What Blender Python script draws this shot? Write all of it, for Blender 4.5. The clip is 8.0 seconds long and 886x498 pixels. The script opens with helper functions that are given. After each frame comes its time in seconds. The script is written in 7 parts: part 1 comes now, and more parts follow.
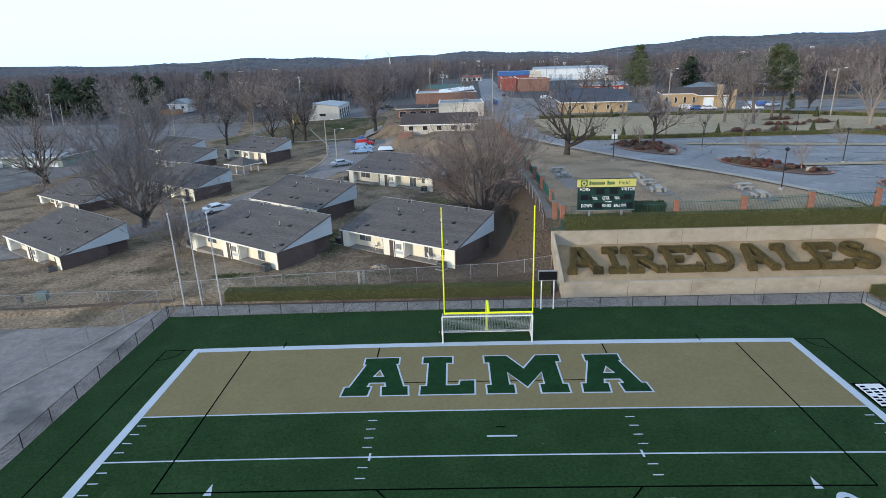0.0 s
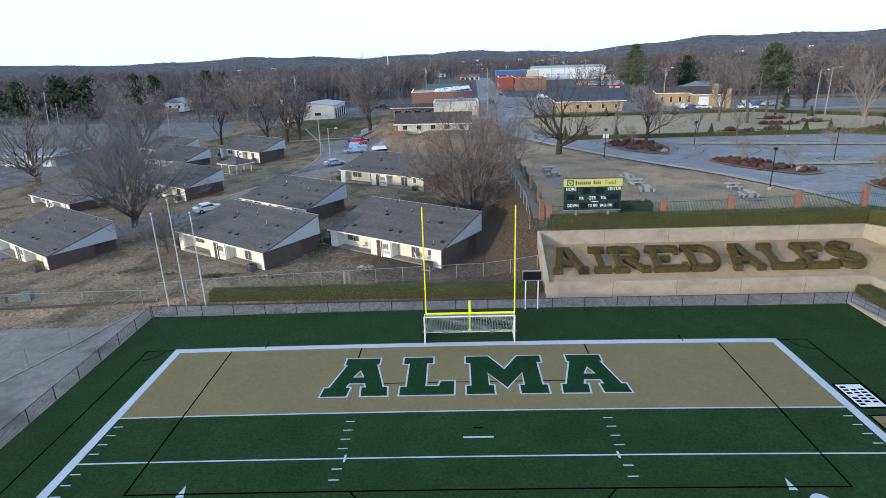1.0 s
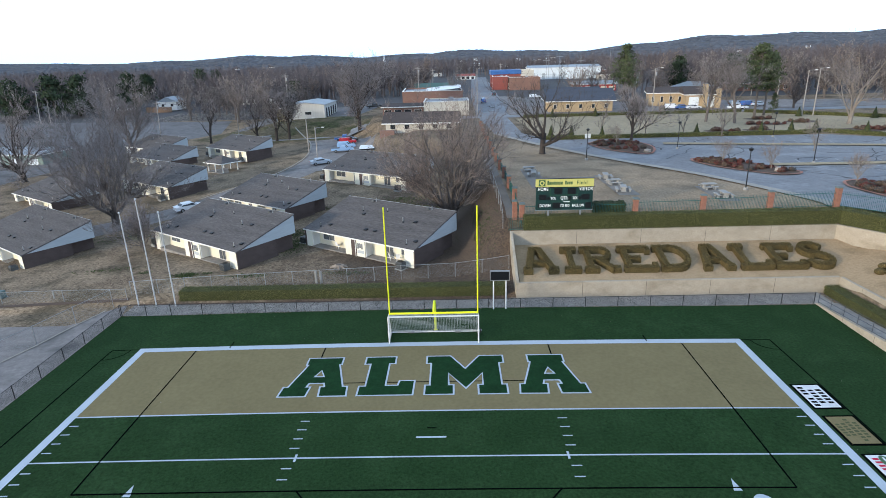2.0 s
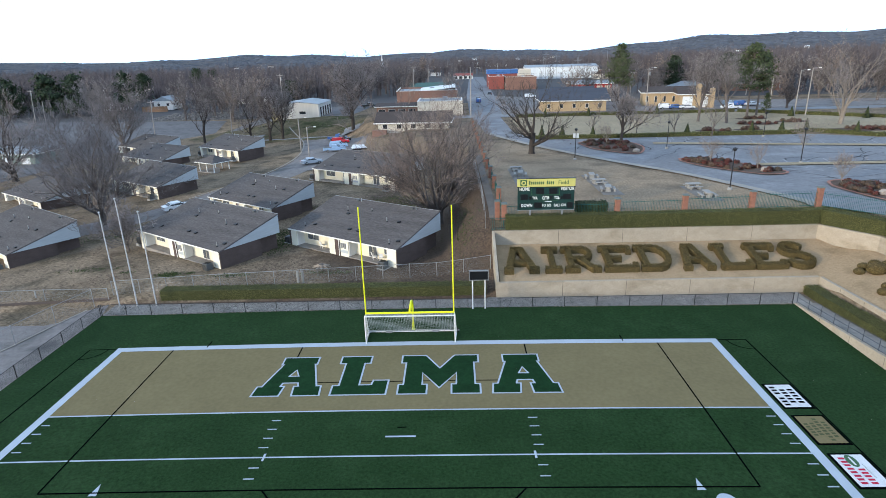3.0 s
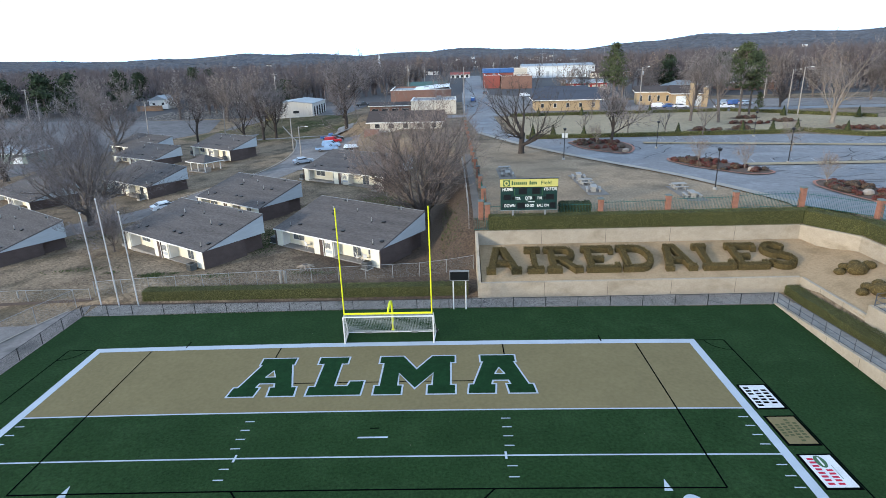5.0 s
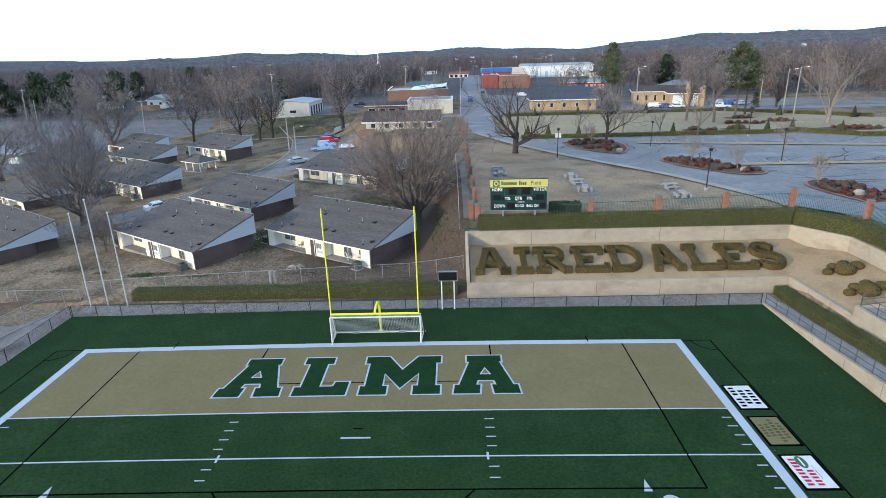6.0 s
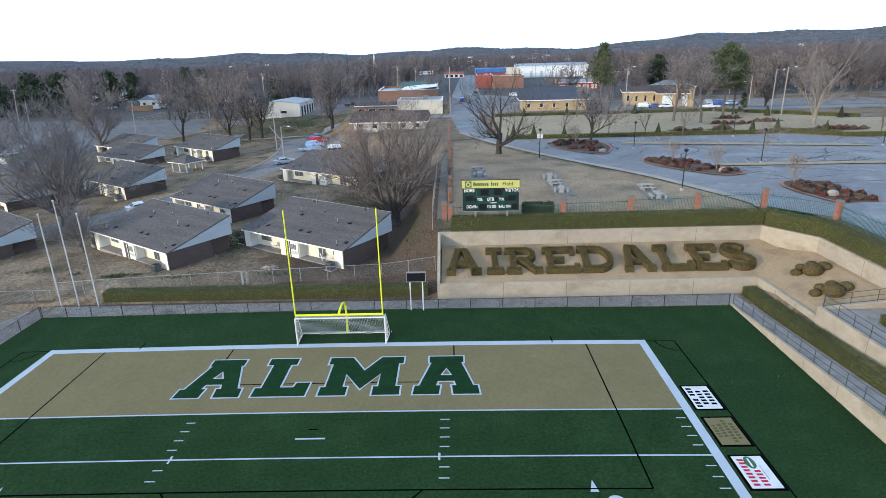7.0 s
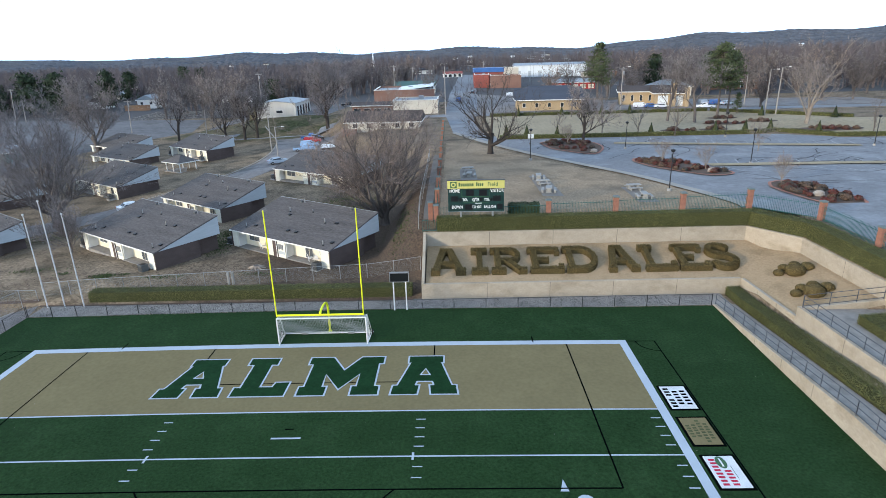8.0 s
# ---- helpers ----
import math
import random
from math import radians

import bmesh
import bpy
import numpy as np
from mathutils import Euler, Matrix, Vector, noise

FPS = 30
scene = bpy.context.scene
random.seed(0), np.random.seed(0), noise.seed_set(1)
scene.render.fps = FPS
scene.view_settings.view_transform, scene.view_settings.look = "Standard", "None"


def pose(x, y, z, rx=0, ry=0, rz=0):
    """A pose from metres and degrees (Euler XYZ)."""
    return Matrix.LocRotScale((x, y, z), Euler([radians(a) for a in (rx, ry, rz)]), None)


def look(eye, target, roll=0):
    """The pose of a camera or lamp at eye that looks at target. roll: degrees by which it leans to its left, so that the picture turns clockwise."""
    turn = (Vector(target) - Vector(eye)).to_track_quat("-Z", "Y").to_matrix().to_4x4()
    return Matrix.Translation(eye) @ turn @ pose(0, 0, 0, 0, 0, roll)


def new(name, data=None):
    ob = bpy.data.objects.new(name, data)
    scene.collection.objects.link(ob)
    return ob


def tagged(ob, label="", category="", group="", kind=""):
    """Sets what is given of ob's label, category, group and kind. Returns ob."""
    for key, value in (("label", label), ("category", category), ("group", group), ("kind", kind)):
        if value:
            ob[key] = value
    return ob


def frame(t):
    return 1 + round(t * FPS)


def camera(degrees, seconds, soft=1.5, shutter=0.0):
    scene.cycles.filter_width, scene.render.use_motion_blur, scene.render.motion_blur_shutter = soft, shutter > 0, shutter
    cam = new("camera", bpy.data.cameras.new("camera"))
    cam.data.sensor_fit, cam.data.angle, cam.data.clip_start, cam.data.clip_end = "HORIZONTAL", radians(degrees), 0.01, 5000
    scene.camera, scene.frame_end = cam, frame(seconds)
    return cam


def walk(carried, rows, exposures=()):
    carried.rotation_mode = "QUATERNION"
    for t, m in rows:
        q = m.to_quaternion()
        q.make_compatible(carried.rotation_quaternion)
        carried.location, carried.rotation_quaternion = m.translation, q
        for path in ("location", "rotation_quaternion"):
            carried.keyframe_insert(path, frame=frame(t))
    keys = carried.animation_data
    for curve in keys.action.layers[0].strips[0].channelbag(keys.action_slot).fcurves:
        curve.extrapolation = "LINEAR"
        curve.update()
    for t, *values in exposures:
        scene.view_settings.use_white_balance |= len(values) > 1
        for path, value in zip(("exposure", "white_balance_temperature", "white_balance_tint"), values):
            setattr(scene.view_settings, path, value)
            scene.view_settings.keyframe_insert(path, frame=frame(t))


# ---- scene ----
cam = camera(75.7, 8.0, soft=0.75)
PATH = [
    (0, (-2.511, -42.13, 22.758), (-2.562, -40.234, 22.125), -1.8),
    (0.5, (-1.974, -42.011, 22.749), (-2.024, -40.115, 22.115), -1.8),
    (1, (-1.06, -41.945, 22.745), (-1.11, -40.049, 22.109), -1.8),
    (1.5, (0.387, -41.879, 22.725), (0.339, -39.984, 22.088), -1.7),
    (3, (3.719, -41.927, 22.711), (3.673, -40.033, 22.071), -1.6),
    (3.5, (4.082, -41.904, 22.72), (4.036, -40.01, 22.08), -1.6),
    (4, (4.429, -41.912, 22.741), (4.381, -40.019, 22.099), -1.7),
    (4.5, (5.05, -41.885, 22.771), (5.007, -39.992, 22.128), -1.6),
    (6, (6.502, -41.879, 22.879), (6.459, -39.986, 22.233), -1.6),
    (6.5, (7.883, -41.904, 22.891), (7.843, -40.012, 22.245), -1.6),
    (7, (9.354, -41.927, 22.93), (9.314, -40.035, 22.284), -1.6),
    (7.5, (10.47, -42.0, 22.97), (10.43, -40.108, 22.323), -1.5),
    (8, (10.976, -42.04, 23.018), (10.934, -40.148, 22.37), -1.6),
]
walk(cam, [(t, look(eye, target, roll)) for t, eye, target, roll in PATH],
     exposures=((0, -0.25), (0.5, -0.21), (1, -0.17), (1.5, -0.13), (3, -0.06), (4.5, 0.0), (8, 0.0)))

# ---------------------------------------------------------------- light
SUN_AZ, SUN_EL = math.atan2(-0.61, -0.79), radians(11)
wd = bpy.data.worlds.new("sky")
scene.world = wd
wd.use_nodes = True
nt = wd.node_tree
nt.nodes.clear()
sky = nt.nodes.new("ShaderNodeTexSky")
sky.sky_type, sky.sun_disc = "NISHITA", False
sky.sun_elevation, sky.sun_rotation = SUN_EL, math.pi / 2 - SUN_AZ
sky.dust_density, sky.air_density = 3.0, 1.0
veil = nt.nodes.new("ShaderNodeMixRGB")
veil.inputs[0].default_value = 0.7
veil.inputs[2].default_value = (7.2, 10.0, 14.0, 1)
bg = nt.nodes.new("ShaderNodeBackground")
bg.inputs[1].default_value = 0.14
wo = nt.nodes.new("ShaderNodeOutputWorld")
nt.links.new(sky.outputs[0], veil.inputs[1])
# the hazy sky is brightest low over the land
tcw, spw, low, glow = (nt.nodes.new("ShaderNode" + k) for k in ("TexCoord", "SeparateXYZ", "MapRange", "VectorMath"))
low.interpolation_type = "SMOOTHSTEP"
low.inputs[1].default_value, low.inputs[2].default_value, low.inputs[3].default_value, low.inputs[4].default_value = 0.0, 0.55, 1.45, 0.95
glow.operation = "SCALE"
nt.links.new(tcw.outputs["Generated"], spw.inputs[0])
nt.links.new(spw.outputs[2], low.inputs[0])
nt.links.new(veil.outputs[0], glow.inputs[0])
nt.links.new(low.outputs[0], glow.inputs["Scale"])
nt.links.new(glow.outputs[0], bg.inputs[0])
nt.links.new(bg.outputs[0], wo.inputs[0])
sun = new("sun", bpy.data.lights.new("sun", "SUN"))
sun.data.energy, sun.data.angle, sun.data.color = 3.35, radians(4), (0.97, 0.87, 0.70)
SUN_DIR = Vector((math.cos(SUN_AZ) * math.cos(SUN_EL), math.sin(SUN_AZ) * math.cos(SUN_EL), math.sin(SUN_EL)))
sun.matrix_world = look(SUN_DIR * 300, (0, 0, 0))


# ---------------------------------------------------------------- materials
def mat(name, col, col2=None, rough=0.8, scale=1.0, big=0.08, bump=0.0, metal=0.0, stretch=(1, 1, 1), island=0.0, third=None, spec=0.3, speck=None, edge=(0.52, 0.68)):
    """Two-scale noise between two colours, an optional third colour in large patches, and a fine bump."""
    m = bpy.data.materials.new(name)
    m.use_nodes = True
    t = m.node_tree
    n, l = t.nodes, t.links
    b = n["Principled BSDF"]
    b.inputs["Roughness"].default_value, b.inputs["Metallic"].default_value = rough, metal
    b.inputs["Specular IOR Level"].default_value = spec
    if col2 is None:
        col2 = tuple(c * 0.72 for c in col)
    tc = n.new("ShaderNodeTexCoord")
    mp = n.new("ShaderNodeMapping")
    mp.inputs["Scale"].default_value = stretch
    l.new(tc.outputs["Object"], mp.inputs[0])
    fine = n.new("ShaderNodeTexNoise")
    fine.inputs["Scale"].default_value, fine.inputs["Detail"].default_value = scale, 6
    wide = n.new("ShaderNodeTexNoise")
    wide.inputs["Scale"].default_value, wide.inputs["Detail"].default_value = big, 5
    l.new(mp.outputs[0], fine.inputs[0])
    l.new(mp.outputs[0], wide.inputs[0])
    add = n.new("ShaderNodeMath")
    add.operation = "ADD"
    l.new(fine.outputs[0], add.inputs[0])
    l.new(wide.outputs[0], add.inputs[1])
    rng = n.new("ShaderNodeMapRange")
    rng.inputs[1].default_value, rng.inputs[2].default_value = 0.72, 1.28
    l.new(add.outputs[0], rng.inputs[0])
    mix = n.new("ShaderNodeMixRGB")
    mix.inputs[1].default_value, mix.inputs[2].default_value = (*col, 1), (*col2, 1)
    l.new(rng.outputs[0], mix.inputs[0])
    out = mix
    if third is not None:
        w2 = n.new("ShaderNodeTexNoise")
        w2.inputs["Scale"].default_value, w2.inputs["Detail"].default_value = big * 1.7, 7
        off = n.new("ShaderNodeMapping")
        off.inputs["Location"].default_value = (31, 17, 5)
        l.new(mp.outputs[0], off.inputs[0])
        l.new(off.outputs[0], w2.inputs[0])
        r2 = n.new("ShaderNodeMapRange")
        r2.inputs[1].default_value, r2.inputs[2].default_value = edge
        l.new(w2.outputs[0], r2.inputs[0])
        mix2 = n.new("ShaderNodeMixRGB")
        mix2.inputs[2].default_value = (*third, 1)
        l.new(r2.outputs[0], mix2.inputs[0])
        l.new(mix.outputs[0], mix2.inputs[1])
        out = mix2
    if speck:
        sn = n.new("ShaderNodeTexNoise")
        sn.inputs["Scale"].default_value, sn.inputs["Detail"].default_value, sn.inputs["Roughness"].default_value = speck[0], 8, 0.72
        l.new(mp.outputs[0], sn.inputs[0])
        r4 = n.new("ShaderNodeMapRange")
        r4.inputs[1].default_value, r4.inputs[2].default_value = 0.34, 0.66
        r4.inputs[3].default_value, r4.inputs[4].default_value = 1 - speck[1], 1 + speck[1]
        l.new(sn.outputs[0], r4.inputs[0])
        hv = n.new("ShaderNodeHueSaturation")
        l.new(r4.outputs[0], hv.inputs["Value"])
        l.new(out.outputs[0], hv.inputs["Color"])
        out = hv
    if island:
        g = n.new("ShaderNodeNewGeometry")
        hs = n.new("ShaderNodeHueSaturation")
        r3 = n.new("ShaderNodeMapRange")
        r3.inputs[3].default_value, r3.inputs[4].default_value = 1 - island, 1 + island
        l.new(g.outputs["Random Per Island"], r3.inputs[0])
        l.new(r3.outputs[0], hs.inputs["Value"])
        l.new(out.outputs[0], hs.inputs["Color"])
        out = hs
    l.new(out.outputs[0], b.inputs["Base Color"])
    if bump:
        bp = n.new("ShaderNodeBump")
        bp.inputs["Strength"].default_value, bp.inputs["Distance"].default_value = bump, 0.05
        l.new(fine.outputs[0], bp.inputs["Height"])
        l.new(bp.outputs[0], b.inputs["Normal"])
    return m


def mesh_wire(name, col, cover):
    """Woven wire: a diamond lattice at its true size, open between the wires."""
    m = bpy.data.materials.new(name)
    m.use_nodes = True
    n, l = m.node_tree.nodes, m.node_tree.links
    b = n["Principled BSDF"]
    b.inputs["Base Color"].default_value, b.inputs["Roughness"].default_value, b.inputs["Metallic"].default_value = (*col, 1), 0.6, 0.3
    tc, sp = n.new("ShaderNodeTexCoord"), n.new("ShaderNodeSeparateXYZ")
    l.new(tc.outputs["Object"], sp.inputs[0])
    along = n.new("ShaderNodeMath")
    along.operation = "ADD"
    l.new(sp.outputs[0], along.inputs[0])
    l.new(sp.outputs[1], along.inputs[1])
    lines = []
    for op in ("ADD", "SUBTRACT"):
        a = n.new("ShaderNodeMath")
        a.operation = op
        l.new(along.outputs[0], a.inputs[0])
        l.new(sp.outputs[2], a.inputs[1])
        f = n.new("ShaderNodeMath")
        f.operation = "PINGPONG"
        f.inputs[1].default_value = 0.05
        l.new(a.outputs[0], f.inputs[0])
        c = n.new("ShaderNodeMath")
        c.operation = "LESS_THAN"
        c.inputs[1].default_value = 0.05 * cover
        l.new(f.outputs[0], c.inputs[0])
        lines.append(c)
    mx = n.new("ShaderNodeMath")
    mx.operation = "MAXIMUM"
    l.new(lines[0].outputs[0], mx.inputs[0])
    l.new(lines[1].outputs[0], mx.inputs[1])
    l.new(mx.outputs[0], b.inputs["Alpha"])
    return m


TURF = mat("turf", (0.0172, 0.0440, 0.0150), (0.0125, 0.0335, 0.0112), 0.95, 9, 0.22, 0.4, spec=0.08, speck=(5.0, 0.40), third=(0.0210, 0.0490, 0.0180), edge=(0.48, 0.75))
TURF_TAN = mat("tan_turf", (0.194, 0.161, 0.086), (0.168, 0.139, 0.074), 0.95, 8, 0.3, 0.3, spec=0.08, speck=(4.0, 0.12))
TURF_LETTER = mat("green_turf_letter", (0.010, 0.040, 0.0145), (0.0078, 0.031, 0.0115), 0.95, 6, 0.3, 0.3, spec=0.08, speck=(2.2, 0.28))
LINE = mat("white_turf_line", (0.43, 0.49, 0.56), (0.36, 0.41, 0.475), 0.9, 22, 0.5, 0.3, spec=0.1)
BLACK_LINE = mat("black_turf_line", (0.0024, 0.0036, 0.0036), None, 1.0, 20, 0.5, spec=0.0)
GRASS = mat("dormant_grass", (0.262, 0.200, 0.140), (0.150, 0.113, 0.080), 0.95, 2.6, 0.13, 0.7, third=(0.098, 0.079, 0.055), spec=0.1, speck=(3.2, 0.55), edge=(0.47, 0.66))
LAWN = mat("pale_dormant_lawn", (0.345, 0.285, 0.195), (0.27, 0.222, 0.152), 0.95, 2.0, 0.12, 0.4, spec=0.1, speck=(0.9, 0.2))
SLOPE = mat("tawny_bank_grass", (0.150, 0.122, 0.078), (0.092, 0.078, 0.052), 0.95, 1.4, 0.10, 0.6, third=(0.058, 0.062, 0.028), spec=0.1, speck=(1.0, 0.45), edge=(0.46, 0.64))
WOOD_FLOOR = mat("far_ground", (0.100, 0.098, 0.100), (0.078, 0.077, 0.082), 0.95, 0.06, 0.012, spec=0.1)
BARE = mat("bare_soil", (0.370, 0.268, 0.168), (0.305, 0.222, 0.138), 0.95, 4.0, 0.25, 0.4, third=(0.235, 0.172, 0.104), spec=0.1, speck=(6.0, 0.13), edge=(0.52, 0.72))
CONC = mat("concrete_path", (0.285, 0.265, 0.245), (0.225, 0.209, 0.195), 0.85, 2.5, 0.3, 0.2, third=(0.17, 0.16, 0.15), speck=(1.2, 0.18))
WALL_JOINT = mat("wall_joint_filler", (0.15, 0.13, 0.105), None, 0.9, 4)
CONC_WALL = mat("concrete_wall", (0.388, 0.338, 0.270), (0.322, 0.280, 0.222), 0.85, 1.3, 0.30, 0.12, stretch=(1, 1, 1.6), third=(0.255, 0.215, 0.160), speck=(6.0, 0.12), edge=(0.52, 0.76))
ASPHALT = mat("asphalt", (0.205, 0.211, 0.227), (0.158, 0.163, 0.176), 0.9, 5.0, 0.1, 0.3, third=(0.235, 0.245, 0.262), speck=(1.4, 0.16))
ASPHALT_OLD = mat("old_asphalt", (0.225, 0.207, 0.20), (0.166, 0.152, 0.147), 0.9, 3.0, 0.12, 0.3, third=(0.105, 0.102, 0.10), speck=(1.0, 0.2))
FAR_LOT = mat("dull_far_asphalt", (0.150, 0.148, 0.154), (0.108, 0.106, 0.111), 0.9, 1.2, 0.06, 0.3, third=(0.090, 0.088, 0.088), speck=(0.5, 0.25))
TAR = mat("tar_seam", (0.02, 0.02, 0.023), None, 0.7, 5)


def leaf_litter(m, col, col2, x0, x1):
    """Dead leaves over a ground material: thick beyond x1, thinning out in ragged patches towards x0."""
    n, l = m.node_tree.nodes, m.node_tree.links
    b = n["Principled BSDF"]
    under = b.inputs["Base Color"].links[0].from_socket
    tc, sp, grad = n.new("ShaderNodeTexCoord"), n.new("ShaderNodeSeparateXYZ"), n.new("ShaderNodeMapRange")
    l.new(tc.outputs["Object"], sp.inputs[0])
    grad.inputs[1].default_value, grad.inputs[2].default_value, grad.inputs[3].default_value, grad.inputs[4].default_value = x0, x1, -0.3, 0.3
    l.new(sp.outputs[0], grad.inputs[0])
    patch, fleck, add, cut = n.new("ShaderNodeTexNoise"), n.new("ShaderNodeTexNoise"), n.new("ShaderNodeMath"), n.new("ShaderNodeMapRange")
    patch.inputs["Scale"].default_value, patch.inputs["Detail"].default_value, patch.inputs["Roughness"].default_value = 0.16, 9, 0.68
    fleck.inputs["Scale"].default_value, fleck.inputs["Detail"].default_value = 5.0, 6
    for q in (patch, fleck):
        l.new(tc.outputs["Object"], q.inputs[0])
    l.new(patch.outputs[0], add.inputs[0])
    ends = []
    for axis, lo, hi in ((0, 7.0, 9.5), (1, 46.0, 72.0)):
        q, less = n.new("ShaderNodeMapRange"), n.new("ShaderNodeMath")
        q.inputs[1].default_value, q.inputs[2].default_value, q.inputs[3].default_value, q.inputs[4].default_value = lo, hi, 0.0, -0.7
        less.operation = "ADD"
        l.new(sp.outputs[axis], q.inputs[0])
        l.new(q.outputs[0], less.inputs[0])
        l.new(ends[-1].outputs[0] if ends else grad.outputs[0], less.inputs[1])
        ends.append(less)
    l.new(ends[-1].outputs[0], add.inputs[1])
    cut.inputs[1].default_value, cut.inputs[2].default_value = 0.42, 0.66
    l.new(add.outputs[0], cut.inputs[0])
    tone, mix = n.new("ShaderNodeMixRGB"), n.new("ShaderNodeMixRGB")
    spread = n.new("ShaderNodeMapRange")
    spread.inputs[1].default_value, spread.inputs[2].default_value = 0.36, 0.64
    l.new(fleck.outputs[0], spread.inputs[0])
    l.new(spread.outputs[0], tone.inputs[0])
    tone.inputs[1].default_value, tone.inputs[2].default_value = (*col, 1), (*col2, 1)
    l.new(cut.outputs[0], mix.inputs[0])
    l.new(under, mix.inputs[1])
    l.new(tone.outputs[0], mix.inputs[2])
    l.new(mix.outputs[0], b.inputs["Base Color"])


leaf_litter(GRASS, (0.118, 0.086, 0.064), (0.054, 0.041, 0.032), -30.0, 2.0)
KERB = mat("kerb", (0.34, 0.315, 0.28), None, 0.85, 2, 0.3, speck=(2, 0.15))
RED_KERB = mat("red_kerb", (0.36, 0.17, 0.125), None, 0.85, 2, 0.3)
LOT_LINE = mat("lot_line", (0.42, 0.43, 0.43), (0.22, 0.22, 0.23), 0.85, 3)
MULCH = mat("leaf_mulch", (0.115, 0.078, 0.058), (0.072, 0.049, 0.039), 0.95, 8, 0.6, 0.8)
HEDGE = mat("hedge_leaf", (0.118, 0.124, 0.044), (0.070, 0.076, 0.026), 0.7, 2.0, 0.3, island=0.34, speck=(1.6, 0.25))
# darkened leaf green: the shade inside the foliage is put into the core's colour
HEDGE_SHADE_CORE = mat("hedge_shade_core", (0.064, 0.068, 0.025), None, 0.95, 4)
BOX = mat("bronzed_boxwood_leaf", (0.150, 0.112, 0.043), (0.108, 0.082, 0.031), 0.75, 2.0, 0.4, island=0.2, speck=(2.5, 0.2))
# boxwood leaf colour at roughly half value, painting the shade between the leaves
BOX_SHADE_CORE = mat("boxwood_shade_core", (0.085, 0.062, 0.024), None, 0.95, 4)
RED_LEAF = mat("red_shrub_leaf", (0.125, 0.030, 0.026), (0.062, 0.030, 0.023), 0.8, 2, 0.8, island=0.5)
PINE = mat("pine_needles", (0.082, 0.102, 0.040), (0.050, 0.066, 0.028), 0.8, 1.0, 0.2, island=0.5)
CEDAR = mat("cedar_needles", (0.036, 0.056, 0.026), (0.022, 0.036, 0.018), 0.85, 1.0, 0.2, island=0.5)
BARK = mat("bark", (0.150, 0.128, 0.117), (0.086, 0.073, 0.067), 0.95, 6, 1.0, 0.6, stretch=(1, 1, 0.3))
BARK_PALE = mat("pale_bark", (0.27, 0.235, 0.20), (0.16, 0.135, 0.115), 0.95, 5, 0.8, 0.5, stretch=(1, 1, 0.3))
TWIG = mat("twigs", (0.250, 0.222, 0.218), (0.178, 0.157, 0.154), 0.95, 2, 0.3, island=0.35)
TWIG_RED = mat("reddish_twigs", (0.265, 0.210, 0.186), (0.190, 0.150, 0.133), 0.95, 2, 0.3, island=0.35)
WOODS = mat("bare_woods", (0.138, 0.118, 0.120), (0.102, 0.088, 0.091), 0.95, 0.05, 0.01, island=0.3)
BROWN_LEAF = mat("dead_leaves", (0.130, 0.088, 0.062), None, 0.9, 2, 0.4, island=0.45)
BRICK_BROWN = mat("brown_brick", (0.108, 0.080, 0.072), (0.078, 0.057, 0.052), 0.9, 9, 0.8, 0.4, stretch=(1, 1, 3))
BRICK_RED = mat("orange_red_brick", (0.315, 0.150, 0.105), (0.22, 0.100, 0.072), 0.9, 9, 0.9, 0.4, stretch=(1, 1, 2.6))
SHINGLE = mat("asphalt_shingle", (0.124, 0.114, 0.112), (0.078, 0.071, 0.070), 0.95, 2.6, 0.22, 0.5, stretch=(0.55, 4.2, 4.2), spec=0.2, speck=(3.0, 0.34))
SIDING = mat("blue_grey_siding", (0.46, 0.50, 0.53), (0.40, 0.44, 0.47), 0.7, 1.0, 0.3, stretch=(1, 1, 6))
CREAM = mat("cream_wall", (0.80, 0.75, 0.60), (0.73, 0.68, 0.53), 0.75, 1.2, 0.4)
WHITE = mat("white_paint", (0.80, 0.79, 0.76), (0.72, 0.71, 0.68), 0.55, 1.5, 0.5)
TAN_BRICK = mat("tan_brick", (0.43, 0.325, 0.20), (0.35, 0.26, 0.16), 0.9, 4, 0.3, 0.2, stretch=(1, 1, 3))
METAL_ROOF = mat("blue_grey_metal_roof", (0.27, 0.31, 0.345), (0.21, 0.245, 0.275), 0.45, 0.6, 0.1, metal=0.2, stretch=(4, 0.4, 1))
ROOF_NAVY = mat("slate_blue_roof", (0.062, 0.073, 0.098), (0.045, 0.053, 0.072), 0.8, 2, 0.2, stretch=(0.6, 3, 3))
ROOF_BLUE = mat("bright_blue_roof", (0.06, 0.165, 0.42), None, 0.5, 0.6, 0.1)
ROOF_BROWN = mat("brown_roof", (0.075, 0.060, 0.056), None, 0.9, 2, 0.2)
SHED_WALL = mat("beige_metal_wall", (0.58, 0.57, 0.54), (0.50, 0.49, 0.465), 0.6, 1, 0.15, stretch=(3, 3, 0.2))
SHOP_RED = mat("red_shop_brick", (0.31, 0.095, 0.080), (0.24, 0.075, 0.062), 0.9, 2, 0.15)
SHOP_BRICK = mat("old_shop_brick", (0.25, 0.145, 0.115), (0.18, 0.105, 0.085), 0.9, 1.5, 0.12, stretch=(1, 1, 3))
SHOP_TAN = mat("beige_render", (0.62, 0.58, 0.50), (0.52, 0.48, 0.41), 0.85, 1, 0.12)
WHITE_WALL = mat("white_metal_wall", (0.72, 0.77, 0.80), (0.62, 0.67, 0.71), 0.6, 1, 0.08, stretch=(3, 3, 0.2))
RED_PANEL = mat("red_panel", (0.42, 0.045, 0.05), None, 0.6, 1)
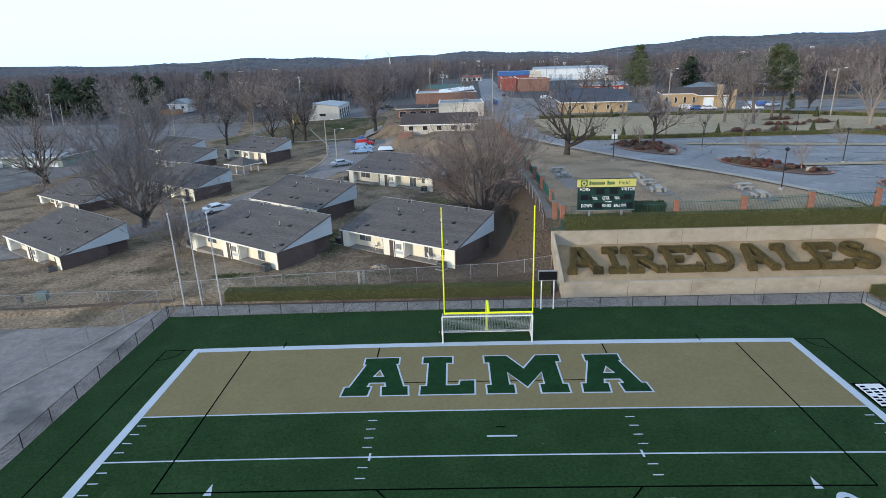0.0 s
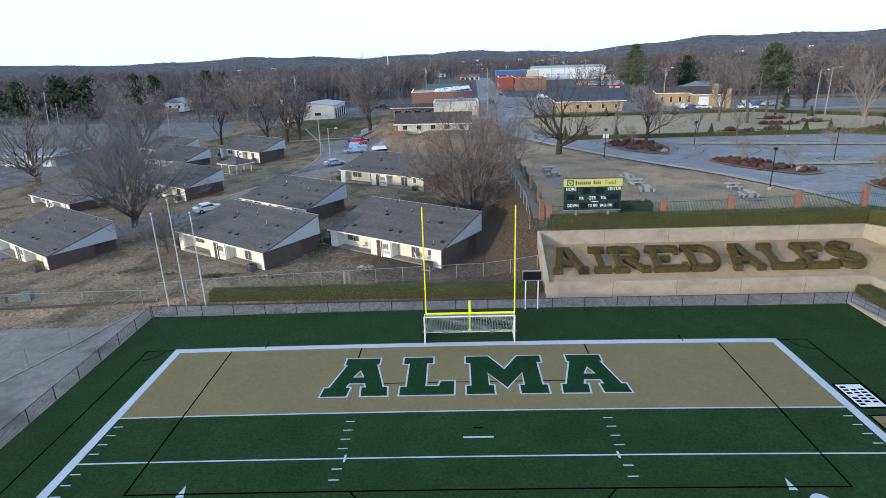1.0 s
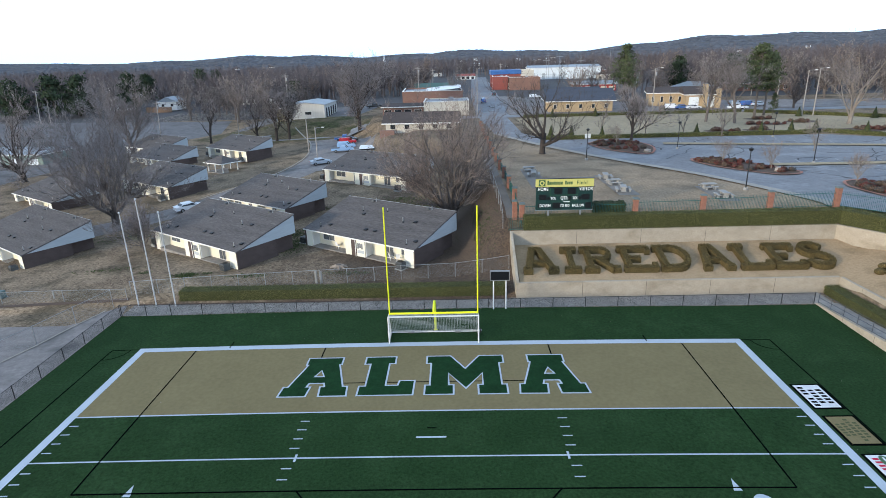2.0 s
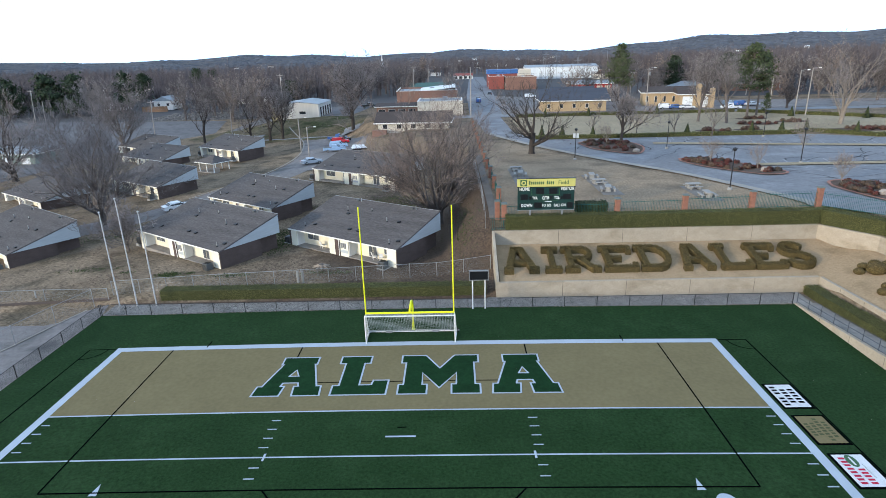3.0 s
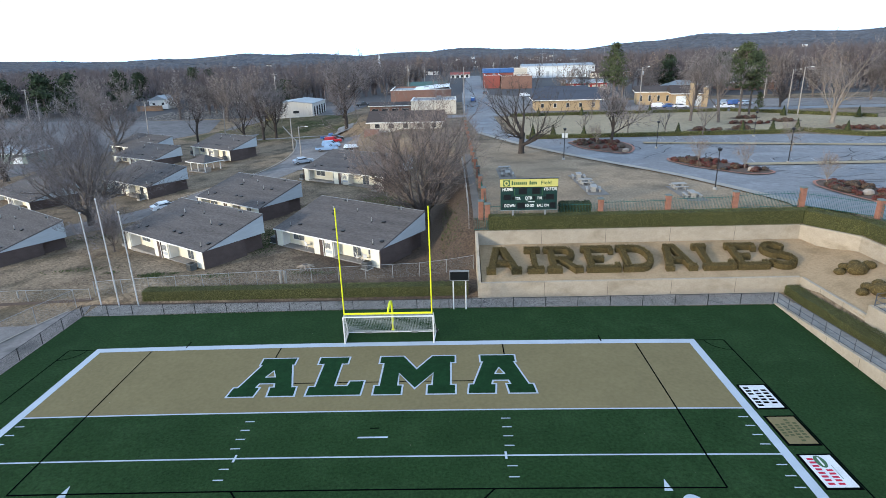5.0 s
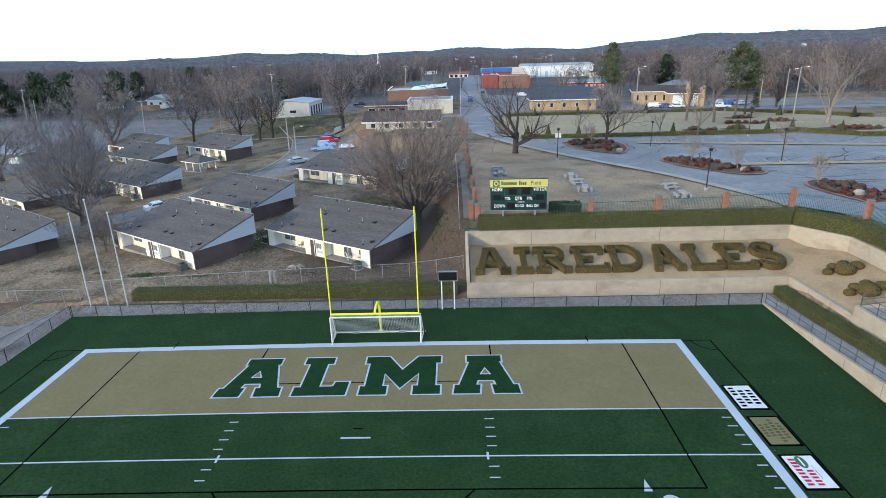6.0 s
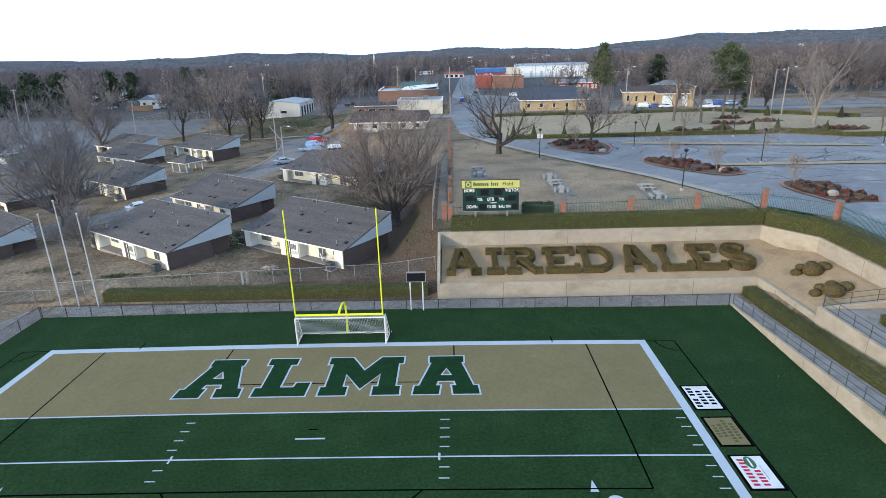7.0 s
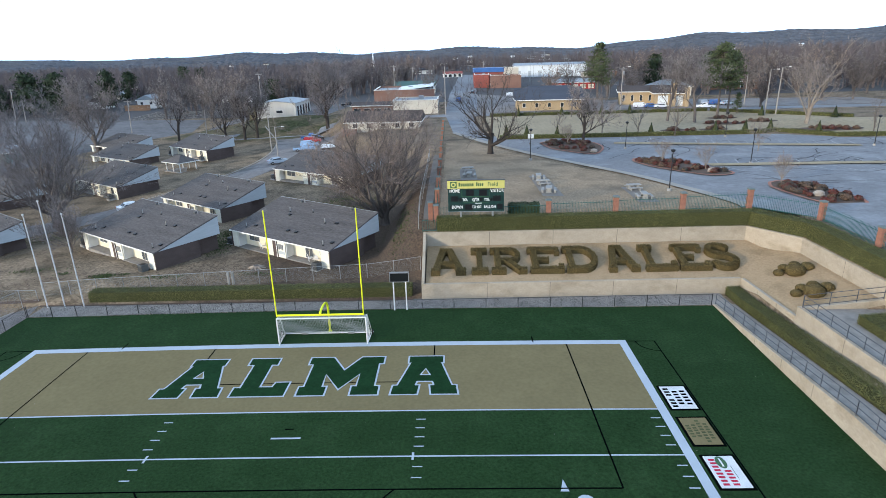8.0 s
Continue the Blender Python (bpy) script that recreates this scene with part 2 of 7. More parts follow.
GLASS = mat("window_glass", (0.035, 0.042, 0.05), (0.02, 0.025, 0.03), 0.12, 0.5, 0.3, spec=0.6)
DARK = mat("dark_void", (0.018, 0.018, 0.02), None, 0.8, 1)
YELLOW = mat("yellow_post_paint", (0.78, 0.82, 0.02), (0.70, 0.74, 0.02), 0.4, 1.5, 0.5)
PAD_WHITE = mat("white_frame_paint", (0.82, 0.83, 0.84), None, 0.4, 2, 0.5)
NET = mat("net_cord", (0.52, 0.53, 0.53), None, 0.9, 5)
BLACK_STEEL = mat("black_coated_steel", (0.022, 0.023, 0.026), None, 0.5, 4)
GREY_STEEL = mat("galvanised_steel", (0.33, 0.34, 0.35), (0.25, 0.26, 0.27), 0.5, 3, 0.5, metal=0.5)
GREEN_STEEL = mat("green_iron", (0.022, 0.105, 0.095), None, 0.5, 3)
FLAG_STEEL = mat("white_flag_pole", (0.62, 0.63, 0.64), None, 0.35, 2, metal=0.2)
BOARD = mat("scoreboard_green", (0.010, 0.040, 0.036), (0.007, 0.030, 0.027), 0.5, 1, 0.5)
BOARD_BLACK = mat("lamp_panel", (0.008, 0.009, 0.011), None, 0.4, 3)
SIGN_YELLOW = mat("sign_yellow", (0.56, 0.53, 0.17), (0.50, 0.47, 0.145), 0.5, 1, 0.4)
SIGN_GREEN = mat("sign_green", (0.04, 0.12, 0.05), None, 0.5, 2)
MAT_WHITE = mat("turf_mat_white", (0.70, 0.72, 0.75), None, 0.9, 20, 1)
MAT_RED = mat("turf_mat_red", (0.50, 0.02, 0.06), None, 0.9, 20, 1)
UTIL_WOOD = mat("pole_timber", (0.36, 0.335, 0.31), (0.25, 0.23, 0.215), 0.9, 3, 0.5, stretch=(1, 1, 0.2))
FENCE_WOOD = mat("fence_timber", (0.27, 0.17, 0.11), None, 0.9, 3, 0.5)
CONC_TABLE = mat("table_concrete", (0.33, 0.325, 0.31), (0.25, 0.245, 0.235), 0.85, 3, 0.6)
TYRE = mat("tyre_rubber", (0.015, 0.015, 0.016), None, 0.8, 4)
CHROME = mat("bright_metal", (0.55, 0.55, 0.56), None, 0.3, 2, metal=0.9)
STUMP = mat("stump_wood", (0.36, 0.30, 0.24), (0.24, 0.19, 0.15), 0.9, 6, 0.8)
AC_GREY = mat("ac_cabinet", (0.095, 0.102, 0.105), None, 0.6, 3, 0.5)
STONE = mat("river_gravel", (0.34, 0.30, 0.26), (0.22, 0.19, 0.165), 0.9, 6, 0.5, island=0.4)
# bluish grey: distance haze is mixed into the base colour of these hills
HAZE_HILL = mat("haze_tinted_wooded_hill", (0.098, 0.106, 0.124), (0.062, 0.068, 0.082), 0.95, 0.03, 0.004, island=0.2, speck=(0.2, 0.2))
WIRE_GREY = mesh_wire("grey_chain_link", (0.26, 0.27, 0.275), 0.05)
WIRE_BLACK = mesh_wire("black_chain_link", (0.015, 0.015, 0.018), 0.13)


# ---------------------------------------------------------------- geometry helpers
class Geo:
    """Collects vertices and faces for one mesh."""

    def __init__(self):
        self.v, self.f = [], []

    def add(self, vs, fs):
        k = len(self.v)
        self.v.extend(tuple(p) for p in vs)
        self.f.extend(tuple(i + k for i in q) for q in fs)
        return self

    def box(self, x0, x1, y0, y1, z0, z1):
        return self.add([(x0, y0, z0), (x1, y0, z0), (x1, y1, z0), (x0, y1, z0), (x0, y0, z1), (x1, y0, z1), (x1, y1, z1), (x0, y1, z1)],
                        [(3, 2, 1, 0), (4, 5, 6, 7), (0, 1, 5, 4), (1, 2, 6, 5), (2, 3, 7, 6), (3, 0, 4, 7)])

    def soft(self, x0, x1, y0, y1, z0, z1, c=0.03):
        """A box with chamfered top edges and upright corners."""
        ring = lambda d, z: [(x0 + d + c, y0 + d, z), (x1 - d - c, y0 + d, z), (x1 - d, y0 + d + c, z), (x1 - d, y1 - d - c, z),
                             (x1 - d - c, y1 - d, z), (x0 + d + c, y1 - d, z), (x0 + d, y1 - d - c, z), (x0 + d, y0 + d + c, z)]
        vs = ring(0, z0) + ring(0, z1 - c) + ring(c, z1)
        fs = [tuple(range(7, -1, -1)), tuple(range(16, 24))]
        for k in (0, 8):
            fs += [(k + i, k + (i + 1) % 8, k + 8 + (i + 1) % 8, k + 8 + i) for i in range(8)]
        return self.add(vs, fs)

    def obox(self, m, x0, x1, y0, y1, z0, z1):
        k = len(self.v)
        self.box(x0, x1, y0, y1, z0, z1)
        self.v[k:] = [tuple(m @ Vector(p)) for p in self.v[k:]]
        return self

    def tube(self, a, b, r0, r1=None, n=6, cap=True):
        a, b = Vector(a), Vector(b)
        r1 = r0 if r1 is None else r1
        d = (b - a)
        if d.length < 1e-6:
            return self
        d.normalize()
        u = d.orthogonal().normalized()
        w = d.cross(u)
        vs = []
        for c, r in ((a, r0), (b, r1)):
            for i in range(n):
                t = 2 * math.pi * i / n
                vs.append(c + (u * math.cos(t) + w * math.sin(t)) * r)
        fs = [(i, (i + 1) % n, n + (i + 1) % n, n + i) for i in range(n)]
        if cap:
            fs += [tuple(range(n - 1, -1, -1)), tuple(range(n, 2 * n))]
        return self.add(vs, fs)

    def pipe(self, pts, r, n=6):
        for a, b in zip(pts, pts[1:]):
            self.tube(a, b, r, r, n)
        return self

    def prism(self, poly, z0, z1):
        """An upright prism over a counter-clockwise outline; z0 and z1 are numbers or functions of x and y."""
        f0 = z0 if callable(z0) else (lambda x, y: z0)
        f1 = z1 if callable(z1) else (lambda x, y: z1)
        n = len(poly)
        vs = [(x, y, f0(x, y)) for x, y in poly] + [(x, y, f1(x, y)) for x, y in poly]
        return self.add(vs, [tuple(range(n - 1, -1, -1)), tuple(range(n, 2 * n))] + [(i, (i + 1) % n, n + (i + 1) % n, n + i) for i in range(n)])

    def blob(self, c, r, n=8, m=6, rough=0.1, seed=0):
        rnd = random.Random(seed)
        vs = [(c[0], c[1], c[2] - r[2])]
        for j in range(1, m):
            p = math.pi * j / m - math.pi / 2
            for i in range(n):
                t = 2 * math.pi * i / n
                k = 1 + rough * rnd.uniform(-1, 1)
                vs.append((c[0] + r[0] * k * math.cos(p) * math.cos(t), c[1] + r[1] * k * math.cos(p) * math.sin(t), c[2] + r[2] * k * math.sin(p)))
        vs.append((c[0], c[1], c[2] + r[2]))
        fs = [(0, 1 + (i + 1) % n, 1 + i) for i in range(n)]
        for j in range(m - 2):
            fs += [(1 + j * n + i, 1 + j * n + (i + 1) % n, 1 + (j + 1) * n + (i + 1) % n, 1 + (j + 1) * n + i) for i in range(n)]
        e = len(vs) - 1
        fs += [(e, 1 + (m - 2) * n + i, 1 + (m - 2) * n + (i + 1) % n) for i in range(n)]
        return self.add(vs, fs)

    def leaf(self, p, nrm, s, rnd):
        """One small leaf clump: a bent triangle near a surface."""
        d = Vector((rnd.gauss(0, 1), rnd.gauss(0, 1), rnd.gauss(0, 1)))
        nn = (Vector(nrm) * 1.1 + d * 0.6).normalized()
        u = nn.orthogonal().normalized()
        w = nn.cross(u)
        a = rnd.uniform(0, 6.28)
        p = Vector(p)
        q = [p + (u * math.cos(a + k) + w * math.sin(a + k)) * s * rnd.uniform(0.6, 1.2) for k in (0, 2.1, 4.2)]
        return self.add(q, [(0, 1, 2)])

    def mesh(self, name, material):
        me = bpy.data.meshes.new(name)
        me.from_pydata(self.v, [], self.f)
        me.materials.append(material)
        return me


def thing(name, m=None, label="", category="", group="", kind=""):
    ob = new(name)
    ob.empty_display_size = 0.2
    ob.matrix_world = m if m is not None else Matrix()
    return tagged(ob, label, category, group, kind)


def part(name, g, material, parent, label="", kind=""):
    """Links a Geo (or finished mesh) as one mesh object under a thing or a part."""
    ob = new(name, g.mesh(name, material) if isinstance(g, Geo) else g)
    ob.parent = parent
    return tagged(ob, label, kind=kind)


def solid(name, g, material, label, category, kind="", group="", m=None):
    ob = new(name, g.mesh(name, material))
    if m is not None:
        ob.matrix_world = m
    return tagged(ob, label, category, group, kind)


def smooth(a, b, t):
    t = min(1, max(0, (t - a) / (b - a)))
    return t * t * (3 - 2 * t)


# ---------------------------------------------------------------- the lie of the land
TURF_X0, TURF_X1, TURF_Y1 = -30.4, 35.1, 7.3


def crown(x):
    return 0.22 * max(0.0, 1 - (x / 27.0) ** 2)


def walkway(y):
    return min(1.3, max(0.0, (6.6 - y) * 0.07))


def bed(x, y):
    return 1.45 + 1.75 * min(1, max(0, max((y - 10.1) / 6.4, (x - 38.9) / 6.3)))


def plateau(x, y):
    return 5.95 - 0.45 * smooth(28, 62, y) - 0.3 * smooth(90, 240, y)


def housing(x, y):
    z = 0.85 - 1.9 * smooth(24, 62, -x) * (1 - 0.5 * smooth(60, 110, y))
    z += 0.4 * smooth(45, 60, y) * smooth(-40, -10, x)
    z *= smooth(8, 15, y)
    z += 4.2 * smooth(126, 152, y) * smooth(-75, -50, x) + 2.0 * smooth(120, 220, y) * (1 - smooth(-75, -50, x))
    return z


def land(x, y):
    """Height of the bare ground."""
    if y < TURF_Y1 + 0.02 and TURF_X0 < x < TURF_X1:
        return -0.4
    if x <= TURF_X0 and y < 9.0:
        return -0.02 - 0.6 * smooth(34, 60, -x)
    if y <= 10.02 and x < 35.3:
        return -0.02
    if (x - 42.1) * 0.815 + (y - 16.85) * 0.579 > 2.2 and 42 < x < 47.6 and 9 < y < 18:
        return 4.85
    if x >= TURF_X1 and y <= 16.85 and x < 46:
        if x < 38.8 or (y < 0.2 and x < 39.9):
            return (walkway(y) - 0.03) if y < 10.02 else bed(x, y) - 0.25
        if y < 0.2:
            return 2.45
        return bed(x, y) - 0.25 if x < 45.6 else 4.85
    if 7.75 < x < 46 and y < 16.85:
        return bed(x, y) - 0.25
    if x >= 7.75 and y < 18.0 and x < 47.6:
        return 4.85
    if x >= 46 and y < 18:
        return 4.85 if x < 47.6 else 5.95
    edge = 6.7 - 14.5 * smooth(62, 100, y) - 12 * smooth(112, 130, y)
    w = 5.2 + 4.8 * smooth(62, 100, y)
    k = smooth(edge - w, edge + 0.5, x) * smooth(12.6, 21.5, y)
    z = housing(x, y) * (1 - k) + plateau(x, y) * k
    # the low hill under the clinic
    z += max(0.0, 4.75 - z) * smooth(17, 11, math.hypot((x + 4) / 1.15, y - 108))
    far = math.hypot(x, y + 40)
    z += hills(x, y, far)
    return z


def hills(x, y, far):
    if far < 600 or y < -200:
        return 0.0
    a = math.degrees(math.atan2(x, y + 42))
    up = 0.36 + 0.16 * math.sin(a * 0.31 + 1.0) + 0.07 * math.sin(a * 0.9)
    up += 0.85 * smooth(7, 33, a) + 0.1 * smooth(-30, -12, a) * (1 - smooth(-8, 4, a))
    top = math.tan(radians(up)) * far
    lumps = 9 * noise.noise((x * 0.0021, y * 0.0021, 0)) + 4 * noise.noise((x * 0.008, y * 0.008, 3))
    return max(0.0, (top + lumps * smooth(700, 1500, far)) * smooth(620, 3000 - 1100 * smooth(0, 25, a), far) + 12 * smooth(900, 2600, far))


def drape(poly, zf, step=4.0, lift=0.0):
    """A sheet over an outline that follows the height function zf."""
    bm = bmesh.new()
    bm.faces.new([bm.verts.new((x, y, 0)) for x, y in poly])
    for ax, no in ((0, (1, 0, 0)), (1, (0, 1, 0))):
        lo, hi = min(p[ax] for p in poly), max(p[ax] for p in poly)
        k = math.ceil(lo / step)
        while k * step < hi:
            co = (k * step, 0, 0) if ax == 0 else (0, k * step, 0)
            bmesh.ops.bisect_plane(bm, geom=bm.verts[:] + bm.edges[:] + bm.faces[:], plane_co=co, plane_no=no)
            k += 1
    for v in bm.verts:
        v.co.z = zf(v.co.x, v.co.y) + lift
    bmesh.ops.recalc_face_normals(bm, faces=bm.faces)
    g = Geo()
    bm.verts.index_update()
    flip = sum(f.normal.z for f in bm.faces) < 0
    g.v = [tuple(v.co) for v in bm.verts]
    g.f = [tuple(v.index for v in (reversed(f.verts) if flip else f.verts)) for f in bm.faces]
    bm.free()
    return g


def band(pts, w):
    """The outline of a strip of width w along a line of points."""
    left, right = [], []
    for i, p in enumerate(pts):
        a, b = Vector(pts[max(0, i - 1)]), Vector(pts[min(len(pts) - 1, i + 1)])
        d = (b - a).normalized()
        n = Vector((-d.y, d.x)) * w / 2
        left.append((p[0] + n.x, p[1] + n.y))
        right.append((p[0] - n.x, p[1] - n.y))
    return right + left[::-1]


def curve(pts, k=6):
    """A smooth line through a few points."""
    out = []
    for i in range(len(pts) - 1):
        p0, p1, p2, p3 = (Vector(pts[min(max(j, 0), len(pts) - 1)]) for j in (i - 1, i, i + 1, i + 2))
        for s in range(k):
            t = s / k
            out.append(tuple(0.5 * ((2 * p1) + (p2 - p0) * t + (2 * p0 - 5 * p1 + 4 * p2 - p3) * t * t + (3 * p1 - p0 - 3 * p2 + p3) * t ** 3)))
    return out + [tuple(pts[-1])]


# ---------------------------------------------------------------- ground
def spaced(lo, fine0, fine1, hi, step, grow, extra):
    xs = list(np.arange(fine0, fine1 + 0.01, step))
    d, x = step, fine1
    while x < hi:
        d *= grow
        x += d
        xs.append(x)
    d, x = step, fine0
    while x > lo:
        d *= grow
        x -= d
        xs.append(x)
    return sorted(set(round(float(v), 3) for v in xs + extra))


gx = spaced(-4300, -64, 100, 4300, 2.0, 1.085, [-30.42, -30.38, 7.70, 7.80, 35.08, 35.12, 38.75, 38.85, 39.86, 39.94, 45.55, 45.65, 45.95, 46.05, 47.55, 47.65])
gy = spaced(-260, -20, 136, 4600, 2.0, 1.075, [0.15, 0.25, 7.30, 7.34, 8.95, 9.05, 10.0, 10.06, 16.80, 16.90, 17.95, 18.05])
g = Geo()
nx, ny = len(gx), len(gy)
g.v = [(x, y, land(x, y)) for y in gy for x in gx]
g.f = [(j * nx + i, j * nx + i + 1, (j + 1) * nx + i + 1, (j + 1) * nx + i) for j in range(ny - 1) for i in range(nx - 1)]
ground = solid("ground", g, GRASS, "brown dormant grass and bare earth under winter trees", "ground", "structure")
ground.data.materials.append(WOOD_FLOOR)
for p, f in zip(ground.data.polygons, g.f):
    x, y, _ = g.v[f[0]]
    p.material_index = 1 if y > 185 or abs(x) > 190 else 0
    p.use_smooth = True

# turf slab with its crown
xs = [TURF_X0, *np.arange(-28, 34, 2.0), TURF_X1]
ys = [-58.0, TURF_Y1]
g = Geo()
for a, b in zip(xs, xs[1:]):
    za, zb = crown(a), crown(b)
    g.add([(a, ys[0], za), (b, ys[0], zb), (b, ys[1], zb), (a, ys[1], za), (a, ys[0], -0.4), (b, ys[0], -0.4), (b, ys[1], -0.4), (a, ys[1], -0.4)],
          [(0, 1, 2, 3), (7, 6, 5, 4), (0, 4, 5, 1), (2, 6, 7, 3)])
field = solid("artificial_turf_field", g, TURF, "dark green artificial turf football field with painted lines", "sports field", "structure")


def paint(name, poly, material, layer=1, label=""):
    return part(name, drape(poly, lambda x, y: crown(x), 2.0, 0.005 * layer), material, field, label)


def rect(x0, x1, y0, y1):
    return [(x0, y0), (x1, y0), (x1, y1), (x0, y1)]


HW, EZ, YD = 24.38, -9.144, 0.9144
paint("end_zone", rect(-HW, HW, EZ, 0), TURF_TAN, 1, "tan end zone turf")
paint("end_line", rect(-HW - .62, HW + .62, 0, .66), LINE, 2, "broad white end line")
for s in (-1, 1):
    paint("side_line", rect(*sorted((s * HW, s * (HW + .62))), -58, 0), LINE, 2, "broad white side line")
paint("goal_line", rect(-HW, HW, EZ, EZ + 0.13), LINE, 2)
paint("yard_line", rect(-HW, HW, -13.775, -13.655), LINE, 2)
paint("conversion_mark", rect(-0.95, 0.95, -11.97, -11.82), LINE, 2)
for k in (1, 2, 3, 4, 6, 7, 8, 9):
    y = EZ - k * YD
    for s in (-1, 1):
        paint("hash_mark", rect(*sorted((s * 8.13 + .06, s * 8.74 + .06)), y - 0.045, y + 0.045), LINE, 2)
        paint("hash_mark", rect(*sorted((s * 23.6, s * 24.22)), y - 0.045, y + 0.045), LINE, 2)
for s in (-1, 1):
    paint("hash_cross", rect(s * 8.13 - 0.01, s * 8.13 + 0.13, -14.05, -13.38), LINE, 3)
    paint("arrow_mark", [(s * 16.5, -16.7), (s * 16.98, -16.7), (s * 16.78, -15.75)] if s > 0 else [(-16.98, -16.7), (-16.5, -16.7), (-16.78, -15.75)], LINE, 2)
    # tops of the yard numerals
    cx, r = s * 17.75, []
    for i in range(24):
        t = 2 * math.pi * i / 24
        r.append((cx + 0.72 * math.cos(t), -18.1 + 1.15 * math.sin(t)))
    paint("yard_numeral", r, LINE, 2, "white yard numeral")
    paint("numeral_hollow", [(cx + (x - cx) * 0.55, -18.1 + (y + 18.1) * 0.68) for x, y in r], TURF, 3)
# black lines of the other game
W = 0.05
for s in (-1, 1):
    paint("black_line", rect(s * 19.98 - W, s * 19.98 + W, -16.46, 0), BLACK_LINE, 3)
    paint("black_line", rect(s * 9.14 - W, s * 9.14 + W, -5.49, 0), BLACK_LINE, 3)
    paint("black_line", rect(s * 27.35 - W, s * 27.35 + W, -58, 0.5), BLACK_LINE, 3)
    paint("black_line", rect(*sorted((s * (HW + .62), s * 27.35)), 0.42, 0.52), BLACK_LINE, 3)
    paint("black_line", rect(s * 17.3 - W, s * 17.3 + W, 0.35, 1.4), BLACK_LINE, 3)
    arc = [(s * 27.35 - s * math.sin(t) * 1.6, 0.45 - math.cos(t) * 1.6) for t in np.linspace(0, math.pi / 2, 7)]
    paint("black_line", band(arc, 0.08), BLACK_LINE, 3)
paint("black_line", rect(-19.98, 19.98, -16.46 - W, -16.46 + W), BLACK_LINE, 3)
paint("black_line", rect(-9.14, 9.14, -5.49 - W, -5.49 + W), BLACK_LINE, 3)
paint("black_line", rect(-0.3, 0.3, -11.02, -10.92), BLACK_LINE, 3)
arc = [(9.15 * math.sin(t), -10.97 - 9.15 * math.cos(t)) for t in np.linspace(-0.925, 0.925, 20)]
paint("black_line", band(arc, 0.09), BLACK_LINE, 3)


def outset(poly, d):
    """The outline grown by d on every side (counter-clockwise outline)."""
    out, n = [], len(poly)
    for i in range(n):
        a, b, c = Vector(poly[i - 1]), Vector(poly[i]), Vector(poly[(i + 1) % n])
        e, f = (b - a).normalized(), (c - b).normalized()
        n1, n2 = Vector((e.y, -e.x)), Vector((f.y, -f.x))
        m = (n1 + n2)
        m = m / max(0.45, m.dot(n1)) if m.length > 1e-6 else n1
        out.append((b.x + m.x * d, b.y + m.y * d))
    return out


def block_letter(name, poly, cx, hole=None):
    y0 = -7.12
    pts = [(cx + x, y0 + y) for x, y in poly]
    paint(name + "_border", outset(pts, 0.13), LINE, 4, "white letter border")
    ob = paint(name, pts, TURF_LETTER, 5, "green block letter " + name[-1].upper())
    if hole:
        tri = [(cx + x, y0 + y) for x, y in hole]
        paint("letter_counter_border", outset(tri, 0.12), LINE, 6)
        paint("letter_counter", tri, TURF_TAN, 7)


A_ = [(-2.38, 0), (-.52, 0), (-.42, 1.12), (-.74, 1.12), (-.6, 1.7), (.6, 1.7), (.74, 1.12), (.42, 1.12), (.52, 0), (2.38, 0), (2.28, 1.12), (1.96, 1.12),
      (1.15, 4.35), (1.32, 4.35), (1.32, 5.3), (-1.32, 5.3), (-1.32, 4.35), (-1.15, 4.35), (-1.96, 1.12), (-2.28, 1.12)]
L_ = [(-1.95, 0), (1.9, 0), (1.95, 1.75), (.95, 1.75), (.85, 1.15), (-.15, 1.15), (-.15, 4.35), (.3, 4.35), (.3, 5.3), (-1.95, 5.3), (-1.95, 4.35),
      (-1.5, 4.35), (-1.5, 1.1), (-1.95, 1.1)]
M_ = [(-2.9, 0), (-.95, 0), (-.95, 1.1), (-1.3, 1.1), (-1.3, 2.85), (0, .8), (1.3, 2.85), (1.3, 1.1), (.95, 1.1), (.95, 0), (2.9, 0), (2.9, 1.1),
      (2.55, 1.1), (2.55, 4.3), (2.9, 4.3), (2.9, 5.3), (1.15, 5.3), (0, 3.3), (-1.15, 5.3), (-2.9, 5.3), (-2.9, 4.3), (-2.55, 4.3), (-2.55, 1.1), (-2.9, 1.1)]
TRI_ = [(-.27, 2.62), (.27, 2.62), (0, 3.35)]
block_letter("letter_a", A_, -8.66, TRI_)
block_letter("letter_l", L_, -3.45)
block_letter("letter_m", M_, 2.3)
block_letter("letter_a", A_, 8.55, TRI_)

# ---------------------------------------------------------------- paths, lots and roads
def sheet(name, poly, material, label, category="pavement", step=4.0, lift=0.03, zf=None):
    return solid(name, drape(poly, zf or land, step, lift), material, label, category, "structure")


pad = sheet("pavement_left", [(-62, -58), (TURF_X0, -58), (TURF_X0, 7.3), (-31.2, 10.0), (-32.9, 8.0), (-33.6, 6.0), (-34.7, 5.35), (-40, 5.5), (-46, 5.7), (-66, 6.0)], ASPHALT_OLD,
            "grey worn paved yard with cracks beside the field", zf=lambda x, y: land(min(x, -30.45), min(y, 8.9)))
sheet("path_back", rect(TURF_X0, 7.6, 7.32, 9.98), CONC, "grey concrete path behind the end zone", zf=lambda x, y: -0.01)
sheet("path_below_wall", rect(7.6, 36.9, 7.32, 9.98), CONC, "stained grey concrete path below the retaining wall", zf=lambda x, y: -0.01)
sheet("path_right", rect(35.42, 37.2, -58, 7.32), CONC, "grey ramped walkway beside the field", zf=lambda x, y: walkway(y))
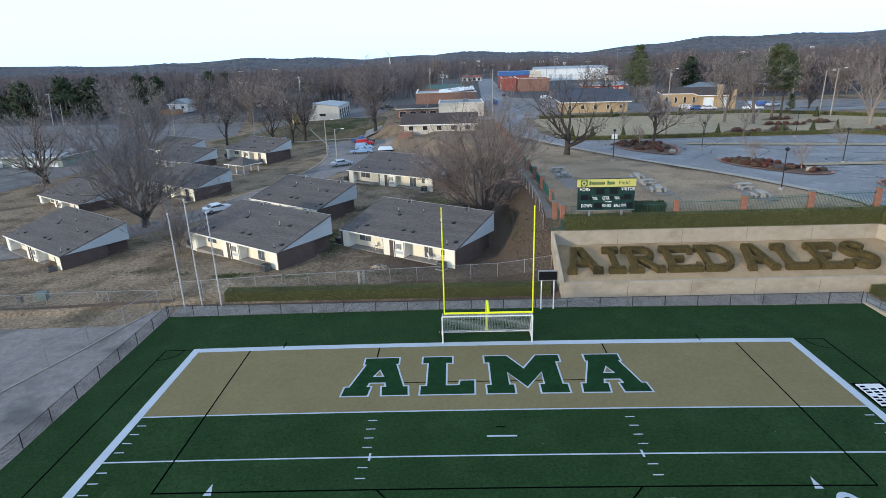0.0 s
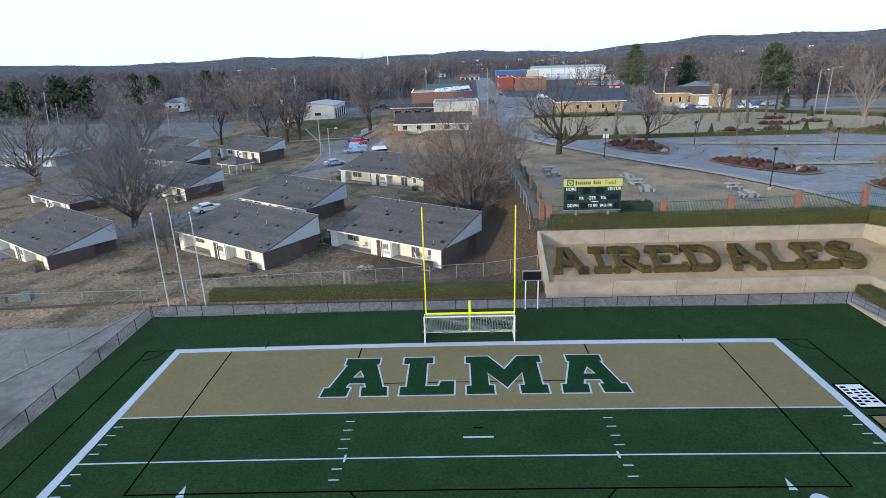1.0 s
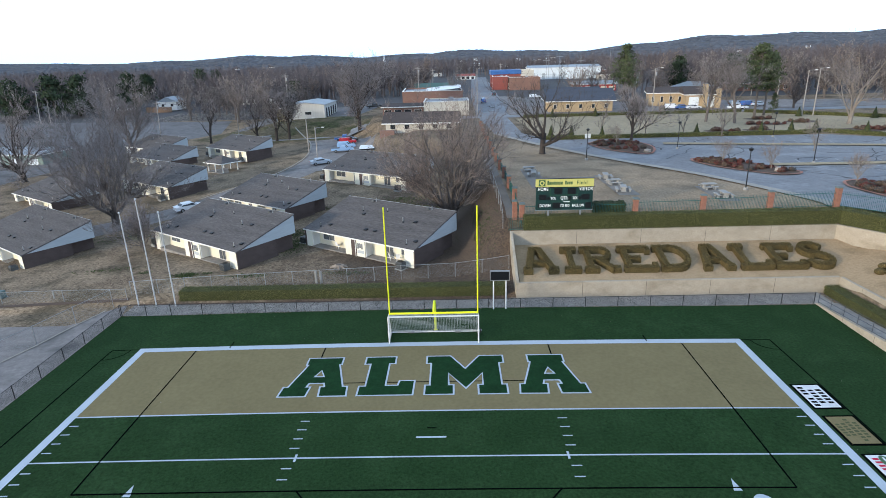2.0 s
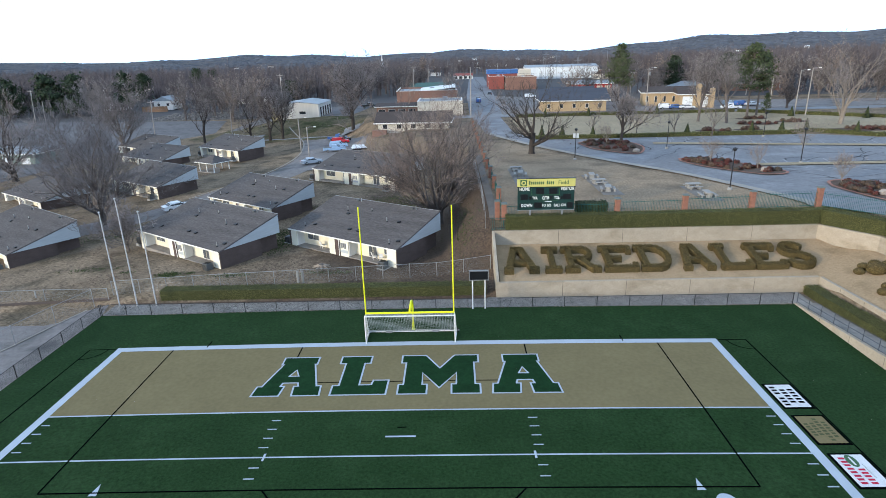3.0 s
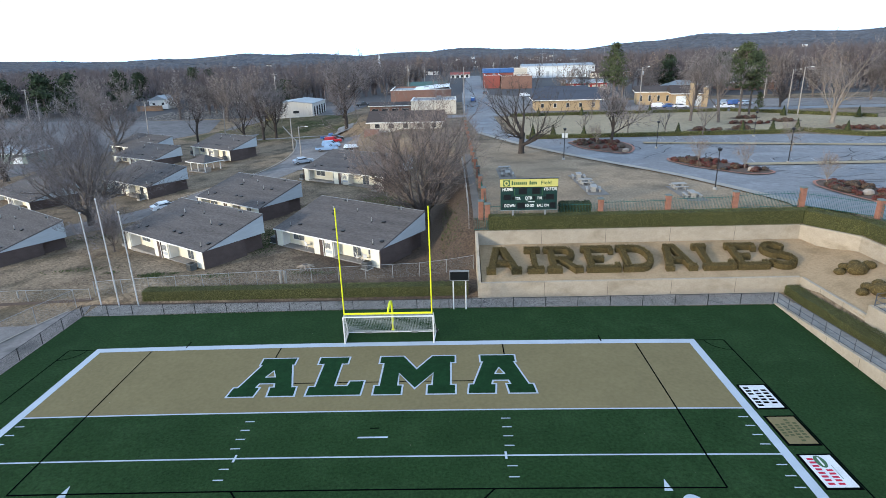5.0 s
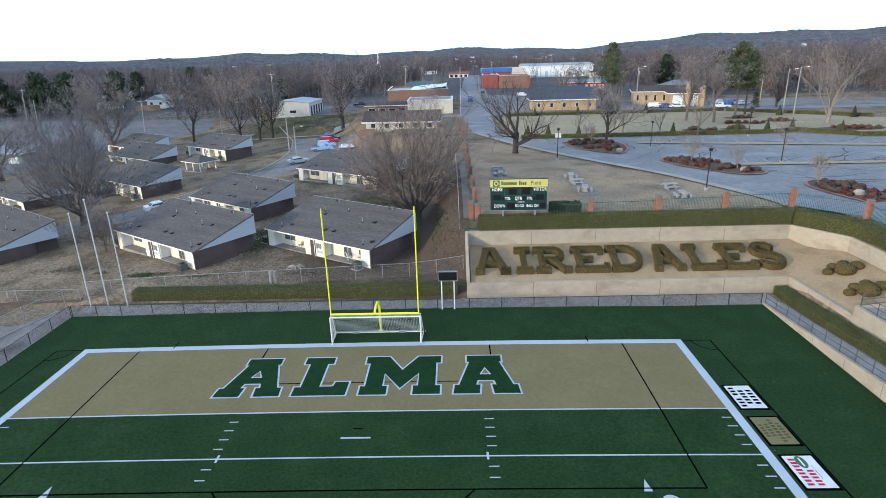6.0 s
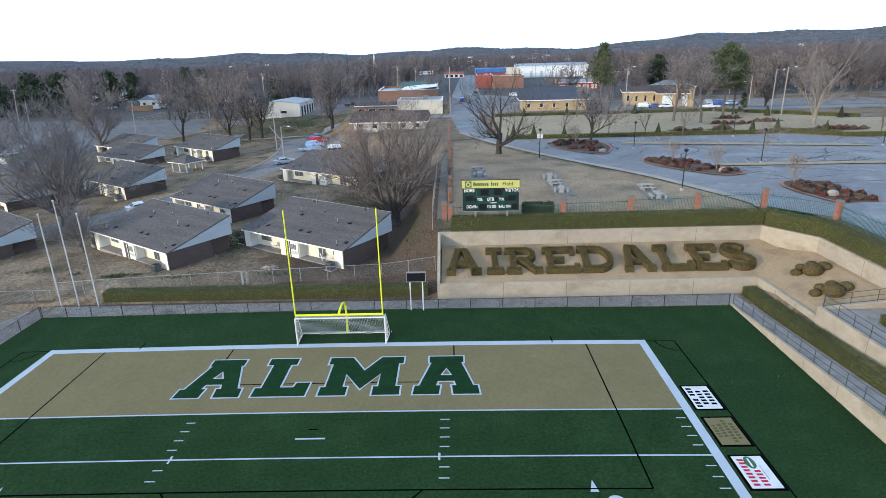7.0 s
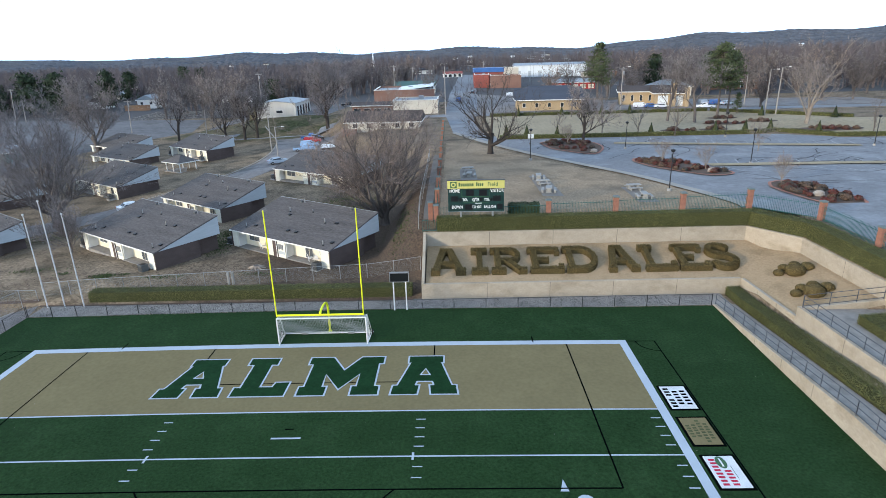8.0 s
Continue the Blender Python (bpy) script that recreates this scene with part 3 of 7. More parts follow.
solid("soil_bed", drape([(8.0, 10.2), (38.9, 10.2), (38.9, 0.6), (45.58, 0.6), (45.58, 12.35), (42.35, 16.85), (8.0, 16.8)], bed, 1.5, 0.04), BARE,
      "sloping bed of bare sandy soil", "soil bed", "structure")

lot = [(17.2, 76.6), (20.8, 68.8), (24.7, 61.2), (31.3, 48.9), (36.5, 39.2), (40.4, 30.8), (42.7, 24.8), (44.3, 20.1), (48.8, 15.2), (48.8, -20), (150, -20), (150, 66), (112, 70), (88, 71.5), (78, 78.2), (60, 79), (22, 79.4), (17.6, 92), (17.4, 128), (9.2, 128), (11.2, 92)]
sheet("parking_lot", lot, ASPHALT, "blue-grey asphalt parking lot with faded bay lines and tar seams", "parking lot", 5.0, zf=plateau)
kl = curve([(11.2, 92), (14.0, 84.6), (17.2, 76.6), (20.8, 68.8), (24.7, 61.2), (31.3, 48.9), (36.5, 39.2), (40.2, 30.3), (42.4, 24.9), (43.9, 20.4)], 4)
sheet("pavement_kerb", band([(x + 0.1, y + 0.15) for x, y in kl], 1.4), KERB, "pale concrete footway edging the lot", "kerb", 5.0, 0.12)
for i, (a, b) in enumerate((((42.5, 70.6), (84, 61.5)), ((50.2, 45.4), (72, 44.6)), ((72, 44.6), (110, 40)))):
    sheet("median_%d" % (i + 1), band([a, b], 2.1), LAWN, "narrow straw-coloured median strip with kerb", "median", 6.0, 0.16)
sheet("leaf_line", [(-66, 9.3), (-49, 9.75), (-41, 10.0), (-31.4, 10.4), (-31.4, 11.1), (-36, 10.75), (-41, 10.7), (-45, 10.35), (-49, 10.4), (-66, 10.1)], MULCH, "ragged line of dead leaves along the dirt strip", "mulch", 3.0, 0.045)
# bay lines
def bay_lines(a, b, n, depth, lean):
    for i in range(n):
        t = i / (n - 1)
        x, y = a[0] + (b[0] - a[0]) * t, a[1] + (b[1] - a[1]) * t
        part("bay_line", drape(band([(x, y), (x + lean, y + depth)], 0.12), land, 9, 0.045), LOT_LINE, bpy.data.objects["parking_lot"])


bay_lines((46, 70.5), (84, 62.2), 14, 4.8, 1.4)
bay_lines((46, 69.2), (84, 60.6), 14, -4.8, 1.4)
bay_lines((52, 45.9), (98, 42.2), 16, 4.8, 1.4)
bay_lines((52, 44.0), (98, 40.4), 16, -4.8, 1.2)
bay_lines((46, 79.0), (76, 78.2), 11, -4.6, -1.0)
rnd = random.Random(5)
for k in range(64):
    x, y = rnd.uniform(26, 92), rnd.uniform(28, 77)
    pts, a = [(x, y)], rnd.choice((0.1, -0.15, 1.45, 1.1, 0.3, -0.4))
    for _k in range(rnd.randint(5, 13)):
        a += rnd.gauss(0, 0.22)
        pts.append((pts[-1][0] + 1.4 * math.cos(a), pts[-1][1] + 1.4 * math.sin(a)))
    if all(27 < y < 77.5 and x > 26.5 + (62 - y) * (0.56 if y < 62 else 0.5) for x, y in pts):
        part("tar_seam", drape(band(pts, rnd.uniform(.1, .24)), land, 9, 0.05), TAR, bpy.data.objects["parking_lot"])

park = [(20.5, 80.6), (74, 80.2), (80, 82.0), (88, 73.5), (113, 72), (150, 74), (150, 96), (110, 103), (84, 126), (27, 126), (19.5, 124)]
sheet("park_lawn", park, LAWN, "pale straw-coloured dormant park lawn", "lawn", 5.0, 0.05)
sheet("cross_street", [(-60, 128), (150, 128), (150, 136), (-60, 136)], ASPHALT, "asphalt cross street before the town", "road", 6.0, 0.04)
sheet("main_street", [(8.6, 128), (18.4, 128), (22.5, 230), (30, 470), (18, 470), (10.0, 230)], ASPHALT, "straight asphalt main street running into town", "road", 8.0, 0.06)
sheet("town_lot", [(19, 137), (150, 137), (150, 160), (112, 168), (64, 176), (22, 225)], ASPHALT_OLD, "paved lots round the shops", "pavement", 8.0, 0.045)
st = curve([(-98, 22), (-72, 29), (-55, 38), (-43, 48), (-37, 60), (-31.5, 72), (-29.5, 88), (-31, 104), (-36, 124), (-44, 140)], 5)
sheet("housing_street", band(st, 8.0), ASPHALT_OLD, "grey asphalt lane between the houses", "road", 3.0, 0.05)
sheet("housing_lot", [(-31, 74), (-19.5, 76), (-17.8, 112), (-22, 122), (-34, 124)], ASPHALT_OLD, "small grey parking area by the houses", "parking lot", 3.0, 0.07)
sheet("lane_kerb", band([(x - 4.3, y + 0.6) for x, y in st[18:]], 0.35), KERB, "pale concrete kerb of the lane", "kerb", 3.0, 0.16)
sheet("far_left_lot", [(-240, 60), (-100, 62), (-92, 90), (-88, 128), (-76, 150), (-84, 182), (-240, 200)], FAR_LOT, "broad grey paved yard beyond the houses", "pavement", 8.0, 0.05)
sheet("warehouse_yard", [(-72, 150), (-38, 146), (-30, 150), (-26, 190), (-72, 200)], FAR_LOT, "paved yard of the warehouse", "pavement", 6.0, 0.05)
sheet("green_bank", [(-80, 136), (-62, 125), (-36, 125), (-24, 130), (-24, 147), (-38, 152), (-72, 154)], SLOPE, "grassy bank below the warehouse", "bank", 3.0, 0.07)

# ---------------------------------------------------------------- retaining walls
def wall(name, a, b, thick, z0, za, zb, label, material=CONC_WALL, cap=0.0, joints=0):
    """A wall from a to b with its face on the line, thickness to its left; tops za and zb."""
    a, b = Vector(a), Vector(b)
    d = (b - a).normalized()
    n = Vector((-d.y, d.x)) * thick
    c = [a, b, b + n, a + n]
    tz = [za, zb, zb, za]
    g = Geo()
    e = 0.03
    q = [a + n * 0.08 + d * e, b + n * 0.08 - d * e, b + n * 0.92 - d * e, a + n * 0.92 + d * e]
    vs = [(p.x, p.y, z0) for p in c] + [(p.x, p.y, z - e) for p, z in zip(c, tz)] + [(p.x, p.y, z) for p, z in zip(q, tz)]
    fs = [(3, 2, 1, 0), (8, 9, 10, 11)] + [(i + k, (i + 1) % 4 + k, (i + 1) % 4 + 4 + k, i + 4 + k) for k in (0, 4) for i in range(4)]
    g.add(vs, fs)
    ob = solid(name, g, material, label, "wall", "structure")
    ln = (b - a).length
    for i in range(1, joints):
        t = i / joints
        p = a.lerp(b, t)
        z = za + (zb - za) * t
        h = Geo()
        o = Vector((d.y, -d.x)) * 0.006
        s = d * 0.02
        h.add([(p.x - s.x + o.x, p.y - s.y + o.y, z0), (p.x + s.x + o.x, p.y + s.y + o.y, z0), (p.x + s.x + o.x, p.y + s.y + o.y, z - 0.03), (p.x - s.x + o.x, p.y - s.y + o.y, z - 0.03)], [(0, 1, 2, 3)])
        part("wall_joint", h, WALL_JOINT, ob)
    return ob


wall("wall_front", (7.9, 9.95), (38.8, 9.95), 0.3, -0.2, 1.58, 1.6, "long low cream concrete retaining wall with stains", joints=5)
wall("wall_back", (7.9, 16.7), (42.1, 16.7), 0.34, 2.9, 4.8, 4.8, "tall cream concrete retaining wall below the hedge", joints=5)
wall("wall_left_return", (7.6, 16.9), (7.6, 9.95), 0.3, -0.2, 4.8, 1.65, "sloping cream concrete return wall", joints=2)
wall("wall_wing_back", (42.1, 16.7), (45.45, 12.2), 0.34, 2.9, 4.8, 4.8, "angled cream concrete retaining wall")
wall("wall_wing_side", (45.45, 12.2), (45.45, -40), 0.35, 2.0, 4.8, 4.8, "long cream concrete retaining wall beside the soil bed", joints=8)
wall("wall_wing_front", (38.8, 9.95), (38.95, 0.7), 0.3, -0.1, 1.6, 1.75, "low cream concrete wall edging the soil bed", joints=3)
wall("wall_ramp_side", (38.85, 0.9), (39.3, -58), 0.32, -0.1, 2.75, 3.4, "cream concrete wall carrying the upper ramp", joints=10)
wall("wall_ramp_end", (45.6, 0.72), (39.0, 0.72), 0.32, 1.2, 3.42, 2.78, "cream concrete kerb wall closing the soil bed")
wall("wall_field_kerb", (35.1, 7.3), (35.1, -12), 0.34, -0.3, 0.12, 1.42, "cream concrete kerb wall rising along the turf", joints=5)
wall("wall_field_kerb_level", (35.1, -12), (35.1, -58), 0.34, -0.3, 1.42, 1.42, "cream concrete kerb wall along the turf", joints=8)
sheet("ramp_deck", rect(39.2, 45.5, -58, 0.68), CONC, "grey concrete upper ramp", zf=lambda x, y: 2.62)

# ---------------------------------------------------------------- hedges
def hedge(name, poly, z0, height, leafm, corem, label, category="hedge", density=270, size=0.052, seed=1, group="", side=True):
    """Clipped hedge over an outline: a core painted dark as inner shade, with a coat of small leaves."""
    rnd = random.Random(seed)
    f0 = z0 if callable(z0) else (lambda x, y: z0)
    e = thing(name, Matrix.Translation((poly[0][0], poly[0][1], f0(*poly[0]))), label, category, group)
    inv = e.matrix_world.inverted()
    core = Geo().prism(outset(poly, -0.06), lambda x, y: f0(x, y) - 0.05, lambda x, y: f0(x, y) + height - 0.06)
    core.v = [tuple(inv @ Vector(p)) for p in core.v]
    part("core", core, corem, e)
    lv = Geo()
    n = len(poly)
    # sides
    for i in range(n):
        a, b = Vector(poly[i]), Vector(poly[(i + 1) % n])
        ln = (b - a).length
        d = (b - a) / max(ln, 1e-6)
        nr = Vector((d.y, -d.x, 0))
        for _ in range(int(ln * height * density)):
            p = a + d * rnd.uniform(0, ln)
            h = height * rnd.uniform(0.02, 1.0)
            jit = rnd.gauss(0, 0.035) - (0.05 if h > height - 0.12 else 0)
            lv.leaf((p.x + nr.x * jit, p.y + nr.y * jit, f0(p.x, p.y) + h), nr, size, rnd)
    # top
    x0, x1 = min(p[0] for p in poly), max(p[0] for p in poly)
    y0, y1 = min(p[1] for p in poly), max(p[1] for p in poly)

    def inside(x, y):
        c = False
        for i in range(n):
            (xa, ya), (xb, yb) = poly[i], poly[i - 1]
            if (ya > y) != (yb > y) and x < (xb - xa) * (y - ya) / (yb - ya) + xa:
                c = not c
        return c

    for _ in range(int((x1 - x0) * (y1 - y0) * density)):
        x, y = rnd.uniform(x0, x1), rnd.uniform(y0, y1)
        if inside(x, y):
            wob = 0.05 * noise.noise((x * 0.8, y * 0.8, 0.5))
            lv.leaf((x, y, f0(x, y) + height + rnd.gauss(0, 0.035) + wob), (0, 0, 1), size, rnd)
    lv.v = [tuple(inv @ Vector(p)) for p in lv.v]
    part("leaves", lv, leafm, e, kind="stuff")
    return e


hedge("hedge", rect(-26.0, 6.6, 10.15, 11.5), 0.0, 1.25, HEDGE, HEDGE_SHADE_CORE, "long clipped green hedge behind the end zone path", seed=2)
hedge("hedge", [(9.1, 16.86), (42.3, 16.86), (43.6, 18.2), (9.1, 18.0)], 4.75, 1.6, HEDGE, HEDGE_SHADE_CORE, "long clipped green hedge on top of the retaining wall", seed=3)
hedge("hedge", [(42.4, 16.95), (45.7, 12.4), (45.8, -30), (47.3, -30), (47.3, 12.8), (43.75, 18.1)], 4.75, 1.55, HEDGE, HEDGE_SHADE_CORE, "clipped green hedge turning along the upper wall", seed=4)
hedge("hedge", [(37.3, 9.7), (37.3, -40), (38.6, -40), (38.6, 9.7)], lambda x, y: walkway(y), 0.85, HEDGE, HEDGE_SHADE_CORE, "clipped green hedge between walkway and concrete wall", seed=5)
hedge("hedge", [(41.6, -2.2), (41.9, -40), (44.4, -40), (44.4, -1.8)], 2.6, 0.8, HEDGE, HEDGE_SHADE_CORE, "low clipped green hedge on the upper ramp", seed=6)

# hedge letters on the soil bed
def strokes(name, cx, w, segs, seed, label):
    """One letter clipped from boxwood: bars given as start, end and width in letter units (width 1, height 1)."""
    y0, hgt, tall = 11.4, 3.85, 0.62
    e = thing("hedge_letter", Matrix.Translation((cx, y0, bed(cx, y0))), label, "topiary", "hedge letters")
    inv = e.matrix_world.inverted()
    rnd = random.Random(seed)
    core, lv = Geo(), Geo()
    for (ax, ay), (bx, by), t in segs:
        a, b = Vector((cx + (ax - 0.5) * w, y0 + ay * hgt)), Vector((cx + (bx - 0.5) * w, y0 + by * hgt))
        ln = (b - a).length
        d = (b - a) / ln
        n = Vector((-d.y, d.x))
        h = t / 2
        if ln < .7:
            a, b, ln = a - d * t * .22, b + d * t * .22, ln + t * .44
        poly = [a - n * h, b - n * h, b + n * h, a + n * h]
        core.prism([(p.x, p.y) for p in poly], lambda x, y: bed(x, y) - 0.05, lambda x, y: bed(x, y) + tall - 0.07)
        for _ in range(int(ln * t * 480)):
            p = a + d * rnd.uniform(0, ln) + n * rnd.uniform(-h, h)
            lv.leaf((p.x, p.y, bed(p.x, p.y) + tall + rnd.gauss(0, 0.035)), (0, 0, 1), 0.04, rnd)
        for i in (0, 2) if ln < .95 else range(4):
            p0, p1 = poly[i], poly[(i + 1) % 4]
            l2 = (p1 - p0).length
            dd = (p1 - p0) / l2
            nr = Vector((dd.y, -dd.x, 0))
            for _ in range(int(l2 * tall * 420)):
                p = p0 + dd * rnd.uniform(0, l2)
                lv.leaf((p.x + nr.x * rnd.gauss(0, .03), p.y + nr.y * rnd.gauss(0, .03), bed(p.x, p.y) + tall * rnd.uniform(0.03, 1)), nr, 0.04, rnd)
    for q in (core, lv):
        q.v = [tuple(inv @ Vector(p)) for p in q.v]
    part("core", core, BOX_SHADE_CORE, e)
    part("leaves", lv, BOX, e, kind="stuff")


def arcs(cx, cy, rx, ry, a0, a1, t, n=7):
    p = [(cx + rx * math.cos(radians(a0 + (a1 - a0) * i / n)), cy + ry * math.sin(radians(a0 + (a1 - a0) * i / n))) for i in range(n + 1)]
    return [(p[i], p[i + 1], t) for i in range(n)]


T = 0.56
LET = {
    "a": [((.15, .02), (.36, .98), .62), ((.83, .02), (.52, .98), .66), ((.26, .94), (.56, .94), .5), ((.26, .36), (.70, .36), .42), ((.03, .06), (.28, .06), .5), ((.70, .06), (.97, .06), .5)],
    "i": [((.5, 0), (.5, 1), .5), ((0, .06), (1, .06), .5), ((0, .94), (1, .94), .5)],
    "r": [((.2, 0), (.2, 1), T), ((0, .06), (.42, .06), .5), ((0, .93), (.62, .93), .5), ((.2, .48), (.62, .48), .44), ((.45, .48), (.86, .02), T), ((.8, .06), (1, .06), .5)] + arcs(.58, .7, .24, .23, -80, 80, .5, 5),
    "e": [((.18, 0), (.18, 1), T), ((.0, .06), (1, .06), .5), ((0, .93), (.95, .93), .5), ((.2, .48), (.62, .48), .44), ((.96, .0), (.96, .24), .5), ((.92, .76), (.92, .98), .5)],
    "d": [((.18, 0), (.18, 1), T), ((0, .06), (.6, .06), .5), ((0, .93), (.6, .93), .5)] + arcs(.5, .5, .42, .44, -85, 85, .54, 8),
    "l": [((.22, 0), (.22, 1), T), ((0, .06), (1, .06), .5), ((0, .93), (.46, .93), .5), ((.95, .0), (.95, .26), .52)],
    "s": arcs(.5, .74, .34, .21, 20, 270, .56, 16) + arcs(.5, .28, .38, .24, 90, -165, .58, 16),
}
for i, (ch, x0, x1) in enumerate((("a", 8.4, 12.15), ("i", 12.65, 14.3), ("r", 14.65, 18.1), ("e", 18.55, 21.85), ("d", 22.2, 25.55), ("a", 26.3, 29.6), ("l", 30.1, 33.2), ("e", 33.5, 36.5), ("s", 36.7, 39.7))):
    strokes("hedge_letter", (x0 + x1) / 2, x1 - x0, LET[ch], 40 + i, "letter %s clipped from bronzed boxwood on bare soil" % ch.upper())


def topiary(x, y, balls, seed):
    """A paw print of clipped globes."""
    e = thing("topiary_paw", Matrix.Translation((x, y, bed(x, y))), "paw print of five clipped bronzed boxwood globes", "topiary", "paw topiaries")
    rnd = random.Random(seed)
    for bx, by, r in balls:
        z = bed(x + bx, y + by) - bed(x, y)
        g, lv = Geo().blob((bx, by, z + r * 0.35), (r, r, r * 0.72), 12, 8, 0.04, seed), Geo()
        gl = part("globe", g, BOX_SHADE_CORE, e)
        for _ in range(int(r * r * 1500)):
            d = Vector((rnd.gauss(0, 1), rnd.gauss(0, 1), rnd.gauss(0, 1))).normalized()
            if d.z > -0.35:
                lv.leaf((bx + d.x * r, by + d.y * r, z + r * 0.35 + d.z * r * 0.72), d, 0.055, rnd)
        part("leaves", lv, BOX, gl, kind="stuff")


PAW = [(0, 0, .88), (-1.2, .65, .5), (-.35, 1.35, .52), (.65, 1.3, .55), (1.3, .35, .62)]
PAW = [(a * .95, b * .95, r * .98) for a, b, r in PAW]
topiary(42.9, 8.4, PAW, 11)
topiary(42.1, 4.0, PAW, 12)

# ---------------------------------------------------------------- fences
def chain_fence(name, pts, height, steelm, wirem, label, spacing=2.9, zf=None, rail=True, post_r=0.035, group="", mid=False):
    zf = zf or land
    e = thing(name, Matrix(), label, "fence", group)
    pts = [Vector((p[0], p[1])) for p in pts]
    for a, b in zip(pts, pts[1:]):
        n = max(1, round((b - a).length / spacing))
        prev = None
        for i in range(n + 1):
            p = a.lerp(b, i / n)
            z = zf(p.x, p.y)
            if i < n or b is pts[-1]:
                g = Geo().tube((p.x, p.y, z - 0.1), (p.x, p.y, z + height), post_r, post_r, 6)
                po = part("post", g, steelm, e)
                part("cap", Geo().blob((p.x, p.y, z + height), (post_r * 1.3, post_r * 1.3, post_r), 6, 4), steelm, po)
            if prev is not None:
                q, zq = prev
                part("mesh", Geo().add([(q.x, q.y, zq + 0.04), (p.x, p.y, z + 0.04), (p.x, p.y, z + height - 0.03), (q.x, q.y, zq + height - 0.03)], [(0, 1, 2, 3)]), wirem, e)
                if rail:
                    part("top_rail", Geo().tube((q.x, q.y, zq + height - 0.03), (p.x, p.y, z + height - 0.03), 0.024, 0.024, 5), steelm, e)
                if mid:
                    part("mid_rail", Geo().tube((q.x, q.y, zq + height * 0.5), (p.x, p.y, z + height * 0.5), 0.02, 0.02, 5), steelm, e)
            prev = (p, z)
    return e


flat = lambda x, y: 0.0
chain_fence("chain_link_fence", [(-30.35, 7.36), (-25.55, 7.36), (35.0, 7.36)], 1.12, BLACK_STEEL, WIRE_BLACK, "low black chain-link fence along the end of the turf", 3.04, flat)
chain_fence("chain_link_fence", [(-30.45, -40), (-30.45, 7.3)], 1.12, BLACK_STEEL, WIRE_BLACK, "low black chain-link fence along the side of the turf", 2.85, flat)
chain_fence("chain_link_fence", [(-31.6, 11.6), (-18, 12.6), (-4, 13.6), (7.3, 14.4)], 1.55, GREY_STEEL, WIRE_GREY, "grey galvanised chain-link fence behind the houses", 3.0)
chain_fence("chain_link_fence", [(-31.6, 10.7), (-45, 11.2), (-64, 11.6)], 1.25, GREY_STEEL, WIRE_GREY, "grey galvanised chain-link fence along the dirt strip", 7.5)
chain_fence("chain_link_fence", [(-32.4, 9.5), (-33.6, 5.5), (-34.6, 1.6), (-37.0, -5.5), (-44, -24)], 1.9, GREY_STEEL, WIRE_GREY, "tall grey chain-link fence across the paved yard", 3.6)
sheet("yard_kerb", band([(-32.6, 8.6), (-33.65, 5.4), (-34.65, 1.5), (-37.05, -5.6), (-44, -24)], 0.17), KERB, "pale concrete kerb under the yard fence", "kerb", 4.0, 0.08, lambda x, y: -0.02 - 0.6 * smooth(34, 60, -x))


def rail_fence(pts, zs, label, h=1.07, spacing=1.75):
    e = thing("pipe_railing", Matrix(), label, "railing", "pipe railings")
    for (a, za), (b, zb) in zip(zip(pts, zs), list(zip(pts, zs))[1:]):
        a, b = Vector(a), Vector(b)
        n = max(1, round((b - a).length / spacing))
        for i in range(n + 1):
            p, z = a.lerp(b, i / n), za + (zb - za) * i / n
            part("post", Geo().tube((p.x, p.y, z - 0.05), (p.x, p.y, z + h), 0.03, 0.03, 6), BLUE_STEEL, e)
        for k in (0.12, 0.55, 1.0):
            part("rail", Geo().tube((a.x, a.y, za + h * k), (b.x, b.y, zb + h * k), 0.026, 0.026, 6), BLUE_STEEL, e)
    return e


BLUE_STEEL = mat("blue_grey_steel", (0.085, 0.095, 0.115), None, 0.5, 3, metal=0.2)
rail_fence([(35.3, 7.2), (35.3, -12), (35.3, -40)], [0.1, 1.4, 1.4], "dark steel pipe railing on the kerb wall of the walkway")
rail_fence([(39.05, 0.5), (39.1, -30)], [2.75, 3.05], "dark steel pipe railing on the ramp wall")
rail_fence([(39.05, 0.55), (45.4, 0.55)], [2.78, 3.4], "dark steel pipe railing across the head of the ramp", spacing=2.1)


def pillar(x, y, z0, z1, w=0.52):
    e = thing("brick_pillar", Matrix.Translation((x, y, z0)), "square orange-red brick pillar with a flat grey-green cap", "pillar", "brick pillars")
    part("shaft", Geo().soft(-w / 2, w / 2, -w / 2, w / 2, -0.2, z1 - z0 - 0.14, 0.02), BRICK_RED, e)
    part("cap", Geo().soft(-w / 2 - .07, w / 2 + .07, -w / 2 - .07, w / 2 + .07, z1 - z0 - 0.14, z1 - z0, 0.05), CAP, e, "weathered grey cap stone")


CAP = mat("cap_stone", (0.14, 0.17, 0.165), None, 0.8, 3, 0.5)


def iron_fence(a, b, za, zb, h=1.35):
    e = thing("iron_fence", Matrix(), "green-painted iron picket fence between brick pillars", "fence", "iron fence panels")
    a, b = Vector(a), Vector(b)
    n = int((b - a).length / 0.16)
    for k in (0.12, 0.85):
        part("rail", Geo().tube((a.x, a.y, za + h * k), (b.x, b.y, zb + h * k), 0.028, 0.028, 5), GREEN_STEEL, e)
    for i in range(1, n):
        p, z = a.lerp(b, i / n), za + (zb - za) * i / n
        part("picket", Geo().tube((p.x, p.y, z), (p.x, p.y, z + h), 0.017, 0.012, 4), GREEN_STEEL, e)
    return e


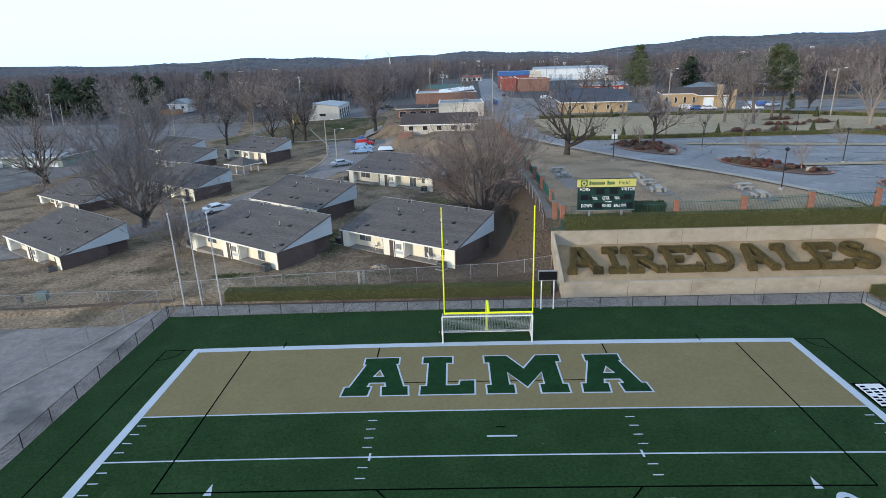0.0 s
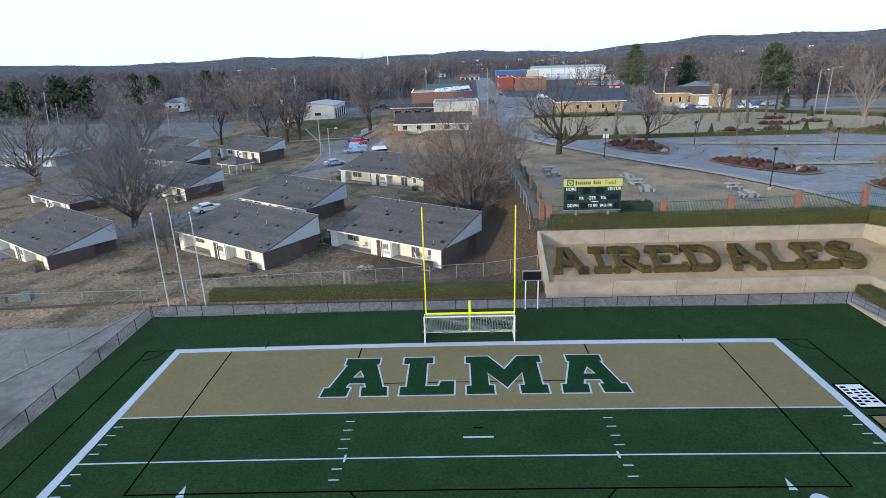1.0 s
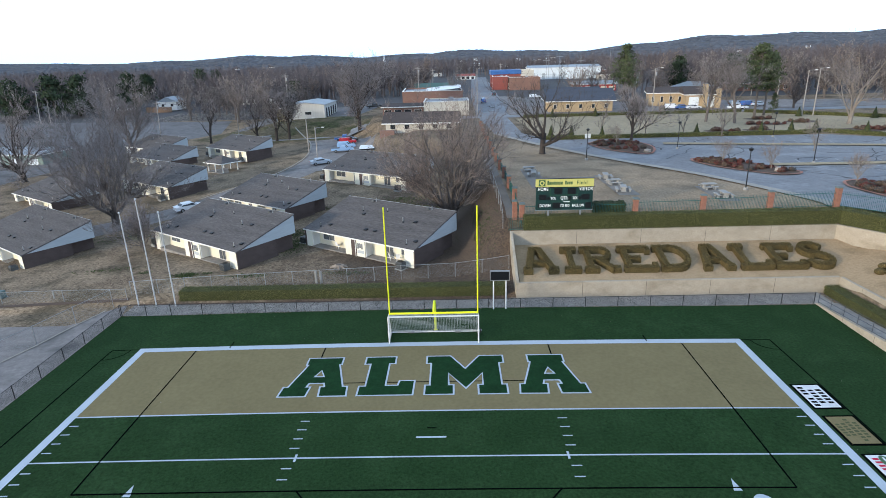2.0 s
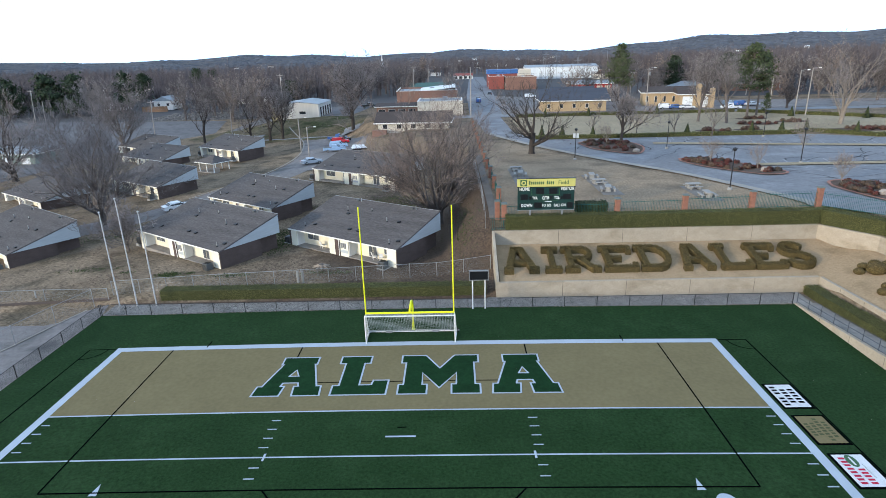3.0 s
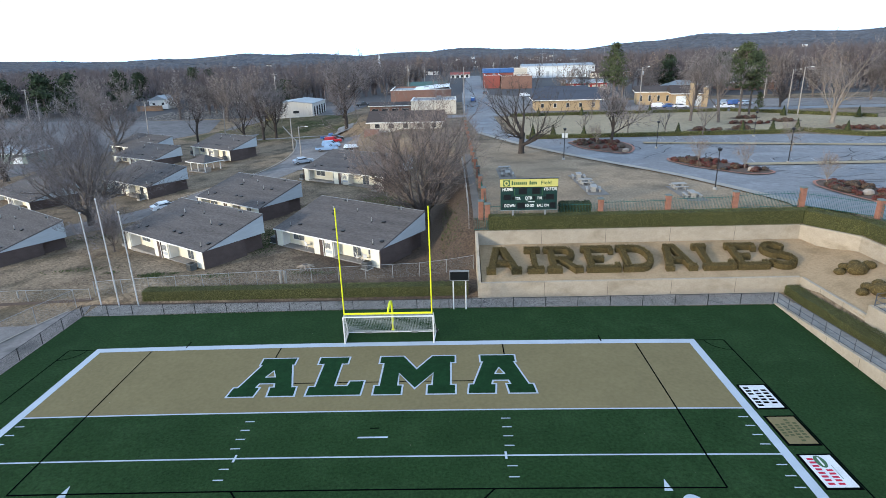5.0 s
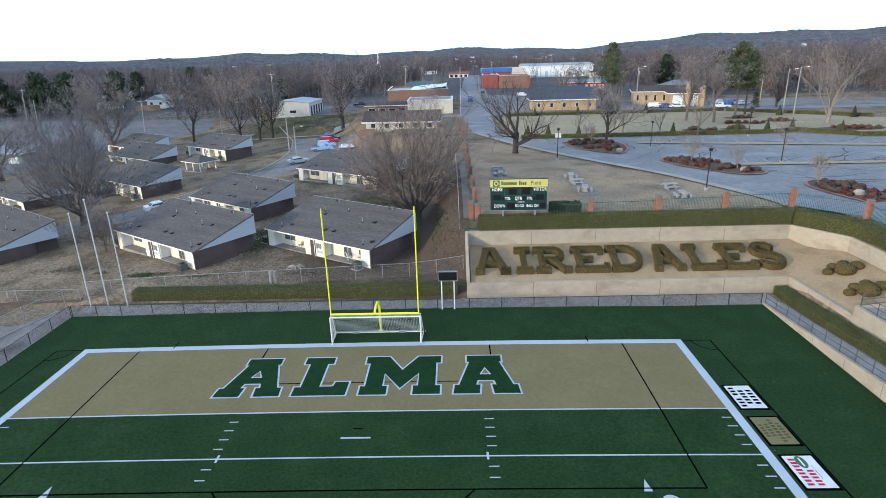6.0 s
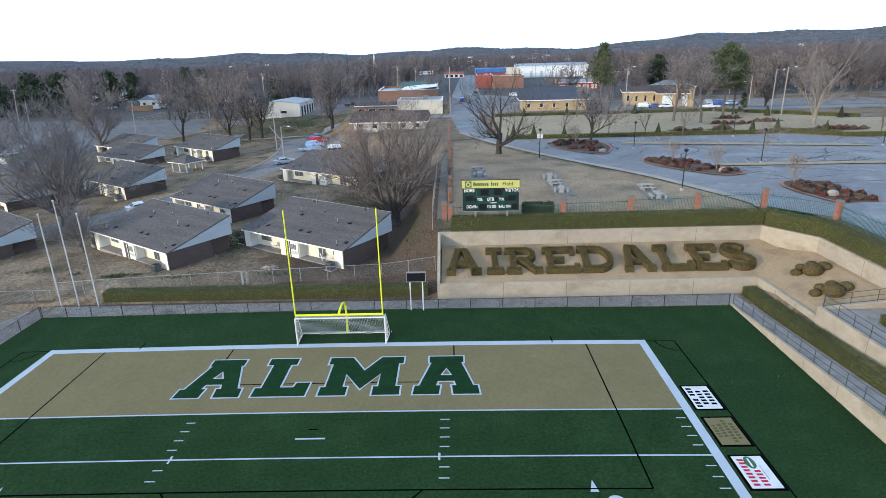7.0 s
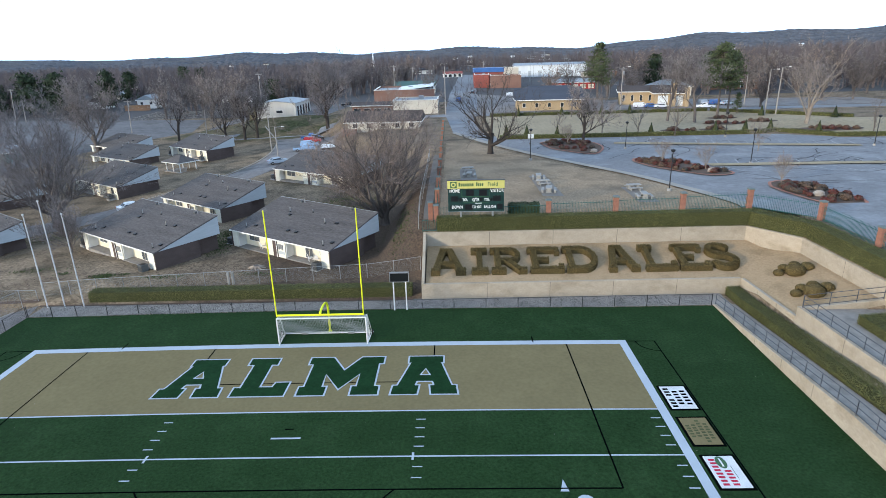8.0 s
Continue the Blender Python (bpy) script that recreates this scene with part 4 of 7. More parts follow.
PIL = [(9.0, 18.15, 7.55), (21.25, 18.3, 7.8), (28.6, 18.6, 7.95), (36.0, 19.0, 8.1), (43.5, 19.5, 8.25), (48.3, 14.4, 8.0), (48.0, 5.6, 7.95), (48.0, -4, 7.9)]
for x, y, z in PIL:
    pillar(x, y, 5.9, z)
for p, q in zip(PIL, PIL[1:]):
    iron_fence(p[:2], q[:2], 5.95, 5.95, (p[2] + q[2]) / 2 - 5.95 - 0.35)
for k in range(1, 13):
    zp = land(9.2, 18.15 + 7.3 * k)
    pillar(9.0 - 0.03 * k, 18.15 + 7.3 * k, zp - .2, zp + 1.75)
    iron_fence((9.0, 18.15 + 7.3 * (k - 1)), (9.0, 18.15 + 7.3 * k), land(9, 18 + 7.3 * (k - 1)), land(9, 18 + 7.3 * k), 1.35)
SLAB_DARK = mat("stained_footway", (0.165, 0.148, 0.132), (0.115, 0.103, 0.093), .9, 2, .4, speck=(2, .25))
sheet("fence_walk", rect(7.5, 8.45, 19.6, 62), SLAB_DARK, "worn concrete footway along the iron fence", step=2.0, lift=0.11)
chain_fence("chain_link_fence", [(7.0, 18.6), (7.0, 40), (6.8, 60)], 1.5, GREY_STEEL, WIRE_GREY, "grey chain-link fence beside the footway on the bank", 3.0)
pillar(8.35, 19.3, 5.6, 7.6)
g8 = thing("iron_gate", Matrix(), "narrow green iron gate panel beside the hedge", "gate")
for k in range(9):
    part("bar", Geo().tube((7.5 + 0.19 * k, 17.0, 4.75), (7.5 + 0.19 * k, 17.0, 6.25), 0.02, 0.02, 4), GREEN_STEEL, g8)
for z in (4.95, 6.1):
    part("rail", Geo().tube((7.5, 17.0, z), (9.05, 17.0, z), 0.03, 0.03, 5), GREEN_STEEL, g8)
hedge("rounded_shrub", rect(17.0, 20.4, 18.75, 20.0), 5.95, 1.2, CEDAR, HEDGE_SHADE_CORE, "dark clipped evergreen shrub behind the iron fence", "shrub", 60, 0.1, 8)

# ---------------------------------------------------------------- goals
gp = thing("goal_post", Matrix.Translation((-0.13, 0, 0)), "tall yellow gooseneck football goal post", "goal post")
cz = crown(0)
part("crossbar", Geo().tube((-3.56, 0.05, 3.15), (3.56, 0.05, 3.15), 0.085, 0.085, 10), YELLOW, gp)
for s in (-1, 1):
    up = part("upright", Geo().tube((s * 3.56, 0.05, 3.06), (s * 3.56, 0.05, 12.0), 0.055, 0.05, 8), YELLOW, gp)
    part("cap", Geo().blob((s * 3.56, 0.05, 12.0), (0.055, 0.055, 0.03), 8, 4), YELLOW, up)
neck = [(0, 0.05, 3.15), (0, 0.2, 3.28), (0, 0.6, 3.38), (0, 1.2, 3.42), (0, 1.9, 3.36), (0, 2.45, 3.14), (0, 2.8, 2.75), (0, 2.9, 2.3), (0, 2.9, 0.0)]
part("gooseneck", Geo().pipe(neck, 0.095, 10), YELLOW, gp)
part("base_plate", Geo().soft(-.16, .16, 2.74, 3.06, cz - 0.02, cz + 0.04, 0.01), YELLOW, gp)

sg = thing("soccer_goal", Matrix.Translation((-0.2, 0.45, crown(0))), "white-framed portable soccer goal with a pale net", "soccer goal")
GW, GH, GD, TD = 3.7, 2.44, 2.0, 0.75
for s in (-1, 1):
    part("post", Geo().tube((s * GW, 0, 0), (s * GW, 0, GH), 0.06, 0.06, 8), PAD_WHITE, sg)
    part("ground_bar", Geo().tube((s * GW, 0, 0.05), (s * (GW + .12), GD, 0.05), 0.045, 0.045, 8), PAD_WHITE, sg)
    part("back_stay", Geo().pipe([(s * GW, 0, GH), (s * GW, TD, GH - .05), (s * (GW + .12), GD, 0.05)], 0.028, 6), PAD_WHITE, sg)
    wh = part("wheel", Geo().tube((s * (GW + .18), GD * .8, 0.3), (s * (GW + .3), GD * .8, 0.3), 0.2, 0.2, 12), TYRE, sg)
    part("hub", Geo().tube((s * (GW + .16), GD * .8, 0.3), (s * (GW + .33), GD * .8, 0.3), 0.07, 0.07, 8), PAD_WHITE, wh)
    part("sand_bag", Geo().soft(s * 2.0 - .28, s * 2.0 + .28, GD - .13, GD + .13, 0.0, 0.17, 0.05), GREY_STEEL, sg, "grey ballast weight")
part("crossbar", Geo().tube((-GW, 0, GH), (GW, 0, GH), 0.06, 0.06, 8), PAD_WHITE, sg)
part("back_bar", Geo().tube((-GW - .12, GD, 0.05), (GW + .12, GD, 0.05), 0.045, 0.045, 8), PAD_WHITE, sg)
net = Geo()
prof = [(0.0, GH), (TD, GH - .1), (TD + .2, GH * .72), (TD + .5, GH * .45), (GD - .15, .3), (GD, .06)]
for i in range(57):
    x = -GW + 2 * GW * i / 56
    sag = 0.07 * math.sin(math.pi * i / 56 * 4) ** 2
    for (ya, za), (yb, zb) in zip(prof, prof[1:]):
        net.tube((x, ya, za - sag * (ya > 0)), (x, yb, zb), 0.010, 0.010, 3, False)
for k in range(26):
    t = k / 25 * (len(prof) - 1)
    i = min(len(prof) - 2, int(t))
    y, z = (prof[i][j] + (prof[i + 1][j] - prof[i][j]) * (t - i) for j in (0, 1))
    net.tube((-GW, y, z), (GW, y, z), 0.010, 0.010, 3, False)
    for s in (-1, 1):
        net.tube((s * GW, 0, z), (s * GW, y, z), 0.010, 0.010, 3, False)
for k in range(1, 10):
    y = GD * k / 10
    top = GH if y < TD else GH * (1 - (y - TD) / (GD - TD))
    for s in (-1, 1):
        net.tube((s * GW, y, 0.05), (s * GW, y, top), 0.010, 0.010, 3, False)
part("net", net, NET, sg, "pale knotted net", kind="stuff")

# ---------------------------------------------------------------- scoreboards, poles
def lettering(text, size, m, material, parent, name="lettering", spread=1.05, fat=.004):
    cu = bpy.data.curves.new(name, "FONT")
    cu.body, cu.size, cu.align_x, cu.align_y, cu.extrude, cu.offset = text, size, "CENTER", "CENTER", 0.004, fat
    cu.space_character = spread
    ob = new(name, cu)
    dg = bpy.context.evaluated_depsgraph_get()
    me = bpy.data.meshes.new_from_object(ob.evaluated_get(dg))
    bpy.data.objects.remove(ob)
    me.materials.clear()
    me.materials.append(material)
    ob = new(name, me)
    ob.parent = parent
    ob.matrix_local = m
    return ob


LETTER_WHITE = mat("board_lettering_white", (0.78, 0.80, 0.80), None, 0.6, 2)
sb = thing("scoreboard", Matrix.Translation((10.35, 17.3, 4.72)) @ Matrix.Rotation(radians(-1.5), 4, "Z"), "dark green scoreboard with a yellow name panel on two posts", "scoreboard")
SW = 5.95
part("panel", Geo().soft(0, SW, -0.15, 0.15, 2.25, 4.75, 0.03), BOARD, sb)
top = part("name_panel", Geo().soft(-0.05, SW + .05, -0.2, 0.16, 4.76, 5.6, 0.03), SIGN_YELLOW, sb, "yellow sponsor panel")
part("panel_frame", Geo().box(-.1, SW + .1, -.22, .18, 5.6, 5.66).box(-.1, SW + .1, -.22, .18, 4.7, 4.75), BOARD_BLACK, top)
part("emblem", Geo().box(.25, .95, -.215, -.2, 4.84, 5.5), SIGN_GREEN, top, "dark green square emblem")
part("emblem_ring", Geo().tube((.6, -.235, 5.17), (.6, -.215, 5.17), .26, .26, 16), SIGN_YELLOW, top)
part("emblem_core", Geo().tube((.6, -.245, 5.17), (.6, -.235, 5.17), .13, .13, 12), SIGN_GREEN, top)
for x0, n in ((1.15, 8), (3.0, 4)):
    bar = Geo()
    for k in range(n):
        bar.box(x0 + .205 * k, x0 + .205 * k + .14, -.215, -.2, 5.0, 5.3 + .1 * (k == 0))
    part("word_bar", bar, SIGN_GREEN, top)
up90 = Matrix.Rotation(radians(90), 4, "X")
lettering("Field", .56, Matrix.Translation((4.75, -.21, 5.17)) @ up90, SIGN_GREEN, top, "word")
for x in (1.35, 4.75):
    part("post", Geo().box(x - .1, x + .1, 0.02, .2, -0.3, 2.3), GREY_STEEL, sb)
for tx, x, z, sz in (("HOME", .72, 4.5, .42), ("VISITOR", 5.2, 4.5, .42), ("TOL", 1.82, 3.52, .32), ("QTR", 2.95, 3.52, .4), ("TOL", 4.12, 3.52, .32), ("DOWN", .98, 2.72, .38), ("TO GO", 3.05, 2.72, .33), ("BALL ON", 4.45, 2.72, .33)):
    lettering(tx, sz * 1.22, Matrix.Translation((x, -.17, z)) @ up90 @ Matrix.Diagonal((.72, 1, 1, 1)), LETTER_WHITE, sb, "caption", 1.08, .013)
for x0, x1, z0, z1 in ((1.9, 2.75, 3.95, 4.6), (3.3, 4.15, 3.95, 4.6), (.3, 1.1, 3.35, 3.95), (1.2, 1.45, 3.35, 3.7), (4.75, 5.6, 3.35, 3.95), (3.4, 3.65, 3.35, 3.75), (4.5, 4.7, 3.35, 3.7), (1.75, 2.6, 2.42, 3.05), (5.2, 5.8, 2.42, 3.05), (.2, .35, 2.5, 2.95)):
    part("lamp_display", Geo().box(x0, x1, -.175, -.15, z0, z1), BOARD_BLACK, sb, "unlit number display")
part("trim_line", Geo().box(1.45, 4.4, -.16, -.15, 3.84, 3.88).box(1.45, 1.49, -.16, -.15, 3.88, 4.7).box(4.36, 4.4, -.16, -.15, 3.88, 4.7).box(1.6, 4.3, -.16, -.15, 3.2, 3.23), SIGN_GREEN, sb)
part("maker_bar", Geo().box(2.9, 3.6, -.16, -.15, 3.1, 3.17), LETTER_WHITE, sb)
part("bottom_edge", Geo().box(-.04, SW + .04, -.17, .17, 2.2, 2.25), GREY_STEEL, sb)

cl = thing("play_clock", Matrix.Translation((5.75, 7.0, 0)), "small dark play clock board on two white posts", "clock board")
part("board", Geo().soft(-.85, .85, -.12, .12, 3.15, 4.0, .05), BOARD_BLACK, cl)
part("board_frame", Geo().box(-.9, .9, -.14, .14, 3.98, 4.04).box(-.9, .9, -.14, .14, 3.1, 3.16).box(-.9, -.84, -.14, .14, 3.16, 3.98).box(.84, .9, -.14, .14, 3.16, 3.98), GREY_STEEL, cl)
for x in (-.58, .58):
    part("post", Geo().tube((x, 0, 0), (x, 0, 3.15), .06, .06, 8), PAD_WHITE, cl)

for x, y, h, lab in ((-29.75, 9.35, 9.6, "short"), (-27.95, 9.3, 10.9, "tall"), (-26.05, 9.35, 9.6, "short")):
    fp = thing("flag_pole", Matrix.Translation((x, y, 0)), "%s bare white flag pole behind the corner of the field" % lab, "flag pole", "flag poles")
    part("pole", Geo().tube((0, 0, 0), (0, 0, h), .066, .04, 10), FLAG_STEEL, fp)
    part("finial", Geo().blob((0, 0, h + .08), (.1, .1, .1), 8, 6, 0), FLAG_STEEL, fp)
    part("base_collar", Geo().tube((0, 0, 0), (0, 0, .1), .15, .1, 12), CONC_TABLE, fp)
    part("halyard", Geo().tube((.09, 0, .9), (.08, 0, h - .2), .008, .008, 3), NET, fp)
sheet("mulch_strip", rect(-31, 6.8, 9.72, 10.15), MULCH, "strip of dead leaves under the hedge", "mulch", 4, 0.05, lambda x, y: 0.0)

# turf mats beside the side line
MAT_OLIVE = mat("turf_mat_olive", (0.075, 0.085, 0.035), None, .9, 20, 1)


def turf_mat(y0, y1, base, rows, label):
    """A mat with rows of writing shown as letter-sized bars; a row is its x span, its y span, the letters of each word and a material."""
    e = solid("turf_mat", Geo().soft(25.2, 27.25, y0, y1, -0.0, 0.035, 0.01), BLACK_LINE, label, "sponsor mat", group="sponsor mats")
    e.location.z = crown(26.2)
    part("face", Geo().box(25.36, 27.09, y0 + .15, y1 - .15, 0.03, 0.042), base, e)
    for x0, x1, a, b, words, m in rows:
        step = (b - a) / (sum(words) + .7 * (len(words) - 1))
        y = a
        for w in words:
            bar = Geo()
            for k in range(w):
                bar.box(x0, x1, y + step * (k + .18), y + step * (k + .74), 0.04, 0.05)
            part("bar", bar, m, e)
            y += step * (w + .7)
    return e


turf_mat(-9.25, -6.25, MAT_WHITE, [(25.50, 25.86, -8.98, -6.55, (3, 3), BLACK_LINE), (26.03, 26.38, -8.65, -6.9, (5,), BLACK_LINE), (26.56, 26.92, -8.7, -6.85, (5,), BLACK_LINE)], "white turf mat with three rows of dark lettering")
turf_mat(-12.97, -9.97, TURF_TAN, [(25.50, 25.74, -12.15, -10.8, (5,), MAT_OLIVE), (25.88, 26.12, -12.1, -10.75, (5,), MAT_OLIVE), (26.26, 26.50, -12.65, -10.3, (8,), MAT_OLIVE), (26.64, 26.88, -12.3, -10.65, (6,), MAT_OLIVE)], "tan turf mat with four rows of olive lettering")
shop_mat = turf_mat(-16.65, -13.72, MAT_WHITE, [(25.56, 25.92, -16.35, -14.05, (8,), MAT_RED), (26.12, 26.48, -16.35, -15.0, (5,), MAT_RED), (26.62, 26.64, -16.2, -14.2, (1,), SIGN_GREEN)], "white turf mat with red lettering and a green oval")
og = Geo().prism([(26.22 + .3 * math.cos(t), -14.42 + .52 * math.sin(t)) for t in np.linspace(0, 2 * math.pi, 20, endpoint=False)], 0.04, 0.05)
part("oval", og, SIGN_GREEN, shop_mat, "dark green oval")
part("oval_bar", Geo().box(26.17, 26.27, -14.78, -14.08, 0.05, 0.058), MAT_WHITE, shop_mat)
turf_mat(-20.3, -17.4, MAT_RED, [], "red turf mat beside the side line")

# ---------------------------------------------------------------- row houses
HH, RISE = 2.19, 2.34


def framed(name, parent, x0, x1, y, z0, z1, bars=1, glass=None):
    """A window or glazed door in a wall facing -y: frame, panes and sill."""
    w = part(name, Geo().box(x0, x1, y - .03, y + .02, z0, z0 + .06).box(x0, x1, y - .03, y + .02, z1 - .06, z1).box(x0, x0 + .06, y - .03, y + .02, z0, z1).box(x1 - .06, x1, y - .03, y + .02, z0, z1), WHITE, parent)
    for k in range(bars):
        a, b = x0 + (x1 - x0) * k / bars, x0 + (x1 - x0) * (k + 1) / bars
        part("pane", Geo().box(a + .05, b - .03, y - .012, y, z0 + .05, z1 - .05), glass or GLASS, w)
    return w


HOUSE_GLASS = mat("curtained_glass", (0.135, 0.150, 0.165), (0.085, 0.095, 0.108), 0.2, 0.8, 0.4, spec=0.6)
PANEL = mat("cream_white_panel", (0.80, 0.78, 0.67), (0.74, 0.715, 0.605), 0.65, 1.5, 0.5)


def row_house(x, y, z, ang, L, D, label, pipes_seed=1, chairs=False):
    e = thing("row_house", Matrix.Translation((x, y, z)) @ Matrix.Rotation(ang, 4, "Z"), label, "house", "row houses")
    sl = RISE / D
    rz = lambda v: HH + v * sl
    th = 0.1
    roof = Geo().add([(-L, -.12, rz(-.12)), (0, -.12, rz(-.12)), (0, D, rz(D)), (-L, D, rz(D)), (-L, -.12, rz(-.12) - th), (0, -.12, rz(-.12) - th), (0, D, rz(D) - th), (-L, D, rz(D) - th)],
                     [(0, 1, 2, 3), (7, 6, 5, 4), (0, 4, 5, 1), (1, 5, 6, 2), (2, 6, 7, 3), (3, 7, 4, 0)])
    ro = part("roof", roof, SHINGLE, e, "weathered dark grey shingle roof")
    part("ridge_flashing", Geo().box(-L, .02, D - .02, D + .06, rz(D) - .12, rz(D) + .025), GREY_STEEL, ro)
    # courses of shingles as slight steps
    steps = Geo()
    rnd = random.Random(pipes_seed)
    for k in range(1, int(D / 0.42)):
        v = k * 0.42
        a = -L
        while a < 0:
            b = min(0, a + rnd.uniform(0.9, 2.6))
            if rnd.random() < 0.55:
                hgt = rnd.uniform(0.008, 0.02)
                steps.add([(a, v, rz(v) + hgt), (b, v, rz(v) + hgt), (b, v + .42, rz(v + .42) + .003), (a, v + .42, rz(v + .42) + .003), (a, v, rz(v) - .01), (b, v, rz(v) - .01)], [(0, 1, 2, 3), (4, 5, 1, 0)])
            a = b
    part("shingle_course", steps, SHINGLE, ro, kind="stuff")
    part("fascia", Geo().box(-L, 0, -.15, -.12, HH - .17, HH - .02), WHITE, e, "white eave board")
    for xx in (-L, 0):
        s = -1 if xx < 0 else 1
        part("rake_board", Geo().add([(xx, -.1, rz(-.1) - .02), (xx, D, rz(D) - .02), (xx, D, rz(D) - .13), (xx, -.1, rz(-.1) - .13), (xx + s * .03, -.1, rz(-.1) - .02), (xx + s * .03, D, rz(D) - .02), (xx + s * .03, D, rz(D) - .13), (xx + s * .03, -.1, rz(-.1) - .13)],
                                     [(0, 1, 2, 3), (7, 6, 5, 4), (0, 4, 5, 1), (2, 6, 7, 3), (1, 5, 6, 2), (3, 7, 4, 0)]), SHINGLE, e)
        part("gable_siding", Geo().add([(xx, .1, HH), (xx, D - .02, HH), (xx, D - .02, rz(D) - .17), (xx - s * .15, .1, HH), (xx - s * .15, D - .02, HH), (xx - s * .15, D - .02, rz(D) - .17)],
                                       [(0, 1, 2), (5, 4, 3), (0, 3, 4, 1), (1, 4, 5, 2), (2, 5, 3, 0)]), SIDING, e, "pale blue-grey gable siding")
    end = D * 0.66
    part("end_wall", Geo().box(-.35, -.04, .06, end, -.4, HH - .01), BRICK_BROWN, e, "dark brown brick end wall")
    part("end_wall", Geo().box(-1.0, -.7, end, D - .05, -.4, HH - .01), BRICK_BROWN, e, "recessed brown brick end wall")
    part("end_wall", Geo().box(-L + .04, -L + .35, .06, end, -.4, HH - .01), BRICK_BROWN, e, "dark brown brick end wall")
    part("end_wall", Geo().box(-L + .7, -L + 1.0, end, D - .05, -.4, HH - .01), BRICK_BROWN, e)
    part("corner_post", Geo().box(-.16, -.02, .0, .06, -.3, HH - .24), BRICK_BROWN, e)
    part("rear_wall", Geo().box(-L + 1.0, -1.0, D - .35, D - .05, -.4, HH - .0), BRICK_BROWN, e)
    part("rear_clerestory", Geo().box(-L + .15, -.15, D - .3, D - .05, HH, rz(D - .3) - .17), SIDING, e)
    X = lambda t: -L * (1 - t)
    rec = 1.2
    for a, b in ((0.02, .075), (.40, .462), (.503, .578), (.915, .99)):
        part("front_panel", Geo().box(X(a), X(b), .02, .14, -.3, HH - .2), PANEL, e, "cream-white panelled front wall")
    part("brick_pier", Geo().box(X(.462), X(.503), -.1, .25, -.3, HH - .05), BRICK_BROWN, e)
    part("flashing_strip", Geo().box(X(.498), X(.503), -.13, -.1, -.0, HH - .05), WHITE, e)
    for a, b in ((.075, .40), (.578, .915)):
        part("porch_back_wall", Geo().box(X(a), X(b), rec, rec + .15, -.3, rz(rec) - .18), CREAM, e, "cream porch wall")
        for q in (a, b):
            part("porch_side_wall", Geo().box(X(q) - (.1 if q == b else 0), X(q) + (.1 if q == a else 0), .14, rec, -.3, rz(.14) - .2), CREAM if q == b else WHITE, e)
        part("porch_floor", Geo().soft(X(a) + .02, X(b) - .02, -.1, rec, -.35, .12, .02), CONC, e, "concrete porch slab")
    framed("window", e, X(.12), X(.235), rec - .02, .75, 2.0, 2, HOUSE_GLASS)
    framed("sliding_door", e, X(.335), X(.385), rec - .02, .13, 2.0, 1, HOUSE_GLASS)
    framed("sliding_door", e, X(.70), X(.775), rec - .02, .13, 2.0, 2, HOUSE_GLASS)
    framed("window", e, X(.835), X(.90), rec - .02, .8, 2.0, 2, HOUSE_GLASS)
    for t in (.285, .815):
        part("porch_lamp", Geo().soft(X(t) - .18, X(t) + .18, rec - .1, rec, 2.0, 2.1, .02), BOARD_BLACK, e)
    for k, t in enumerate((.518, .535, .552)):
        part("meter_box", Geo().soft(X(t) - .11, X(t) + .11, -.07, .02, 1.0 + .12 * (k % 2), 1.65, .02), GREY_STEEL, e)
    part("wall_panel", Geo().box(X(.51), X(.57), .0, .02, .45, .8), SIDING, e)
    # pipes and vents on the roof
    for t, v, hgt in ((.13, 1.0, .5), (.30, 5.6, .55), (.72, 4.6, .6), (.92, .7, .55), (.48, 6.3, .35)):
        xx = X(t) + rnd.uniform(-.3, .3)
        pi = part("vent_pipe", Geo().tube((xx, v, rz(v) - .05), (xx, v, rz(v) + hgt), .055, .055, 8), GREY_STEEL, ro)
        part("pipe_collar", Geo().tube((xx, v, rz(v) - .02), (xx, v, rz(v) + .1), .16, .07, 8), BOARD_BLACK, pi)
    for t, v in ((.18, 1.6), (.50, 1.9), (.58, 1.9), (.33, 4.9), (.80, 4.9), (.95, 1.4)):
        xx = X(t)
        part("roof_vent", Geo().obox(Matrix.Translation((xx, v, rz(v))) @ Matrix.Rotation(math.atan(sl), 4, "X"), -.2, .2, -.16, .16, -.02, .13), BOARD_BLACK, ro)
    for t in (.27, .78):
        xx = X(t)
        vb = part("ridge_vent", Geo().soft(xx - .2, xx + .2, D - .65, D - .38, rz(D - .65) - .1, rz(D) + .05, .03), AC_GREY, ro)
        part("vent_pipe", Geo().tube((xx + .6, D - .5, rz(D - .5)), (xx + .6, D - .5, rz(D) + .35), .06, .06, 6), GREY_STEEL, vb)
    return e


HOUSES = [(-2.71, 16.42, .84, -.578, 17.14, 8.47), (-22.43, 17.15, .76, -.597, 17.25, 8.43), (-6.41, 53.72, 1.26, -.562, 19.6, 8.5), (-22.24, 36.07, .74, -.60, 15.4, 8.1),
          (-51.25, 22.98, -1.04, -.605, 18.0, 8.55), (-68.25, 53.29, -1.66, -.593, 16.6, 8.45), (-49.93, 58.23, -.46, -.602, 16.6, 8.2), (-64.72, 89.84, -.87, -.562, 17.6, 7.7),
          (-74.54, 104.72, -.35, -.593, 17.0, 8.4), (-47.36, 92.49, .57, -.615, 16.4, 7.8)]
for i, (x, y, z, a, L, D) in enumerate(HOUSES):
    row_house(x, y, z, a, L, D, "single-storey brown brick duplex with sloping grey shingle roof and cream porches", i + 3)


